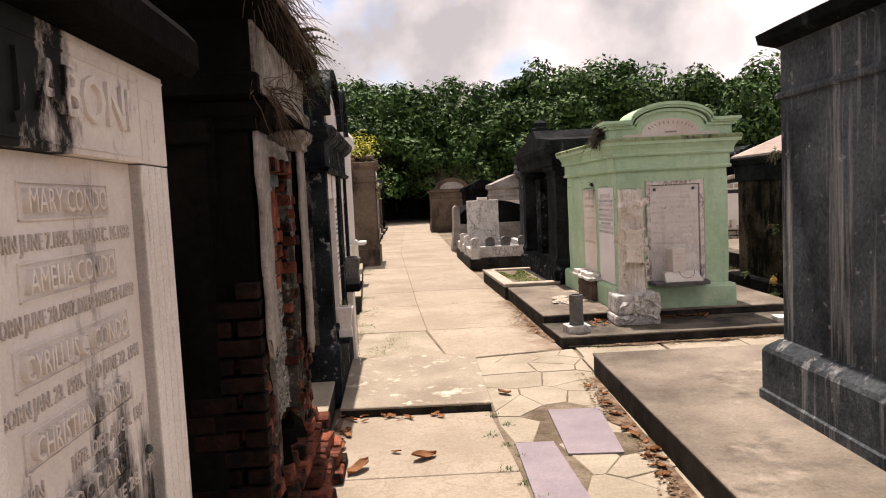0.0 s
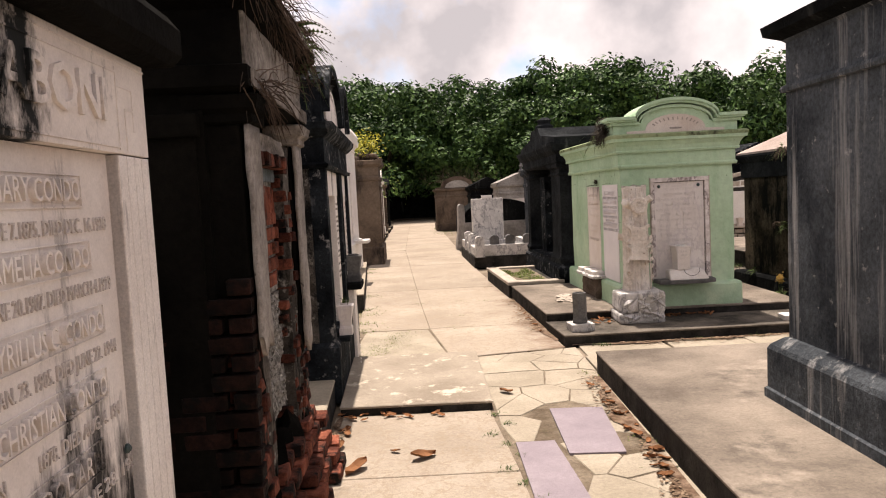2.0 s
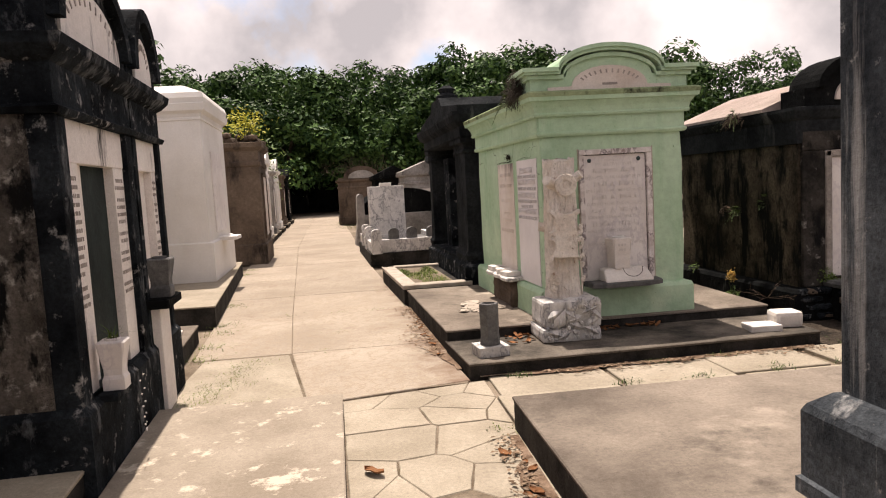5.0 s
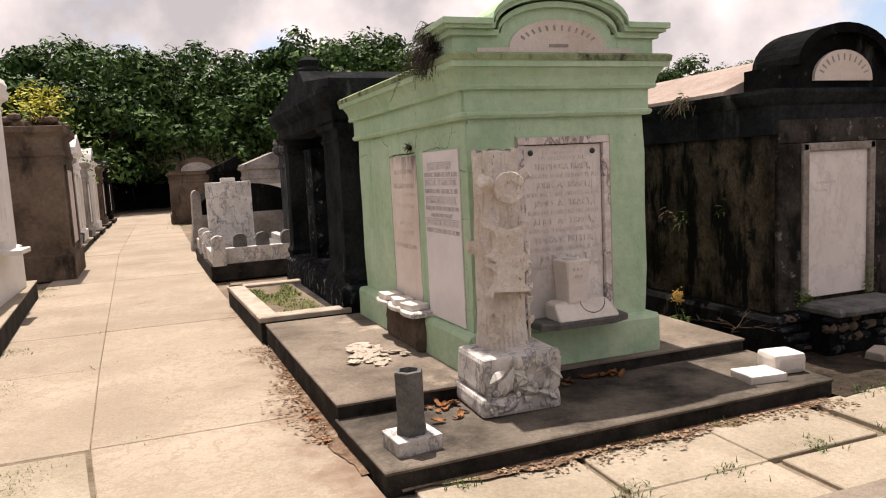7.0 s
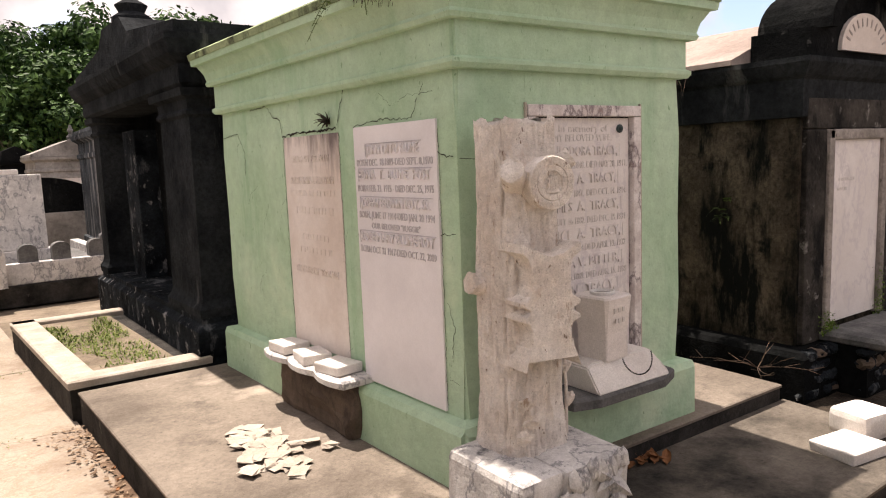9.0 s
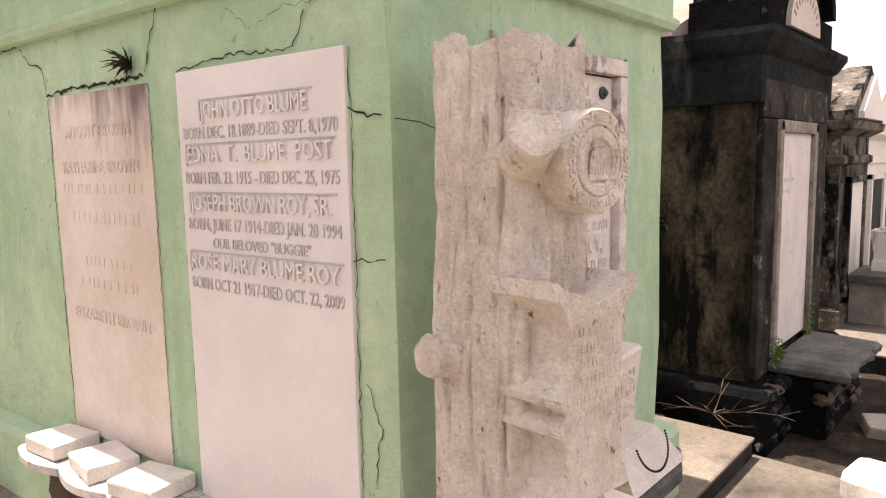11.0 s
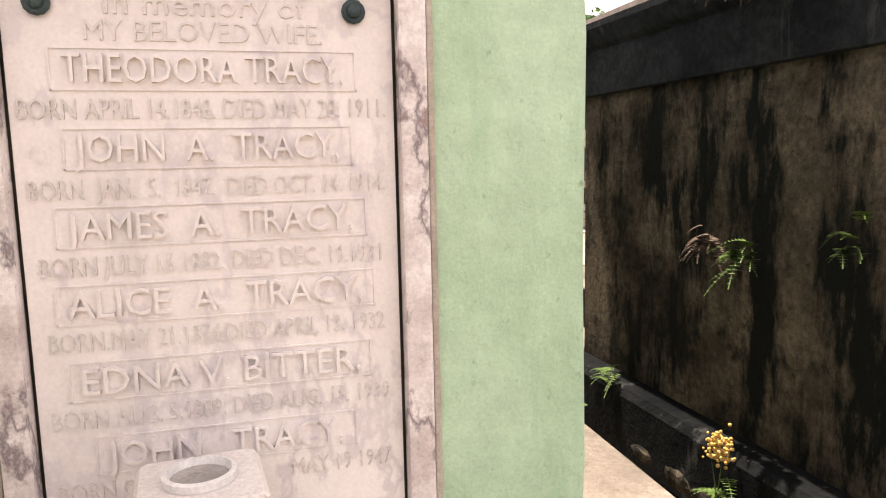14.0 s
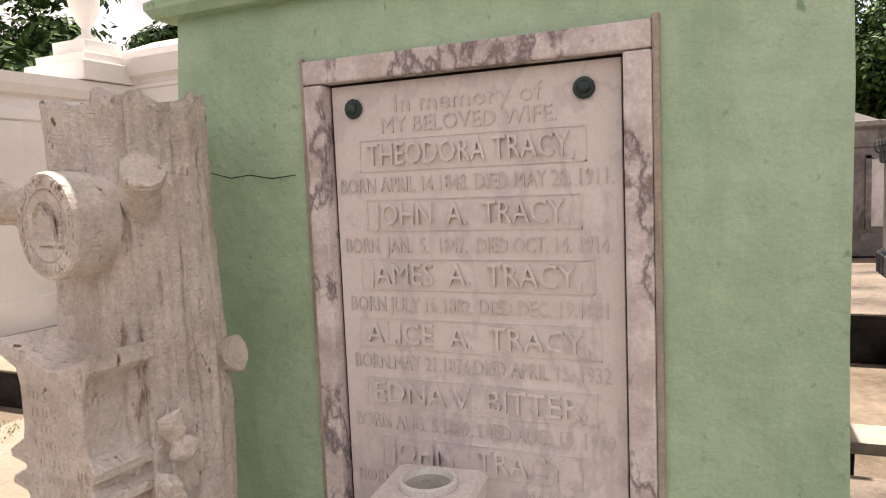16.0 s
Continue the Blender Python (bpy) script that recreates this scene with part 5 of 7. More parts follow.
TRACY = (("In memory of", 1.628, 0.30, 0.05, 0), ("MY BELOVED WIFE.", 1.587, 0.355, 0.044, 0), ("THEODORA TRACY,", 1.53, 0.42, 0.062, 1),
         ("BORN APRIL 14.1848. DIED MAY 28. 1911.", 1.47, 0.555, 0.044, 0), ("JOHN  A.  TRACY,", 1.41, 0.40, 0.062, 1),
         ("BORN  JAN.  5.  1847.  DIED OCT. 14. 1914.", 1.348, 0.545, 0.044, 0), ("JAMES  A.  TRACY,", 1.29, 0.44, 0.062, 1),
         ("BORN JULY 16 1882. DIED DEC. 19.1931", 1.228, 0.53, 0.044, 0), ("ALICE  A.  TRACY,", 1.168, 0.46, 0.062, 1),
         ("BORN.MAY 21.1874.DIED APRIL 13. 1932", 1.108, 0.53, 0.044, 0), ("EDNA V. BITTER,", 1.044, 0.44, 0.062, 1),
         ("BORN AUG. 5.1889. DIED AUG. 15. 1939", 0.982, 0.54, 0.044, 0), ("JOHN   TRACY,", 0.92, 0.38, 0.062, 1),
         ("BORN OCT     1875           MAY 19 1947", 0.86, 0.54, 0.044, 0))
for s, z, w, size, raised in TRACY:
    lettering("inscription", s, ftab, pose(2.707, GY + 0.0095, z), size, M_MARBLE if raised else M_LETTER_PALE, 0.007 if raised else 0.0025, w)
    if raised:
        bm = bmesh.new()
        h = 0.031
        for x0, x1, z0, z1 in ((-w / 2 - 0.02, w / 2 + 0.02, -h, -h + 0.0025), (-w / 2 - 0.02, w / 2 + 0.02, h, h + 0.0025),
                               (-w / 2 - 0.02, -w / 2 - 0.0175, -h, h), (w / 2 + 0.0175, w / 2 + 0.02, -h, h)):
            box(bm, x0, x1, -0.003, 0.001, z0, z1)
        tagged(part("name_border", bm, M_MARBLE, ftab, m=pose(2.707, GY + 0.0105, z)), kind="stuff")
for x in (2.47, 2.936):
    bm = bmesh.new()
    lathe(bm, [(0.019, 0), (0.02, 0.006), (0.016, 0.010), (0.012, 0.010), (0.010, 0.016), (0.004, 0.02)], 12)
    part("bolt", bm, M_METAL, ftab, "green-black bronze rosette bolt", m=pose(x, GY + 0.010, 1.626, 90))

# side tablets
def side(y, z, out=0.0):
    """A place on the wall that faces the path: y along it, z up, facing out."""
    return Matrix.Translation((GX - 0.055 * (y - GY) - out, y, z)) @ pose(0, 0, 0, 0, 0, -90 + LEAN)


bm = bmesh.new()
box(bm, -0.312, 0.312, 0.0, 0.03, -0.6, 0.588, 0.003)
btab = part("side_tablet", bm, M_MARBLE_COOL, green, "cool white marble side tablet with raised names", m=side(8.902, 1.09, 0.012))
for s, z, w, size, raised in (("JOHN OTTO BLUME", 1.57, 0.43, 0.06, 1), ("BORN DEC. 18.1889-DIED SEPT. 8,1970", 1.515, 0.62, 0.045, 0),
                              ("EDNA  T.  BLUME  POST", 1.46, 0.58, 0.06, 1), ("BORN FEB. 23. 1915 - DIED DEC. 25, 1975", 1.40, 0.62, 0.045, 0),
                              ("JOSEPH BROWN ROY, SR.", 1.335, 0.57, 0.06, 1), ("BORN, JUNE 17 1914-DIED JAN. 20 1994", 1.28, 0.62, 0.045, 0),
                              ("OUR BELOVED \"BUGGIE\"", 1.232, 0.40, 0.038, 0), ("ROSE MARY BLUME ROY", 1.18, 0.60, 0.06, 1),
                              ("BORN OCT 21 1917-DIED OCT. 22, 2009", 1.122, 0.62, 0.045, 0)):
    lettering("inscription", s, btab, pose(0.0, -0.001, z - 1.09), size, M_MARBLE_COOL if raised else M_LETTER_COOL, 0.007 if raised else 0.002, w * 0.93)
    if raised:
        bm = bmesh.new()
        w *= 0.93
        box(bm, -w / 2 - 0.012, w / 2 + 0.012, -0.003, 0.001, 0.027, 0.031)
        box(bm, -w / 2 - 0.012, -w / 2 - 0.007, -0.004, 0.001, -0.028, 0.026)
        tagged(part("name_border", bm, M_LETTER_COOL, btab, m=pose(0, 0, z - 1.09)), kind="stuff")
bm = bmesh.new()
box(bm, -0.298, 0.298, 0.0, 0.03, -0.545, 0.575, 0.003)
rtab = part("side_tablet", bm, M_MARBLE_RUST, green, "rust-stained marble side tablet, worn almost smooth", m=side(9.662, 1.09, 0.006))
for s, z, w in (("AUGUST BROWN", 1.545, 0.40), ("KATHARINE BROWN", 1.435, 0.46), ("ELIZABETH BROWN", 0.96, 0.46)):
    lettering("inscription", s, rtab, pose(0, -0.0005, z - 1.09), 0.055, M_MARBLE_RUST, 0.0025, w)
bars("writing", [(0, 0.28, 0.5, 0.03), (0, 0.19, 0.42, 0.035), (0, 0.05, 0.3, 0.03), (0, -0.02, 0.36, 0.03)], rtab, pose(0, -0.0005, 0), M_MARBLE_RUST)


def crack(pts, parent, width=0.004):
    """A jagged hairline of dirt on the wall that faces the path, through (y, z) places."""
    bm = bmesh.new()
    prev = None
    for (ya, za), (yb, zb) in zip(pts, pts[1:]):
        n = max(3, int(math.hypot(yb - ya, zb - za) / 0.016))
        for k in range(n):
            t = k / n
            y, z = ya + (yb - ya) * t + random.uniform(-0.0055, 0.0055), za + (zb - za) * t + random.uniform(-0.0055, 0.0055)
            x = GX - 0.055 * (y - GY) - 0.006
            w = width * 0.55 * random.uniform(0.3, 1.2)
            d = Vector((0, zb - za, -(yb - ya))).normalized() * w
            d = Vector((0, d.y, d.z))
            cur = (bm.verts.new((x, y + d.y, z + d.z)), bm.verts.new((x, y - d.y, z - d.z)))
            if prev:
                bm.faces.new((prev[0], prev[1], cur[1], cur[0]))
            prev = cur
    return part("crack", bm, M_CRACK, parent)


for line, wide in (([(9.97, 1.668), (9.80, 1.685), (9.60, 1.678), (9.36, 1.69)], 0.010), ([(9.37, 1.69), (9.33, 1.78), (9.29, 1.87), (9.28, 1.95)], 0.007),
                   ([(9.97, 1.67), (9.99, 1.76), (10.08, 1.79), (10.16, 1.85)], 0.005), ([(10.16, 1.85), (10.4, 1.84)], 0.004),
                   ([(9.22, 1.682), (9.0, 1.70), (8.76, 1.69), (8.70, 1.78)], 0.0035), ([(8.70, 1.78), (8.66, 1.84)], 0.004),
                   ([(8.62, 1.56), (8.53, 1.53), (8.478, 1.52)], 0.004), ([(8.60, 1.22), (8.53, 1.225), (8.478, 1.23)], 0.003),
                   ([(9.218, 1.67), (9.219, 1.2), (9.218, 0.5)], 0.003), ([(9.965, 1.66), (9.968, 1.2), (9.963, 0.55)], 0.005),
                   ([(9.358, 1.66), (9.357, 1.2), (9.36, 0.55)], 0.003), ([(8.584, 1.67), (8.583, 1.1), (8.585, 0.5)], 0.0025),
                   ([(8.56, 0.95), (8.52, 0.85), (8.55, 0.7)], 0.003), ([(10.85, 1.70), (10.6, 1.72), (10.5, 1.60), (10.52, 1.45)], 0.004)):
    crack(line, green, wide)
bm = bmesh.new()
pts = [(2.025, 1.52), (2.10, 1.515), (2.16, 1.50), (2.21, 1.505), (2.27, 1.495), (2.33, 1.50)]
for (xa, za), (xb, zb) in zip(pts, pts[1:]):
    bm.faces.new([bm.verts.new(p) for p in ((xa, GY - 0.006, za - 0.001), (xb, GY - 0.006, zb - 0.001), (xb, GY - 0.006, zb + 0.0012), (xa, GY - 0.006, za + 0.0012))])
part("crack", bm, M_CRACK, green)

for y0, z0, y1, z1 in ((9.95, 1.35, 10.05, 1.2), (8.6, 1.78, 8.9, 1.75), (8.9, 1.75, 9.0, 1.82), (10.35, 1.4, 10.5, 1.28), (10.3, 0.9, 10.42, 0.75), (9.32, 1.2, 9.37, 0.9),
                       (10.55, 1.7, 10.62, 1.5), (10.2, 1.3, 10.3, 1.05), (9.33, 0.62, 9.38, 0.5), (8.5, 0.62, 8.56, 0.6)):
    crack([(y0, z0), ((y0 + y1) / 2 + 0.03, (z0 + z1) / 2 + 0.02), (y1, z1)], green, 0.0015)

# shelf in front, with vase, marble book and beads
bm = bmesh.new()
loft(bm, [(2.38, 8.24), (2.50, 8.20), (2.90, 8.20), (3.04, 8.26), (3.06, 8.43), (2.36, 8.43)], [(0.488, -0.03), (0.495, 0), (0.53, 0), (0.54, -0.012)])
part("shelf", bm, M_GREYSTONE, green, "dark grey stone shelf")
book = thing("marble_book", pose(2.70, 8.31, 0.54), "sloping white marble open book tablet on the tomb shelf", "monument")
bm = bmesh.new()
prism(bm, [(-0.2, 0.0), (0.24, 0.0), (0.24, 0.02), (0.19, 0.115), (-0.17, 0.115), (-0.2, 0.10)], -0.10, 0.10)
for v in bm.verts:
    if v.co.y < 0 and v.co.z > 0.05:
        v.co.y += 0.07
bmesh.ops.bevel(bm, geom=bm.edges[:], offset=0.006, segments=2, affect="EDGES")
part("tablet", bm, M_WHITEBLOCK, book)
bm = bmesh.new()
for k in range(34):
    a = math.pi * k / 33
    p = (0.05 + 0.09 * math.cos(a), -0.07 - 0.03 * math.sin(a), 0.11 - 0.075 * math.sin(a))
    bmesh.ops.create_icosphere(bm, subdivisions=1, radius=0.004, matrix=Matrix.Translation(p))
ob = thing("bead_string", pose(2.70, 8.30, 0.55), "string of black beads draped over the marble book", "beads")
tagged(part("bead_strand", bm, M_CRACK, ob), kind="stuff")
tv = tapered_vase(pose(2.665, 8.345, 0.652, 0, 0, 6), "square white marble flower vase with a plastic liner on the shelf", M_MARBLE_RUSTRUN, 0.090, 0.272, waist=0.014)
bars("writing", [(0.0, 0.215, 0.09, 0.02), (0.0, 0.17, 0.07, 0.02)], tv, pose(0.0, -0.0925, 0), M_LETTER_PALE)

# bracket shelf on the side with loose marble blocks
bm = bmesh.new()
box(bm, -0.11, 0.1, -0.40, 0.38, -0.005, 0.27, 0.03, 0.02)
bmesh.ops.subdivide_edges(bm, edges=bm.edges[:], cuts=4, use_grid_fill=True)
for v in bm.verts:
    v.co += Vector((0.03 * noise.noise(v.co * 9) + 0.02 * noise.noise(v.co * 25), 0.05 * noise.noise(v.co * 7 + Vector((4, 0, 0))), 0))
pier = thing("shelf_pier", pose(1.94, 9.60, 0.205, 0, 0, LEAN), "broken dark brick pier against the green tomb", "pier")
part("rubble", bm, M_FARBROWN, pier)
bm = bmesh.new()
edge = [(-0.15 - 0.03 * abs(math.sin(math.pi * 3 * k / 24)), -0.44 + 0.88 * k / 24) for k in range(25)]
loft(bm, [(0.1, 0.44), (0.1, 0.42)] + [(x, y) for x, y in edge[::-1]] + [(0.1, -0.44)], [(0.268, -0.01), (0.275, 0), (0.30, 0), (0.31, -0.01)])
bmesh.ops.recalc_face_normals(bm, faces=bm.faces[:])
part("shelf", bm, M_TRUNK_BASE, pier, "scalloped grey marble shelf")
for y, x, rz in ((9.33, 1.88, 12), (9.60, 1.865, -7), (9.87, 1.85, 6)):
    ob = thing("marble_block", pose(x, y, 0.516, 0, 0, rz), "loose white marble block on the side shelf", "block", "marble blocks on the shelf")
    bm = bmesh.new()
    box(bm, -0.075, 0.075, -0.095, 0.095, 0, 0.05, 0.008, 0.004)
    part("block", bm, M_WHITEBLOCK, ob)
ob = thing("rubble_pile", pose(1.5, 9.35, 0.207), "broken pale plaster pieces and leaves lying on the slab", "rubble")
bm = bmesh.new()
for k in range(60):
    m = Matrix.LocRotScale((random.gauss(0, 0.085), random.gauss(0, 0.16), random.uniform(0.004, 0.022)),
                           Euler((random.uniform(-0.14, 0.14), random.uniform(-0.14, 0.14), random.uniform(0, 6))),
                           (random.uniform(0.04, 0.10), random.uniform(0.035, 0.08), random.uniform(0.005, 0.012)))
    for v in bmesh.ops.create_cube(bm, size=1, matrix=m)["verts"]:
        v.co += Vector((random.uniform(-0.02, 0.02), random.uniform(-0.02, 0.02), 0))
tagged(part("plaster_rubble", bm, M_PLASTERBIT, ob), kind="stuff")
ob = thing("rooted_tuft", pose(1.965, 9.45, 1.72), "black withered tuft rooted in the wall crack", "plant")
bm = bmesh.new()
for k in range(40):
    d = Vector((-random.uniform(0.2, 1), random.uniform(-1, 1), random.uniform(-0.8, 0.9))).normalized() * random.uniform(0.03, 0.085)
    tube(bm, [(0, 0, 0), d * 0.6 + Vector((0, 0, 0.008)), d], [0.004, 0.003, 0.001], 3)
tagged(part("twig_mat", bm, M_BARK, ob), kind="stuff")
roots(pose(1.91, 8.76, 2.29, 0, 0, -90), 240, 0.17, "dry brown weeds hanging from the green tomb's roof", 0.07, 11, M_BARK)
roots(pose(1.93, 8.70, 2.42, 0, 0, -90), 160, 0.15, "dry brown weeds behind the green parapet", 0.05, 14, M_BARK)
fern(pose(1.84, 8.9, 2.26, 0, 0, -90), 8, 0.24, "small fern on the green tomb's roof edge", 0.02, 0.3, 12)


# ---------- tree-trunk monument ----------
def trunk_monument():
    tm = thing("tree_trunk_monument", pose(2.10, 8.25, 0.11), "carved limestone tree-trunk gravestone on a rough marble base", "gravestone")
    # rough base of stacked stones
    bm = bmesh.new()
    for x0, x1, y0, y1, z0, z1 in ((-0.27, 0.23, -0.32, 0.14, 0, 0.12), (-0.26, -0.05, -0.30, 0.13, 0.115, 0.34), (-0.055, 0.24, -0.32, 0.13, 0.115, 0.35)):
        box(bm, x0, x1, y0, y1, z0, z1, 0.03, 0.012)
    part("base", bm, M_TRUNK_BASE, tm, "grey veined marble base carved as rocks")
    rg = random.Random(9)
    bm = bmesh.new()
    for k in range(16):
        x, z = rg.uniform(-0.16, 0.25), rg.uniform(0.04, 0.30)
        l, a = rg.uniform(0.12, 0.2), rg.uniform(0.3, 1.3) * rg.choice((-1, 1, 1))
        m = Matrix.Translation((x - 0.02, -0.32, z)) @ Matrix.Rotation(a, 4, "Y") @ Matrix.Rotation(rg.uniform(-0.3, 0.3), 4, "X")
        n = 7
        rim = [m @ Vector((0.032 * math.sin(math.pi * i / n) * s, -0.004, l * (i / n - 0.5))) for s in (1,) for i in range(n + 1)]
        mid = [m @ Vector((0, -0.028 * math.sin(math.pi * i / n) - 0.006, l * (i / n - 0.5))) for i in range(n + 1)]
        lft = [m @ Vector((-0.032 * math.sin(math.pi * i / n), -0.004, l * (i / n - 0.5))) for i in range(n + 1)]
        for a_, b_ in ((rim, mid), (mid, lft)):
            va, vb = [bm.verts.new(p) for p in a_], [bm.verts.new(p) for p in b_]
            for i in range(n):
                bm.faces.new((va[i], va[i + 1], vb[i + 1], vb[i]))
    for k in range(30):
        blob(bm, (rg.uniform(-0.26, 0.23), -0.32 + rg.uniform(-0.02, 0.02), rg.uniform(0.02, 0.2)), (0.018, 0.016, 0.022), k, 1, 0.2)
    for k in range(10):
        x = -0.02 + k * 0.027
        blob(bm, (x - 0.02, -0.33, 0.31 - 0.02 * math.sin(k * 1.3)), (0.024, 0.02, 0.045), k + 50, 1, 0.3)
    bmesh.ops.recalc_face_normals(bm, faces=bm.faces[:])
    part("carved_leaves", bm, M_TRUNK_BASE, tm, "carved hanging leaves and fruit")
    # trunk
    bm = bmesh.new()
    S, H = 170, 90
    gr = random.Random(21)
    grooves = [(2 * math.pi * (k + gr.uniform(-0.4, 0.4)) / 22, gr.uniform(0.004, 0.017), gr.uniform(0.025, 0.07)) for k in range(22)]
    rings = []
    for j in range(H + 1):
        t = j / H
        z = 0.335 + 1.195 * t
        r = 0.150 - 0.006 * t + 0.02 * (1 - t) ** 6 - 0.004 * math.sin(t * 9)
        ring = []
        for i in range(S):
            a = 2 * math.pi * i / S
            ca, sa = math.cos(a), math.sin(a)
            g = 0.004 * math.sin(a * 5 + 0.7 + noise.noise((ca, sa, t * 2)))
            for at, deep, wide in grooves:
                d = (a - at - 0.10 * noise.noise((at * 7, t * 4.5, 0)) + math.pi) % (2 * math.pi) - math.pi
                if abs(d) < 3 * wide:
                    g -= deep * max(0.15, 0.6 + 1.1 * noise.noise((at * 11, t * 5, 4))) * math.exp(-(d / wide) ** 2)
            g += 0.002 * math.sin(a * 37 + 3 * noise.noise((ca * 2, sa * 2, t * 5)))
            g -= 0.022 * max(0, noise.noise((ca * 14, sa * 14, t * 14)) - 0.25)
            g += 0.006 * noise.noise((ca * 2, sa * 2, t * 5)) + 0.003 * noise.noise((ca * 10, sa * 10, t * 34))
            sq = 1 - 0.05 * math.cos(4 * a)
            zz = z + (0.02 * noise.noise((math.cos(a) * 3, math.sin(a) * 3, 5)) + (0.012 if math.sin(a * 5) > 0 else -0.008) if j == H else 0)
            ring.append(bm.verts.new((0.012 + (r + g) * sq * math.cos(a) * 0.97, (r + g) * sq * math.sin(a) * 0.95, zz)))
        rings.append(ring)
    for r0, r1 in zip(rings, rings[1:]):
        for i in range(S):
            j = (i + 1) % S
            bm.faces.new((r0[i], r0[j], r1[j], r1[i]))
    bm.faces.new(rings[-1])
    part("trunk", bm, M_TRUNK, tm, "fluted bark in cream limestone", smooth=True)

    def stub(name, base, d, length, r):
        bm = bmesh.new()
        d = Vector(d).normalized()
        rr = tube(bm, [Vector(base) - d * 0.04, Vector(base) + d * length * 0.5, Vector(base) + d * length * 0.9, Vector(base) + d * length],
                  [r * 1.25, r * 0.95, r * 1.06, r * 0.99], 18)
        for ring in rr:
            for v in ring:
                v.co += 0.007 * Vector((noise.noise(v.co * 30), noise.noise(v.co * 30 + Vector((3, 0, 0))), noise.noise(v.co * 30 + Vector((0, 5, 0)))))
        part(name, bm, M_TRUNK, tm, "sawn-off carved branch stub")

    stub("branch_stub", (-0.092, -0.115, 1.335), (-0.66, -0.62, 0.34), 0.085, 0.041)
    stub("branch_stub", (0.115, -0.09, 1.36), (0.66, -0.50, 0.56), 0.075, 0.036)
    stub("branch_stub", (-0.12, 0.05, 0.955), (-1, 0.14, 0.12), 0.055, 0.040)
    stub("branch_stub", (0.105, 0.07, 1.03), (1, 0.06, 0.16), 0.065, 0.034)
    # round medal
    md = Matrix.Translation((0.016, -0.162, 1.315)) @ pose(0, 0, 0, 90, 0, -9) @ Matrix.Diagonal((0.93, 0.93, 1, 1))
    bm = bmesh.new()
    lathe(bm, [(0.096, -0.05), (0.100, 0.0), (0.100, 0.03), (0.096, 0.036), (0.070, 0.036), (0.067, 0.032), (0.064, 0.036), (0.046, 0.036), (0.042, 0.03),
               (0.03, 0.026), (0.001, 0.026)], 40)
    medal = part("medal", bm, M_TRUNK, tm, "round carved emblem disc with a ring of letters", m=md)
    for word, r, a0, a1, sz in (("WOODMEN OF THE WORLD", 0.083, 205, -35, 0.022), ("MEMORIAL", 0.083, -125, -55, 0.022), ("CLAMAT", 0.055, -40, 20, 0.014)):
        for k, ch in enumerate(word):
            if ch == " ":
                continue
            a = radians(a0 + (a1 - a0) * k / (len(word) - 1))
            rot = -90 + math.degrees(a)
            if word == "MEMORIAL":
                rot += 180
            lettering("inscription", ch, medal, pose(r * math.cos(a), r * math.sin(a), 0.0362) @ pose(0, 0, 0, 0, 0, rot) @ pose(0, 0, 0, -90), sz, M_TRUNK,
                      0.002, bold=0.0006)
    bm = bmesh.new()
    for k in range(5):
        tube(bm, [(-0.016 + 0.008 * k, -0.03, 0.028), (-0.016 + 0.008 * k, 0.02 + 0.004 * (k % 2), 0.034)], [0.006, 0.005], 6)
    box(bm, -0.03, 0.03, -0.036, -0.026, 0.024, 0.036, 0.002)
    part("stump_relief", bm, M_TRUNK, medal)
    # scroll panel
    bm = bmesh.new()
    half = [(0.10, 0.735), (0.128, 0.662), (0.118, 0.70), (0.092, 0.73), (0.090, 0.80), (0.100, 0.822), (0.128, 0.838), (0.124, 0.852), (0.098, 0.866), (0.098, 0.874),
            (0.126, 0.888), (0.127, 0.902), (0.098, 0.922), (0.090, 0.95), (0.090, 1.02), (0.102, 1.05), (0.134, 1.075), (0.132, 1.105), (0.10, 1.088), (0.05, 1.072)]
    line = [(-0.05, 0.762), (0.0, 0.772), (0.05, 0.762)] + half + [(0.0, 1.066)] + [(-x, z + 0.012) for x, z in half[::-1]]
    prism(bm, line, -0.195, -0.03)
    for v in bm.verts:
        if v.co.y < -0.1:
            v.co.y += 0.1 * v.co.x ** 2 - (0.010 if abs(v.co.x) > 0.12 else 0)
    bmesh.ops.bevel(bm, geom=[e for e in bm.edges if e.calc_length() < 0.12], offset=0.003, segments=1, affect="EDGES")
    sc = part("scroll", bm, M_TRUNK, tm, "unrolled carved scroll with worn writing", m=pose(0.008, -0.012, 0, 0, 0, -5) @ Matrix.Diagonal((0.94, 1, 1, 1)))
    bars("writing", [(0.0, 1.02 - 0.03 * k, 0.15 - 0.02 * (k % 3), 0.014) for k in range(8)], sc, pose(0.0, -0.1937, 0), M_TRUNK)
    # ivy carved on the flank
    rg = random.Random(3)
    bm = bmesh.new()
    tube(bm, [(0.150, -0.10, 0.36), (0.152, -0.10, 0.55), (0.148, -0.09, 0.7), (0.142, -0.085, 0.86), (0.135, -0.085, 0.98)], [0.008, 0.007, 0.006, 0.006, 0.004], 6)
    tube(bm, [(-0.10, -0.165, 0.36), (-0.11, -0.165, 0.46), (-0.10, -0.163, 0.54)], [0.008, 0.007, 0.004], 6)
    part("ivy_stem", bm, M_TRUNK, tm)
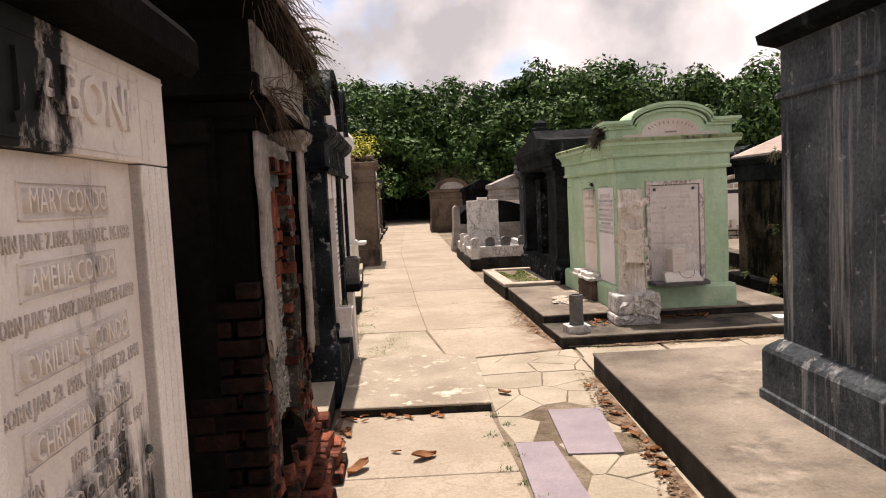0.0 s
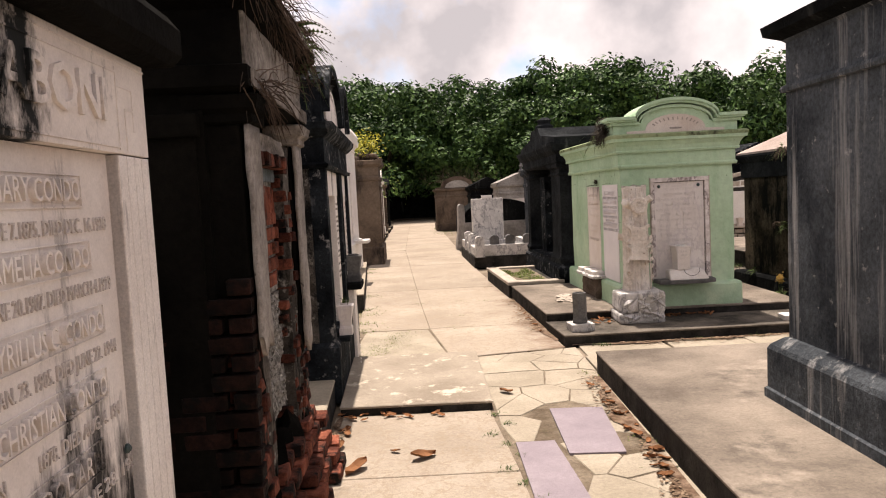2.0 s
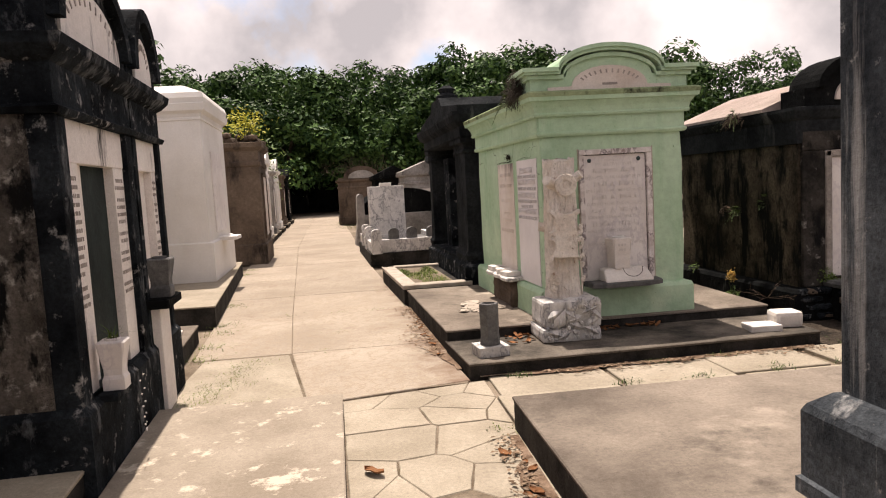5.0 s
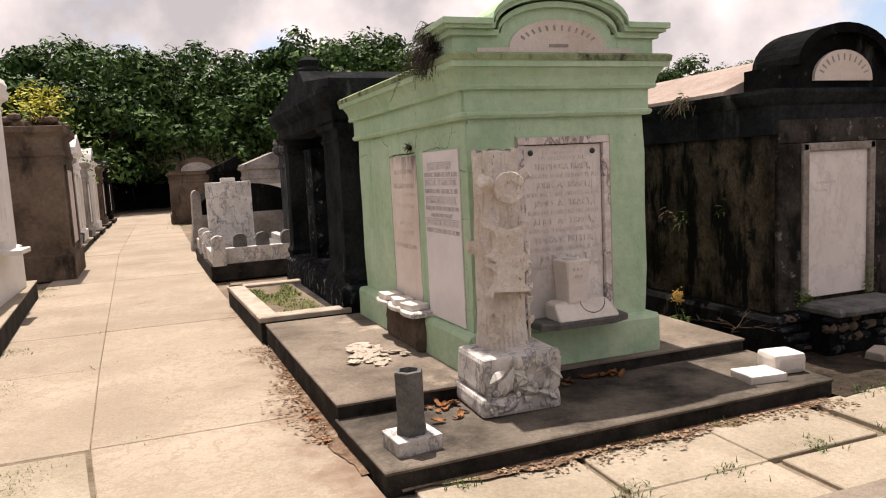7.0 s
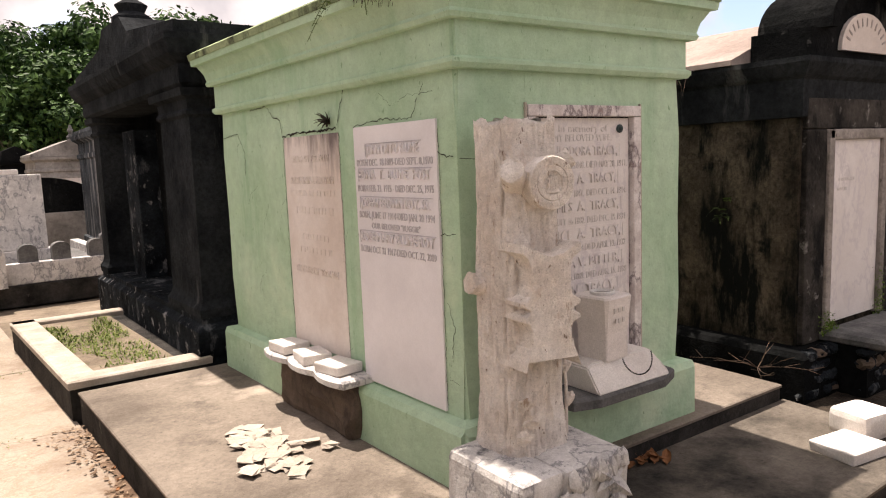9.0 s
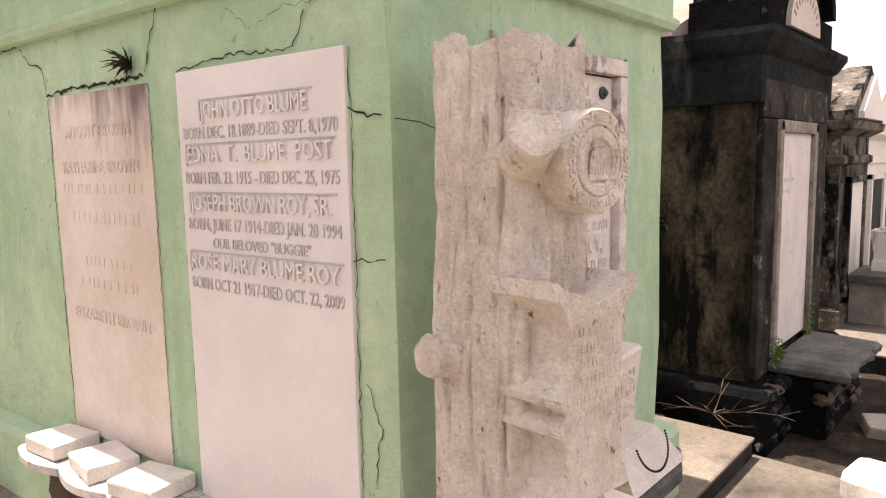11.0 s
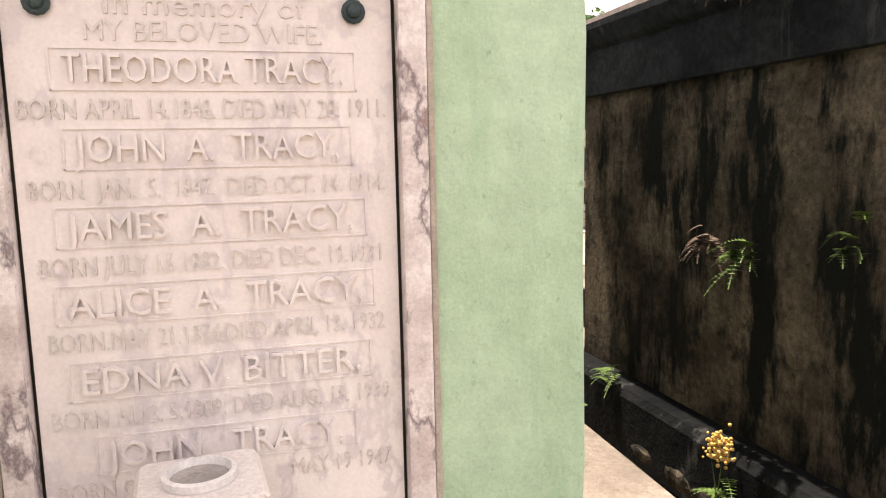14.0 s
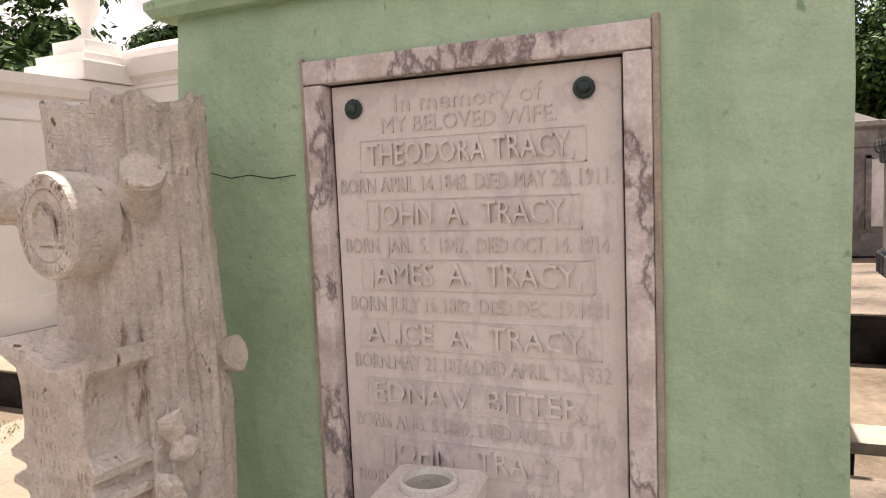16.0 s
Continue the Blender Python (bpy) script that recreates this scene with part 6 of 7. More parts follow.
    for k, (x, y, z) in enumerate([(0.158, -0.095, 0.95), (0.16, -0.08, 0.90), (0.155, -0.115, 0.84), (0.165, -0.085, 0.78), (0.155, -0.12, 0.70), (0.165, -0.09, 0.62),
                                   (-0.115, -0.172, 0.55), (-0.10, -0.18, 0.49), (-0.12, -0.17, 0.43), (0.16, -0.11, 0.5)]):
        bm = bmesh.new()
        blob(bm, (0, 0, 0), (0.026, 0.014, 0.03), k, 2, 0.7, 1.6)
        part("ivy_leaf", bm, M_TRUNK, tm, m=Matrix.Translation((x, y, z)) @ pose(0, 0, 0, 20, 30 * (k % 3), 45 if x > 0 else -20))


trunk_monument()


# ---------- small things on the plinth ----------
post = thing("stone_post", pose(1.34, 7.74, 0.11, 0, 0, 8), "small dark hexagonal stone vase post on a white marble foot", "vase")
bm = bmesh.new()
box(bm, -0.125, 0.125, -0.11, 0.11, 0, 0.085, 0.008, 0.003)
part("foot", bm, M_TRUNK_BASE, post, "veined white marble foot")
bm = bmesh.new()
lathe(bm, [(0.085, 0.085), (0.085, 0.11), (0.078, 0.16), (0.08, 0.405), (0.078, 0.415), (0.055, 0.418), (0.05, 0.39), (0.001, 0.385)], 6)
part("shaft", bm, M_GREYSTONE, post, "hollow-topped grey shaft")
ob = thing("marble_brick", pose(3.70, 7.80, 0.11, 0, 0, -8), "flat white marble piece lying on the plinth", "block")
bm = bmesh.new()
box(bm, -0.13, 0.13, -0.11, 0.11, 0, 0.05, 0.008, 0.004)
part("block", bm, M_WHITEBLOCK, ob)
ob = thing("marble_stump", pose(3.95, 7.86, 0.11, 0, 0, -8), "rounded white marble block on the plinth", "block")
bm = bmesh.new()
box(bm, -0.12, 0.12, -0.10, 0.10, 0, 0.135, 0.035, 0.004)
part("block", bm, M_WHITEBLOCK, ob)


# ---------- black tomb beyond the green one ----------
def black_tomb():
    tb = thing("black_tomb", pose(0, 0, 0), "black stained tomb with a white tablet, fan pediment and rubble base", "tomb")
    P = [(4.53, 8.52), (5.86, 8.52), (5.86, 10.75), (4.47, 10.75)]
    bm = bmesh.new()
    loft(bm, P, [(0.0, 0.14), (0.27, 0.13), (0.30, 0.10), (0.31, 0.0)])
    part("base", bm, M_BLACK, tb, "black rubble and mortar base")
    bm = bmesh.new()
    loft(bm, P, [(0.3, 0), (1.68, 0)])
    part("body", bm, M_BROWNSIDE, tb, "brown and black streaked walls")
    bm = bmesh.new()
    loft(bm, P, [(1.68, 0.0), (1.685, 0.03), (1.9, 0.035), (1.92, 0.06), (1.99, 0.10), (2.02, 0.10), (2.03, 0.0)])
    part("cornice", bm, M_BLACK_BAND, tb, "blue-black cornice band")
    bm = bmesh.new()
    prism(bm, [(4.60, 2.02), (5.90, 2.02), (5.90, 2.20)] + [(5.2 + 0.46 * math.cos(math.pi * i / 16), 2.20 + 0.27 * math.sin(math.pi * i / 16)) for i in range(17)]
          + [(4.60, 2.20)], 8.50, 8.88)
    part("parapet", bm, M_BLACK, tb, "black arched parapet")
    bm = bmesh.new()
    outer = [(5.2 + 0.50 * math.cos(math.pi * i / 16), 2.2 + 0.315 * math.sin(math.pi * i / 16)) for i in range(17)]
    inner = [(5.2 + 0.42 * math.cos(math.pi * i / 16), 2.2 + 0.24 * math.sin(math.pi * i / 16)) for i in range(17)]
    prism(bm, outer + inner[::-1], 8.44, 8.90)
    part("arch_moulding", bm, M_BLACK, tb)
    bm = bmesh.new()
    prism(bm, [(4.90, 2.08), (5.5, 2.08)] + [(5.2 + 0.30 * math.cos(math.pi * i / 14), 2.10 + 0.215 * math.sin(math.pi * i / 14)) for i in range(15)], 8.475, 8.55)
    fan = part("fan_panel", bm, M_MARBLE_TAN, tb, "semicircular marble panel with worn letters")
    bm = bmesh.new()
    for k in range(11):
        a = math.pi * (0.1 + 0.8 * k / 10)
        mt = Matrix.Translation((5.2 + 0.24 * math.cos(a), 8.474, 2.10 + 0.16 * math.sin(a))) @ Matrix.Rotation(math.pi / 2 - a, 4, "Y")
        bmesh.ops.create_cube(bm, size=1, matrix=mt @ Matrix.Diagonal((0.013, 0.003, 0.05, 1)))
    tagged(part("writing", bm, M_LETTER, fan), kind="stuff")
    bm = bmesh.new()
    prism(bm, [(4.40, 2.02), (5.97, 2.02), (5.97, 2.05), (5.2, 2.36), (4.40, 2.05)], 8.885, 10.85)
    part("roof", bm, M_ROOF, tb, "pale pinkish sloping roof")
    bm = bmesh.new()
    box(bm, 4.855, 5.485, 8.495, 8.53, 0.40, 1.545, 0.004)
    tab = part("tablet", bm, M_MARBLE, tb, "plain white marble tablet with a blackened foot")
    bars("writing", [(5.05, 1.30, 0.2, 0.02), (5.0, 1.24, 0.12, 0.02)], tab, pose(0, 8.494, 0), M_LETTER_PALE)
    bm = bmesh.new()
    for x0, x1, z0, z1 in ((4.79, 4.855, 0.38, 1.61), (5.485, 5.55, 0.38, 1.61), (4.79, 5.55, 1.545, 1.61)):
        box(bm, x0, x1, 8.47, 8.53, z0, z1, 0.012)
    part("tablet_frame", bm, M_PILASTER, tb, "grey moulded frame")
    for nm, x0, x1, z0, z1 in (("pilaster", 4.56, 4.79, 0.31, 1.61), ("pilaster", 5.55, 5.83, 0.31, 1.61), ("lintel", 4.56, 5.83, 1.613, 1.80)):
        bm = bmesh.new()
        box(bm, x0, x1, 8.487, 8.53, z0, z1, 0.01)
        part(nm, bm, M_PATCHY, tb, "patchy brown-grey and black stucco")
    bm = bmesh.new()
    edge = [(4.77 + 0.84 * k / 12, 8.11 + 0.05 * noise.noise((k * 0.6, 3, 1)) + 0.02 * (k % 2)) for k in range(13)]
    loft(bm, edge + [(5.63, 8.30), (5.60, 8.5), (4.76, 8.5)], [(0.305, -0.03), (0.32, 0.0), (0.35, 0.004), (0.372, -0.02)])
    for v in bm.verts:
        v.co.z += 0.012 * noise.noise(v.co * 6) - 0.05 * (v.co.x - 4.77) * (8.5 - v.co.y)
    part("bench", bm, M_GREYSTONE, tb, "weathered stone ledge")
    rg = random.Random(5)
    for k in range(56):
        x, z = rg.uniform(4.45, 5.6), rg.choice((0.05, 0.13, 0.21, 0.28))
        bm = bmesh.new()
        blob(bm, (0, 0, 0), (rg.uniform(0.05, 0.09), 0.05, rg.uniform(0.03, 0.045)), k, 2, 0.4, 2.5)
        part("rubble_stone", bm, M_BLACK2 if k % 3 else M_FARBROWN, tb, m=pose(x, 8.415 if x < 4.75 else 8.235, z))
    bm = bmesh.new()
    box(bm, 4.78, 5.58, 8.21, 8.5, 0, 0.31)
    part("bench_core", bm, M_BLACK, tb)
    for k in range(5):
        y = 8.9 + (k % 7) * 0.26 + rg.uniform(-0.05, 0.05)
        bm = bmesh.new()
        blob(bm, (0, 0, 0), (0.012, rg.uniform(0.07, 0.11), rg.uniform(0.03, 0.045)), k + 60, 2, 0.35, 2.5)
        part("rubble_stone", bm, M_BROWNSIDE, tb, m=pose(4.352 - 0.02 * (y - 8.5) / 2, y, 0.08 + 0.12 * (k // 7)))


black_tomb()
fern(pose(4.44, 8.95, 1.12, 0, 0, -90), 12, 0.09, "small green fern growing from the black wall", 0.013, 0.0, 21)
fern(pose(4.42, 9.40, 1.02, 0, 0, -90), 22, 0.12, "green ferns growing from the black wall", 0.014, 0.1, 22)
fern(pose(4.42, 9.62, 1.06, 0, 0, -90), 16, 0.10, "withered fern on the black wall", 0.013, 0.4, 23, M_DRYVINE)
fern(pose(4.38, 10.25, 0.33, 0, 0, -90), 10, 0.14, "small green weeds at the wall foot", 0.012, 0.0, 24)
fern(pose(4.32, 10.5, 0.12, 0, 0, -90), 9, 0.14, "small green weeds in the rubble base", 0.012, 0.0, 25)
fern(pose(4.34, 9.35, 0.16, 0, 0, -90), 9, 0.16, "small green weeds by the yellow flowers", 0.014, 0.1, 26)
roots(pose(4.38, 9.35, 2.0, 0, 0, -90), 70, 0.13, "dry weed tuft hanging from the black cornice", 0.05, 27)
fern(pose(4.36, 9.35, 2.04, 0, 0, -90), 12, 0.2, "grassy green tuft on the black cornice", 0.012, 0.2, 28)
for x, y, z, w, h in ((4.80, 8.45, 0.36, 0.045, 0.10), (5.50, 8.47, 0.36, 0.03, 0.26)):
    ob = thing("moss_patch", pose(x, y, z), "yellow-green moss clinging to the wall above the ledge", "moss")
    bm = bmesh.new()
    for _ in range(260):
        blades(bm, 1, 0.0, 0.018, 0.006, (random.gauss(0, w), random.uniform(-0.02, 0.02), abs(random.gauss(0, h * 0.6)) - 0.012), 1.0, seg=2)
    tagged(part("moss", bm, M_LEAF_NEAR, ob), kind="stuff")
ob = thing("flower_cluster", pose(4.33, 9.38, 0.33), "cluster of dried yellow flowers against the wall", "flowers")
bm = bmesh.new()
for k in range(170):
    p = Vector((random.gauss(0, 0.018), random.gauss(0, 0.022), random.gauss(0, 0.032)))
    bmesh.ops.create_icosphere(bm, subdivisions=1, radius=random.uniform(0.005, 0.0085), matrix=Matrix.Translation(p))
tagged(part("blossom_head", bm, M_FLOWER, ob), kind="stuff")
bm = bmesh.new()
blades(bm, 8, 0.01, 0.2, 0.003, (0, 0, -0.24), 0.2)
part("stalk", bm, M_FERN, ob)
ob = thing("bare_twig", pose(4.24, 8.58, 0.22), "dead branching twig lying by the black tomb", "twig")
bm = bmesh.new()
for k in range(9):
    d = Vector((random.uniform(-0.5, 0.5), random.uniform(-0.9, 0.5), random.uniform(0.0, 0.35))).normalized()
    l, prev, p = random.uniform(0.2, 0.42), Vector((0, 0, 0)), Vector((0, 0, 0))
    for step in range(5):
        d = (d + Vector((random.uniform(-0.35, 0.35), random.uniform(-0.35, 0.35), random.uniform(-0.25, 0.15)))).normalized()
        p = prev + d * l / 5
        tube(bm, [prev, p], [0.0034 - 0.0005 * step, 0.003 - 0.0005 * step], 4)
        if step in (1, 3):
            q = p + (d + Vector((random.uniform(-1, 1), random.uniform(-1, 1), random.uniform(0, 0.7)))).normalized() * 0.09
            tube(bm, [p, q], [0.002, 0.001], 3)
        prev = p
tagged(part("twig_mat", bm, M_DRYVINE, ob), kind="stuff")

RIGHT = "tombs along the side path"
t1 = plain_tomb(pose(6.80, 8.60, 0, 0, 0, 0), 1.05, 2.0, 1.68, M_GREYBROWN, "pale peeling tomb with black patches and a white tablet", "gable", M_WHITE, RIGHT)
t2 = plain_tomb(pose(8.0, 8.66, 0, 0, 0, 0), 1.15, 2.0, 1.66, M_WHITE, "whitewashed gabled tomb with a tall tablet", "gable", M_DARKVOID, RIGHT)
t3 = plain_tomb(pose(9.6, 8.8, 0, 0, 0, 0), 1.4, 2.0, 1.9, M_WHITE, "whitewashed tomb further along the side path", "flat", M_GREYSTONE, RIGHT)
bm = bmesh.new()
prism(bm, [(0.12, 1.69), (0.93, 1.69), (0.93, 1.74), (0.525, 2.02), (0.12, 1.74)], -0.12, 0.3)
part("tablet_head", bm, M_WHITE, t1, "white gabled head over the tablet")
slab("tomb_slab", [(6.15, 8.12), (7.8, 8.12), (7.8, 8.56), (6.15, 8.56)], -0.05, 0.14, "dark low slab in front of a tomb", M_SLAB_DARK)
slab("tomb_slab", [(7.86, 8.05), (11.2, 8.05), (11.2, 8.62), (7.86, 8.62)], -0.05, 0.16, "dark low slab in front of the white tombs", M_SLAB_DARK)
ob = thing("stone_shelf", pose(7.3, 8.38, 0), "grey stone flower shelf on two piers", "shelf")
bm = bmesh.new()
box(bm, -0.3, 0.3, -0.14, 0.17, 0.46, 0.52, 0.008)
part("top", bm, M_GREYSTONE, ob)
bm = bmesh.new()
box(bm, -0.25, 0.25, -0.08, 0.17, 0.13, 0.46, 0.01)
part("pier", bm, M_FARGREY, ob)
tapered_vase(pose(7.36, 8.36, 0.52), "stained marble vase on the stone shelf", M_MARBLE_BLACKENED, 0.1, 0.32, False)
ob = thing("rubble_piece", pose(5.05, 8.02, 0.0, 0, 0, 20), "pale broken masonry piece lying on the dirt", "rubble")
bm = bmesh.new()
box(bm, -0.09, 0.09, -0.07, 0.07, -0.02, 0.07, 0.012, 0.015)
part("piece", bm, M_PLASTERBIT, ob)

# ---------- alley behind the green tomb ----------
slab("alley_slab", [(4.34, 10.95), (6.6, 10.95), (6.6, 13.28), (4.22, 13.28)], -0.05, 0.2, "worn grey concrete slab behind the black tomb", M_SLAB_DARK)
slab("alley_slab", [(4.96, 11.05), (6.6, 11.05), (6.6, 12.5), (4.85, 12.5)], 0.195, 0.48, "dark raised coping block with a mossy rubble side", M_SLAB_DARK)
slab("alley_slab", [(3.4, 13.3), (6.9, 13.3), (6.9, 16.2), (3.4, 16.2)], -0.05, 0.36, "grey concrete terrace with a black edge behind the tombs", M_SLAB)
for k, y in enumerate((16.5, 17.3)):
    slab("alley_kerb", [(5.9, y), (10.5, y), (10.5, y + 0.14), (5.9, y + 0.14)], -0.05, 0.16 + 0.04 * k, "pale stone kerb of a grave plot", M_PLASTERBIT, M_PLASTERBIT)
bench = thing("stone_bench", pose(3.80, 10.80, -0.03), "low weathered grey stone bench on a squat pier", "bench")
bm = bmesh.new()
box(bm, -0.4, 0.27, -0.13, 0.13, 0.24, 0.30, 0.01, 0.004)
part("seat", bm, M_PLASTERBIT, bench, "pale worn stone seat")
for x in (-0.25, 0.12):
    bm = bmesh.new()
    box(bm, x - 0.06, x + 0.08, -0.09, 0.09, 0.0, 0.24, 0.01, 0.006)
    part("pier", bm, M_SLAB_EDGE, bench, "blackened brick pier")


def pilastered_tomb():
    """A narrow tomb with a low gable, a mottled closure wall and a pilaster at each end."""
    tb = thing("pilastered_tomb", pose(4.47, 14.1, 0.35), "dark grey gabled tomb with a mottled plaster front", "tomb")
    W = 1.1
    bm = bmesh.new()
    loft(bm, rect(0, W, 0, 1.7), [(0, 0.035), (0.21, 0.035), (0.25, 0.0)])
    part("plinth", bm, M_DARKTOMB, tb)
    bm = bmesh.new()
    box(bm, 0.02, W - 0.02, 0.06, 1.7, 0.24, 1.14)
    part("body", bm, M_FARGREY, tb, "mottled grey plaster wall")
    for x0 in (0.0, W - 0.19):
        bm = bmesh.new()
        loft(bm, rect(x0, x0 + 0.19, 0.0, 0.2), [(0.25, 0.012), (0.28, 0.0), (1.04, 0.0), (1.06, 0.015), (1.12, 0.02), (1.14, 0.0)])
        part("pilaster", bm, M_FARGREY, tb)
    bm = bmesh.new()
    loft(bm, rect(0, W, 0, 1.7), [(1.14, 0.0), (1.16, 0.02), (1.24, 0.02), (1.26, 0.05), (1.31, 0.07), (1.32, 0.0)])
    part("entablature", bm, M_DARKTOMB, tb)
    bm = bmesh.new()
    prism(bm, [(-0.07, 1.32), (W + 0.07, 1.32), (W + 0.07, 1.37), (W / 2, 1.54), (-0.07, 1.37)], -0.07, 1.7)
    part("gable", bm, M_DARKTOMB, tb)


def stone_block_tomb():
    """An arched tomb faced with rough pale blocks in dark joints, with a white closure."""
    tb = thing("stone_block_tomb", pose(6.95, 18.2, 0), "arched tomb of rough pale stone blocks with a white tablet", "tomb")
    W, H = 1.5, 1.5
    bm = bmesh.new()
    prism(bm, [(0, 0), (W, 0), (W, H)] + arch_line(0.12, W - 0.12, H, 0.34) + [(0, H)], 0.0, 1.7)
    body = part("body", bm, M_SLAB_EDGE, tb, "dark mortar core")
    rg = random.Random(17)
    z, r = 0.02, 0
    while z < H + 0.02:
        x = 0.0 if r % 2 else -0.1
        while x < W:
            w = rg.uniform(0.15, 0.24)
            a, b = max(0.0, x), min(W, x + w)
            inside = 0.36 < (a + b) / 2 < W - 0.36 and 0.5 < z < 1.42
            if b - a > 0.06 and not inside:
                bm = bmesh.new()
                box(bm, a + 0.012, b - 0.012, -0.03, 0.05, z + 0.01, z + 0.125, 0.014, 0.008)
                part("stone", bm, M_PLASTERBIT, body)
            x += w
        z += 0.135
        r += 1
    for k in range(11):
        a = math.pi * (k + 0.5) / 11
        bm = bmesh.new()
        box(bm, -0.075, 0.075, -0.035, 0.05, -0.05, 0.05, 0.014, 0.006)
        part("stone", bm, M_PLASTERBIT, body, m=Matrix.Translation((W / 2 + (W / 2 - 0.17) * math.cos(a), 0, H + 0.02 + 0.29 * math.sin(a)))
             @ Matrix.Rotation(math.pi / 2 - a, 4, "Y"))
    bm = bmesh.new()
    prism(bm, [(0.38, H - 0.02), (W - 0.38, H - 0.02)] + arch_line(0.38, W - 0.38, H, 0.16), -0.02, 0.06)
    part("tympanum", bm, M_WHITE, tb)
    bm = bmesh.new()
    box(bm, 0.40, W - 0.40, -0.015, 0.06, 0.52, 1.38, 0.008)
    part("tablet", bm, M_WHITE, tb, "plain white closure")
    bm = bmesh.new()
    box(bm, 0.34, W - 0.34, -0.16, 0.04, 0.45, 0.5, 0.01)
    part("shelf", bm, M_PLASTERBIT, tb)
    tapered_vase(pose(7.55, 18.12, 0.5), "small tan vase on the stone tomb's shelf", M_MARBLE_TAN, 0.07, 0.2, False)


pilastered_tomb()
stone_block_tomb()
plain_tomb(pose(7.4, 18.5, 0, 0, 0, 0), 1.6, 2.0, 2.2, M_BLACK2, "dark grey gabled tomb beyond the alley", "gable", M_FARGREY)
plain_tomb(pose(2.4, 19.0, 0, 0, 0, 0), 1.7, 2.0, 2.2, M_DARKTOMB, "dark grey gabled tomb behind the grave plots", "gable", M_FARGREY)

# ---------- planter, columned tomb and coping grave along the path ----------
pl = thing("grave_planter", pose(0, 0, 0), "low grave bed with a pale stone rim and patchy grass", "grave")
outer = [(0.89, 11.05), (1.75, 11.05), (1.62, 13.4), (0.72, 13.4)]
bm = bmesh.new()
loft(bm, outer, [(-0.05, 0.0), (0.2, 0.0)])
part("wall", bm, M_SLAB_EDGE, pl, "blackened brick side")
for a, b, w in ((0, 1, 0.16), (2, 3, 0.12), (3, 0, 0.17)):
    p, q = Vector(outer[a]), Vector(outer[b])
    n = Vector((-(q - p).y, (q - p).x)).normalized()
    bm = bmesh.new()
    ext = (q - p).normalized() * 0.0
    loft(bm, [p - ext, q + ext, q + ext + n * w, p - ext + n * w], [(0.2 if a else 0.202, 0.01), (0.24 if a else 0.244, 0.012), (0.25 if a else 0.254, 0.0)])
    part("rim", bm, M_PLASTERBIT, pl, "pale cream stone rim")
bm = bmesh.new()
loft(bm, offset_poly(outer, -0.15), [(0.19, 0), (0.215, 0)])
part("earth", bm, M_SOIL, pl)
bm = bmesh.new()
for _ in range(2600):
    u, v = random.random(), random.random() ** 0.7
    x, y = 0.98 + u * 0.55 - v * 0.1, 11.25 + v * 1.95
    if noise.noise((x * 3, y * 2, 1)) > -0.15:
        blades(bm, 1, 0.01, 0.055, 0.006, (x, y, 0.21), 1.2, seg=2)
tagged(part("grass", bm, M_GRASS, pl, "sparse sunlit grass"), kind="stuff")


def columned_tomb():
    tb = thing("columned_tomb", pose(1.62, 14.3, 0, 0, 0, -88), "black weathered tomb with corner columns and a heavy pediment", "tomb")
    W, D = 3.2, 1.7
    bm = bmesh.new()
    loft(bm, rect(0, W, 0, D), [(0, 0.05), (0.42, 0.05), (0.46, 0.0), (0.5, 0.0)])
    part("plinth", bm, M_BLACK2, tb, "flaking black plinth")
    bm = bmesh.new()
    box(bm, 0.1, W - 0.1, 0.4, D, 0.45, 2.1)
    part("body", bm, M_BLACK, tb)
    for x0, x1 in ((0.02, 0.3), (W - 0.72, W - 0.02)):
        bm = bmesh.new()
        q = rect(x0, x1, 0.02, 0.7)
        loft(bm, q, [(0.5, 0.03), (0.56, 0.035), (0.6, 0.01), (0.64, 0.0), (1.86, -0.012), (1.88, 0.01), (1.9, 0.01), (1.92, -0.005), (1.98, 0.0), (2.0, 0.045), (2.05, 0.05)])
        part("pillar", bm, M_BLACK_BAND, tb, "dark square pillar with a moulded capital")
    bm = bmesh.new()
    box(bm, 0.5, 0.95, 0.2, 0.42, 0.5, 1.9, 0.01)
    part("closure", bm, M_BLACK2, tb)
    bm = bmesh.new()
    loft(bm, rect(0, W, 0.0, D), [(2.05, 0.0), (2.08, 0.03), (2.2, 0.03), (2.22, 0.06), (2.26, 0.1), (2.34, 0.13), (2.38, 0.13), (2.39, 0.0)])
    part("entablature", bm, M_BLACK_BAND, tb)
    bm = bmesh.new()
    prism(bm, [(-0.1, 2.38), (W + 0.1, 2.38), (W + 0.1, 2.46), (W * 0.66, 2.58), (W * 0.6, 2.72), (W * 0.4, 2.72), (W * 0.34, 2.58), (-0.1, 2.46)], -0.06, D)
    part("pediment", bm, M_BLACK_BAND, tb)
    bm = bmesh.new()
    lathe(bm, [(0.16, 2.72), (0.16, 2.78), (0.10, 2.82), (0.13, 2.88), (0.05, 2.93)], 14, (W / 2, 0.12))
    part("finial", bm, M_BLACK_BAND, tb)


columned_tomb()


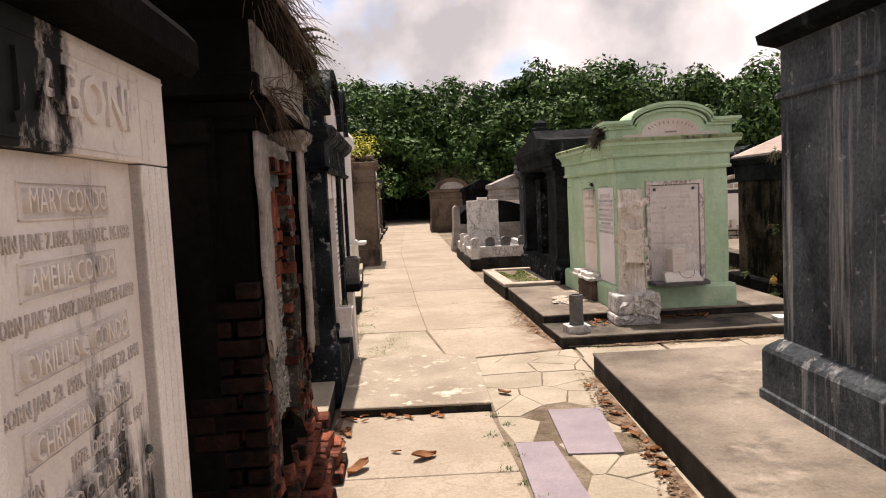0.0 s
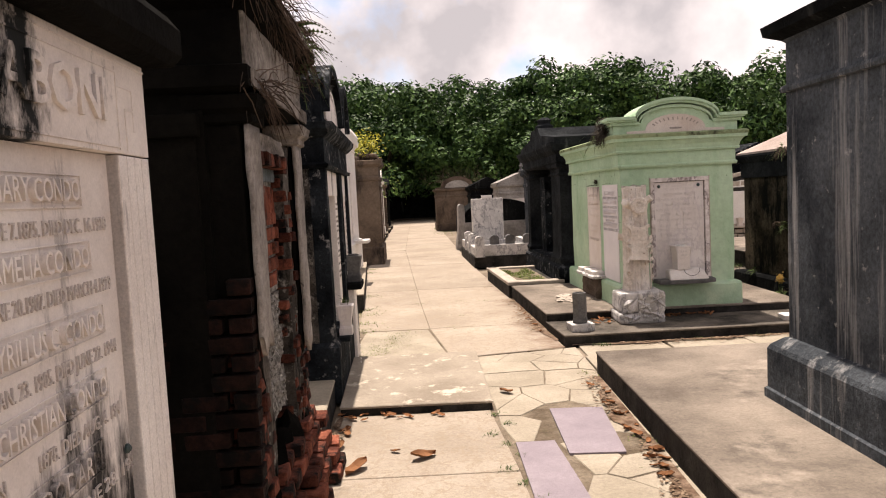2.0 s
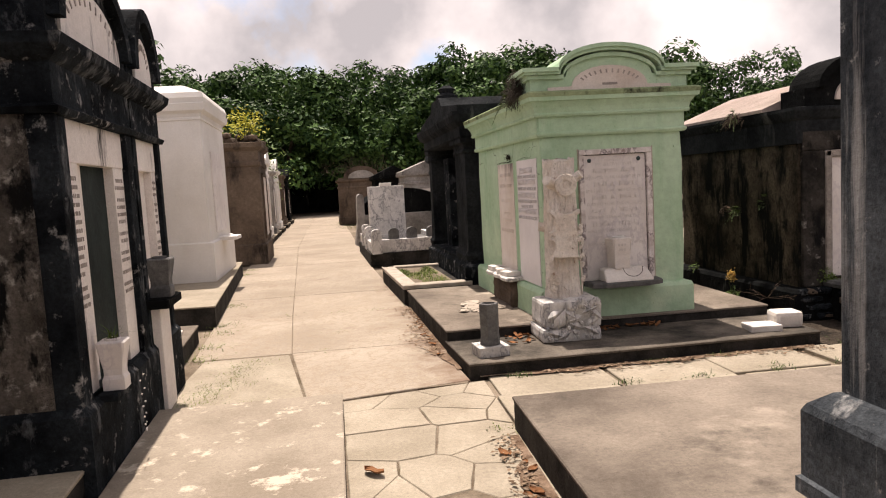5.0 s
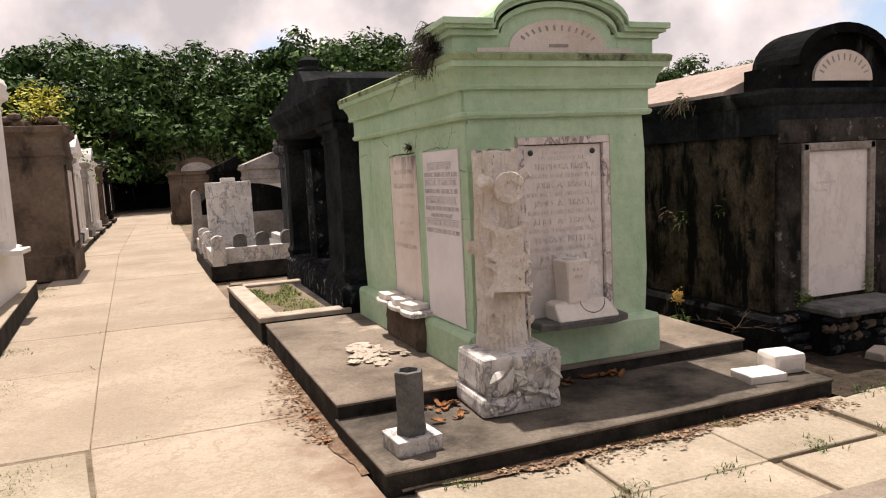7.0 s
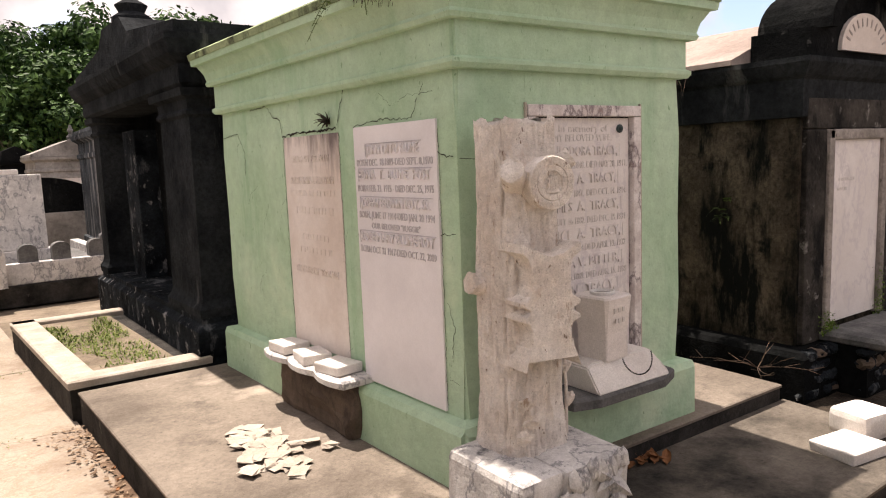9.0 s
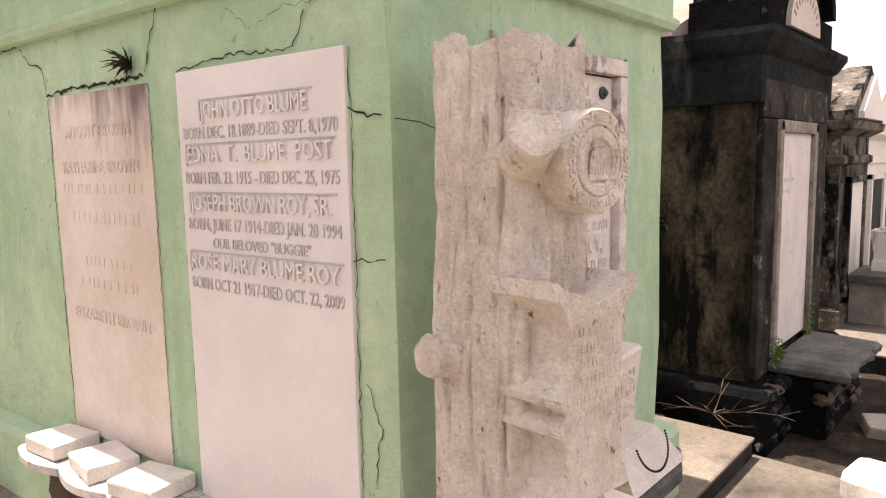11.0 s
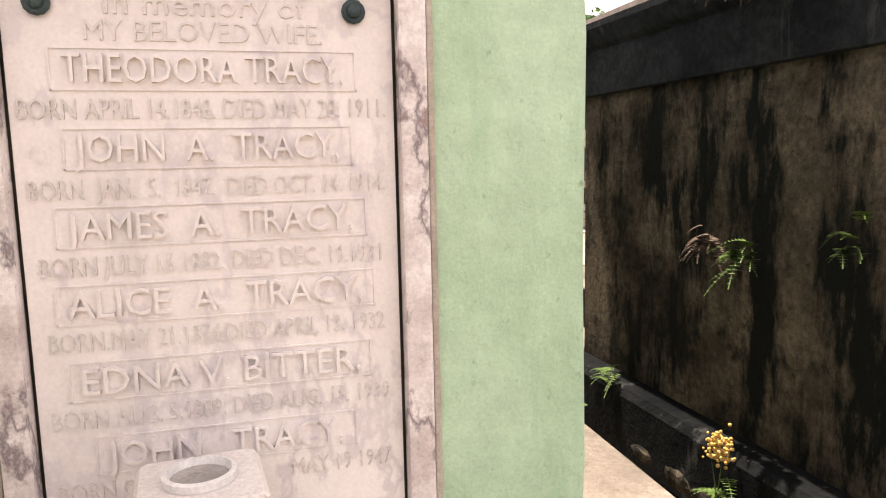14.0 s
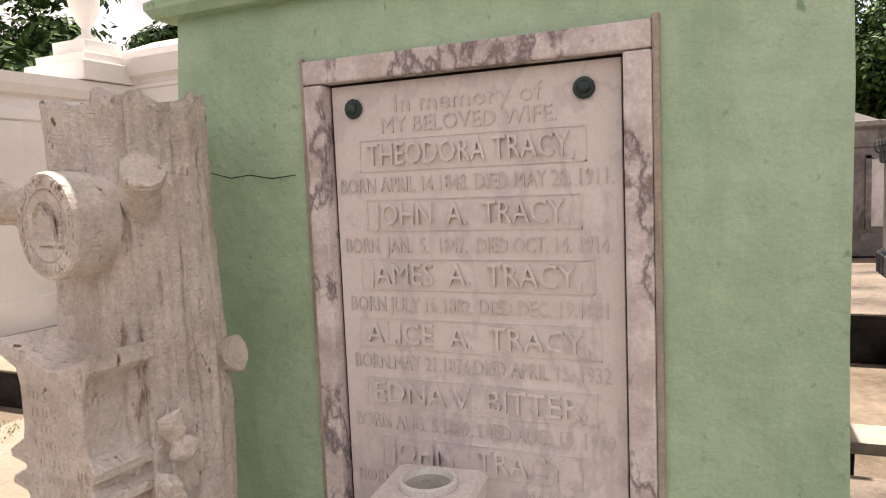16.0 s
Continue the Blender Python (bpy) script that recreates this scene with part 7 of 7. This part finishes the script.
def coping_grave():
    gv = thing("coping_grave", pose(0.62, 15.75, 0, 0, 0, 3), "low white coping grave on a black base with small posts", "grave")
    bm = bmesh.new()
    loft(bm, rect(0, 1.6, 0, 3.4), [(0, 0.03), (0.24, 0.03), (0.25, 0.0)])
    part("base", bm, M_SLAB_EDGE, gv)
    for x0, x1, y0, y1, z1 in ((0.0, 1.6, 0.0, 0.14, 0.5), (0.0, 0.14, 0.145, 3.4, 0.45), (1.46, 1.6, 0.145, 3.4, 0.45)):
        bm = bmesh.new()
        box(bm, x0, x1, y0, y1, 0.25, z1, 0.015)
        part("kerb", bm, M_TRUNK_BASE, gv, "grey-stained white marble kerb")
    bm = bmesh.new()
    box(bm, 0.14, 1.46, 0.14, 3.4, 0.25, 0.33)
    part("fill", bm, M_GREYSTONE, gv)
    for x, y in ((0.1, -0.05), (0.45, 0.1), (0.8, 0.1), (1.2, 0.1), (0.07, 1.2), (0.07, 2.2), (1.52, 1.0)):
        bm = bmesh.new()
        prism(bm, [(x - 0.1, 0.24), (x + 0.1, 0.24), (x + 0.1, 0.62)] + arch_line(x - 0.1, x + 0.1, 0.64, 0.07, 8) + [(x - 0.1, 0.62)], y - 0.06, y + 0.08)
        part("post", bm, M_GREYSTONE if x > 0.3 else M_TRUNK_BASE, gv, "small round-topped marble post")
    hs = thing("headstone", pose(1.02, 17.2, 0.33, 0, 0, 3), "broad grey-stained white marble headstone on the grave", "headstone")
    bm = bmesh.new()
    box(bm, -0.45, 0.45, -0.16, 0.16, 0, 0.2, 0.02)
    part("foot", bm, M_TRUNK_BASE, hs)
    bm = bmesh.new()
    box(bm, -0.38, 0.38, -0.09, 0.09, 0.2, 1.2, 0.02)
    part("slab", bm, M_TRUNK_BASE, hs)
    bm = bmesh.new()
    box(bm, -0.12, 0.12, -0.08, 0.08, 1.2, 1.27, 0.01)
    part("cap", bm, M_WHITEBLOCK, hs)


coping_grave()
bv = thing("barrel_vault_tomb", pose(0.55, 21.2, 0, 0, 0, 3), "low black barrel-vaulted tomb with a white end wall", "tomb")
bm = bmesh.new()
prism(bm, [(0, 0), (2.3, 0), (2.3, 0.85)] + arch_line(0.0, 2.3, 0.85, 0.62) + [(0, 0.85)], 0.1, 2.6)
part("vault", bm, M_BLACK, bv)
bm = bmesh.new()
box(bm, 0.05, 2.25, 0.04, 0.12, 0.1, 0.8, 0.02)
part("end_wall", bm, M_FARGREY, bv)
bm = bmesh.new()
prism(bm, [(-0.22, 0), (0.06, 0), (0.06, 1.25)] + arch_line(-0.12, 0.06, 1.25, 0.12, 6) + [(-0.14, 0.6)], -0.1, 0.5)
part("buttress", bm, M_FARGREY, bv, "curved whitewashed buttress")
plain_tomb(pose(-0.25, 33.0, 0, 0, 0, 2), 2.0, 2.2, 1.95, M_FARBROWN, "brown far tomb with an arched top and dead weeds", "arch", None)
roots(pose(0.7, 33.1, 2.3, 180, 0, 0), 120, 0.9, "tangle of dead weeds on the far tomb", 0.7, 31)
wg = plain_tomb(pose(2.1, 26.0, 0, 0, 0, 2), 1.7, 2.0, 1.95, M_FARGREY, "whitewashed gabled tomb with a small finial", "gable", M_MARBLE)
bm = bmesh.new()
lathe(bm, [(0.1, 2.3), (0.1, 2.42), (0.04, 2.5), (0.07, 2.58), (0.02, 2.72)], 12, (0.85, 0.1))
part("finial", bm, M_GREYSTONE, wg)
plain_tomb(pose(1.2, 29.0, 0, 0, 0, 2), 1.4, 2.0, 1.9, M_BLACK, "dark far tomb with a gabled top", "gable", None)
for x, y, w, h, mt, tp in ((4.6, 20.5, 1.7, 2.2, M_FARGREY, "flat"), (4.3, 25.0, 1.6, 2.3, M_WHITE, "gable"), (6.5, 27, 1.8, 2.3, M_FARBROWN, "arch"),
                           (11.0, 16, 1.8, 2.3, M_FARGREY, "gable"), (12.5, 11.0, 1.8, 2.3, M_WHITE, "arch"), (13.5, 8.6, 1.8, 2.2, M_FARGREY, "flat")):
    plain_tomb(pose(x, y, 0, 0, 0, 0), w, 2.0, h, mt, "weathered tomb among the far rows", tp, M_MARBLE, "far rows of tombs")

# ---------- end of the path: house behind the trees ----------
hs = thing("far_house", pose(-9.5, 62, 0), "pale low house with a dark porch, half hidden by trees", "house")
bm = bmesh.new()
box(bm, 0, 18, 0, 6, 0, 3.4)
part("wall", bm, M_FARGREY, hs)
bm = bmesh.new()
prism(bm, [(-0.6, 3.4), (18.6, 3.4), (15.5, 5.6), (2.5, 5.6)], -0.8, 6.8)
part("roof", bm, M_GREYSTONE, hs)
for x in (2.0, 5.0, 8.0, 11.0, 14.0):
    bm = bmesh.new()
    box(bm, x, x + 1.3, -0.05, 0.1, 0.4, 2.5)
    part("window", bm, M_DARKVOID, hs)
hedge_wall = thing("boundary_wall", pose(0, 56, 0), "dark weathered boundary wall behind the path's end", "wall")
bm = bmesh.new()
box(bm, -45, 60, 0, 0.4, -0.1, 2.1)
part("wall", bm, M_BLACK, hedge_wall)
bm = bmesh.new()
loft(bm, rect(-45, 60, 0, 0.4), [(2.1, 0.05), (2.2, 0.05), (2.25, 0)])
part("coping", bm, M_BLACK, hedge_wall)


# ---------- trees ----------
def tree_meshes(seed, H, R, leaves, leaf, low=0.25):
    """Meshes of a trunk with limbs and of a crown of separate leaves in clumps."""
    rg = random.Random(seed)
    bm = bmesh.new()
    tips = []
    fork = H * 0.26
    tube(bm, [(0, 0, -0.2), (0.05, 0, fork * 0.5), (0.0, 0.08, fork)], [H * 0.035, H * 0.027, H * 0.024], 8)
    for k in range(8):
        a = k * 2 * math.pi / 8 + rg.uniform(-0.3, 0.3)
        e = rg.uniform(0.45, 1.2)
        l = H * rg.uniform(0.38, 0.55)
        d = Vector((math.cos(a) * math.cos(e), math.sin(a) * math.cos(e), math.sin(e)))
        p1, p2 = Vector((0, 0, fork)) + d * l * 0.5 + Vector((0, 0, -0.1)), Vector((0, 0, fork)) + d * l
        tube(bm, [(0, 0, fork * 0.95), p1, p2], [H * 0.014, H * 0.010, H * 0.004], 5)
        tips.append(p2)
        for _ in range(2):
            q = p1 + Vector((rg.uniform(-1, 1), rg.uniform(-1, 1), rg.uniform(0.1, 1))).normalized() * l * 0.5
            tube(bm, [p1, q], [H * 0.007, H * 0.003], 4)
            tips.append(q)
    trunk = bpy.data.meshes.new("trunk")
    bm.to_mesh(trunk)
    bm.free()
    trunk.materials.append(M_BARK)
    clumps = []
    for t in tips:
        clumps.append((t, rg.uniform(0.14, 0.24) * R * 1.4))
    for _ in range(46):
        a, u = rg.uniform(0, 2 * math.pi), rg.uniform(low, 1.0)
        prof = math.sqrt(max(0.05, 1 - ((u - 0.5) / 0.56) ** 2))
        rr = R * prof * rg.uniform(0.55, 1.0)
        clumps.append((Vector((rr * math.cos(a), rr * math.sin(a), H * (u * 0.93))), rg.uniform(0.13, 0.27) * R))
    verts, faces = [], []
    per = leaves // len(clumps)
    for c, r in clumps:
        for _ in range(per):
            d = Vector((rg.gauss(0, 1), rg.gauss(0, 1), rg.gauss(0, 1))).normalized()
            p = c + Vector((d.x, d.y, d.z * 0.8)) * r * rg.uniform(0.55, 1.08)
            n = (d + Vector((rg.uniform(-0.8, 0.8), rg.uniform(-0.8, 0.8), rg.uniform(-0.2, 1.0)))).normalized()
            u = n.orthogonal().normalized()
            w = n.cross(u)
            a = rg.uniform(0, 6.28)
            u, w = u * math.cos(a) + w * math.sin(a), w * math.cos(a) - u * math.sin(a)
            s = leaf * rg.uniform(0.6, 1.3)
            i = len(verts)
            verts += [p - u * s, p - w * s * 0.5 + n * s * 0.15, p + u * s, p + w * s * 0.5 + n * s * 0.15]
            faces.append((i, i + 1, i + 2, i + 3))
    crown = bpy.data.meshes.new("crown")
    crown.from_pydata([tuple(v) for v in verts], [], faces)
    crown.materials.append(M_LEAF)
    return trunk, crown


KINDS = [tree_meshes(s, h, r, 15000, 0.19) for s, h, r in ((1, 9.9, 5.0), (2, 10.4, 5.4), (3, 9.0, 4.8))]
FIRST = []
for k, (tr, cr) in enumerate(KINDS):
    ob = thing("tree", pose(-26 + k * 5, 51, 0), "large dark green leafy tree behind the cemetery wall", "tree", "trees behind the cemetery")
    for nm, me in (("trunk", tr), ("crown", cr)):
        o = new(nm, me)
        o.parent = ob
    FIRST.append(ob)
rg = random.Random(12)
spots = [(-31 + 4.6 * k + rg.uniform(-1, 1), 50 + rg.uniform(-1.5, 2.5)) for k in range(20)]
spots += [(-36 + 6.5 * k + rg.uniform(-1, 1), 57 + rg.uniform(-2, 3)) for k in range(15)]
spots += [(-9.5, 31), (-14, 27), (-15, 20), (-17, 14), (-18, 34), (-13, 39), (-20, 8)]
spots += [(20, 40), (25, 34), (29, 27), (31, 20), (34, 13), (33, 5), (16, 45), (30, -4)]
for k, (x, y) in enumerate(spots):
    s = rg.uniform(0.96, 1.13) if y > 46 else rg.uniform(0.78, 0.92) if x < 14 else rg.uniform(0.34, 0.42)
    s *= 0.80 if x > 24 and y > 46 else 1.0
    c = copy_thing(FIRST[k % 3], pose(x, y, 0, 0, 0, rg.uniform(0, 360)))
    c.scale = (s, s, s * rg.uniform(0.94, 1.05))


# ---------- shrubs, weeds and fallen leaves ----------
def bush(m, r, h, n, leaf, material, label, seed):
    rg = random.Random(seed)
    ob = thing("bush", m, label, "plant")
    bm = bmesh.new()
    for k in range(9):
        a = k * 0.7
        tube(bm, [(0, 0, -0.03), (r * 0.5 * math.cos(a), r * 0.5 * math.sin(a), h * 0.6)], [0.012, 0.004], 4)
    part("branchwork", bm, M_BARK, ob)
    bm = bmesh.new()
    for _ in range(n):
        d = Vector((rg.gauss(0, 0.5) * r, rg.gauss(0, 0.5) * r, h * (0.55 + rg.gauss(0, 0.22))))
        u = Vector((rg.uniform(-1, 1), rg.uniform(-1, 1), rg.uniform(-0.4, 1))).normalized()
        w = u.orthogonal().normalized()
        s = leaf * rg.uniform(0.6, 1.3)
        bm.faces.new([bm.verts.new(q) for q in (d, d + u * s + w * s * 0.35, d + u * s * 2, d + u * s - w * s * 0.35)])
    tagged(part("foliage", bm, material, ob), kind="stuff")
    return ob


bush(pose(-1.95, 18.4, 2.62), 0.45, 0.75, 420, 0.05, M_LEAF_YELLOW, "yellow-green bush growing on top of the brown tomb", 1)
bush(pose(-4.0, 30, 1.0), 1.6, 3.0, 1600, 0.09, M_LEAF_NEAR, "bright green shrub behind the tombs", 2)


def weeds(places, n, h, label, material=M_GRASS, spread=0.04):
    for x, y, z in places:
        ob = thing("weed_tuft", pose(x, y, z), label, "plant", "weeds in the joints")
        bm = bmesh.new()
        blades(bm, n, spread, h * 0.7, 0.0035, (0, 0, 0), 1.2)
        tagged(part("grass", bm, material, ob), kind="stuff")


weeds([(0.20 + 0.08 * math.sin(k * 2.1) + 0.012 * k, 5.3 - 0.21 * k, -0.004) for k in range(8)], 26, 0.055, "small green weeds in the paving joint", M_FERN, 0.025)
weeds([(1.12, 6.35, 0), (1.08, 5.1, 0), (1.1, 4.6, 0), (1.12, 4.25, 0)], 26, 0.035, "sparse weeds between cracked flags", M_GRASS, 0.06)
weeds([(-1.05 + 0.07 * ((k * 7) % 5) + 0.02 * k, 7.32 + 0.12 * ((k * 5) % 12), -0.012) for k in range(14)], 90, 0.05, "patch of straggly grass beside the path", M_GRASS, 0.09)
weeds([(along(PATH_L, y) + 0.08, y, -0.005) for y in (8.9, 9.4, 10.1, 10.6, 12.0, 15.8, 16.6, 18.0, 20.5, 24, 28)], 80, 0.07, "grass along the path's edge", M_GRASS, 0.1)
weeds([(2.6, 7.53, 0), (3.2, 7.50, 0), (2.2, 7.0, 0), (2.75, 6.98, 0), (3.35, 7.02, 0), (3.9, 7.0, 0), (4.5, 7.5, 0), (4.7, 7.4, 0), (4.3, 7.55, 0), (1.5, 7.45, 0)],
      46, 0.07, "small grass tuft in the paver joints", M_FERN, 0.06)
weeds([(0.1 - 0.02 * k, 30 + 1.2 * k, 0.0) for k in range(6)], 90, 0.12, "sunlit grass patch at the path's end", M_GRASS, 0.3)
weeds([(4.25, 10.95, -0.02), (4.28, 10.8, -0.02), (4.85, 11.9, 0.2), (4.83, 12.2, 0.2), (4.82, 12.45, 0.2)], 60, 0.14, "weeds along the alley slab", M_FERN, 0.05)
weeds([(4.75, 11.75 + 0.12 * k, 0.2) for k in range(3)], 30, 0.12, "withered red-brown weeds on the alley slab", M_DRYVINE, 0.08)
weeds([(-0.07, 8.83, 0), (0.12, 9.7, 0), (0.1, 10.9, 0.0), (-0.49, 10.9, 0), (-0.62, 12.5, 0), (0.5, 10.9, 0), (0.7, 12.55, 0)], 24, 0.03, "tiny weeds in a path joint", M_GRASS, 0.08)

bm = bmesh.new()
g = 5
vs = [[None] * (g + 1) for _ in range(g + 1)]
for i in range(g + 1):
    u = i / g * 2 - 1
    w = 0.5 * math.sqrt(max(0.0, 1 - u * u)) + 0.01
    for j in range(g + 1):
        v = j / g * 2 - 1
        vs[i][j] = bm.verts.new((u * 0.5, v * w * 0.45, 0.10 * v * v + 0.05 * u * u + 0.03 * math.sin(u * 5 + v * 2)))
for i in range(g):
    for j in range(g):
        bm.faces.new((vs[i][j], vs[i + 1][j], vs[i + 1][j + 1], vs[i][j + 1]))
LEAF_ME = bpy.data.meshes.new("fallen_leaf")
bm.to_mesh(LEAF_ME)
bm.free()
LEAF_ME.materials.append(M_DRYLEAF)
rg = random.Random(8)
fallen = [(-0.32, 4.5, 0.19), (-0.72, 4.35, 0.2), (-0.5, 4.62, 0.08), (0.34, 5.85, 0.15), (-0.88, 4.75, 0.14), (-0.86, 5.0, 0.1)]
fallen += [(rg.uniform(-0.95, -0.2), rg.uniform(5.30, 5.44), rg.uniform(0.05, 0.1)) for _ in range(14)]
fallen += [(1.10 + rg.uniform(-0.06, 0.05), rg.uniform(4.0, 6.0), rg.uniform(0.05, 0.12)) for _ in range(26)]
fallen += [(-0.92 + rg.uniform(-0.05, 0.06), rg.uniform(4.0, 5.5), rg.uniform(0.05, 0.1)) for _ in range(14)]
fallen += [(1.02 + rg.uniform(-0.1, 0.04), rg.uniform(8.0, 10.5), rg.uniform(0.03, 0.08)) for _ in range(22)]
for x, y, s in fallen:
    ob = new("fallen_leaf", LEAF_ME)
    ob.matrix_basis = pose(x, y, 0.008 + s * 0.05, rg.uniform(-12, 12), rg.uniform(-12, 12), rg.uniform(0, 360)) @ Matrix.Scale(s, 4)
    tagged(ob, "curled dry orange-brown leaf lying on the paving", "leaf", "fallen leaves")
for x0, x1, y0, y1, z, n in ((2.35, 3.0, 8.22, 8.4, 0.11, 34), (1.55, 1.78, 8.0, 8.3, 0.11, 12), (4.12, 4.3, 8.4, 10.0, -0.02, 34), (4.12, 4.34, 8.35, 8.7, 0.0, 20)):
    for _ in range(n):
        s = rg.uniform(0.05, 0.1)
        ob = new("fallen_leaf", LEAF_ME)
        ob.matrix_basis = pose(rg.uniform(x0, x1), rg.uniform(y0, y1), z + 0.008 + s * 0.08, rg.uniform(-25, 25), rg.uniform(-25, 25), rg.uniform(0, 360)) @ Matrix.Scale(s, 4)
        tagged(ob, "curled dry leaf drifted against the tomb", "leaf", "fallen leaves")
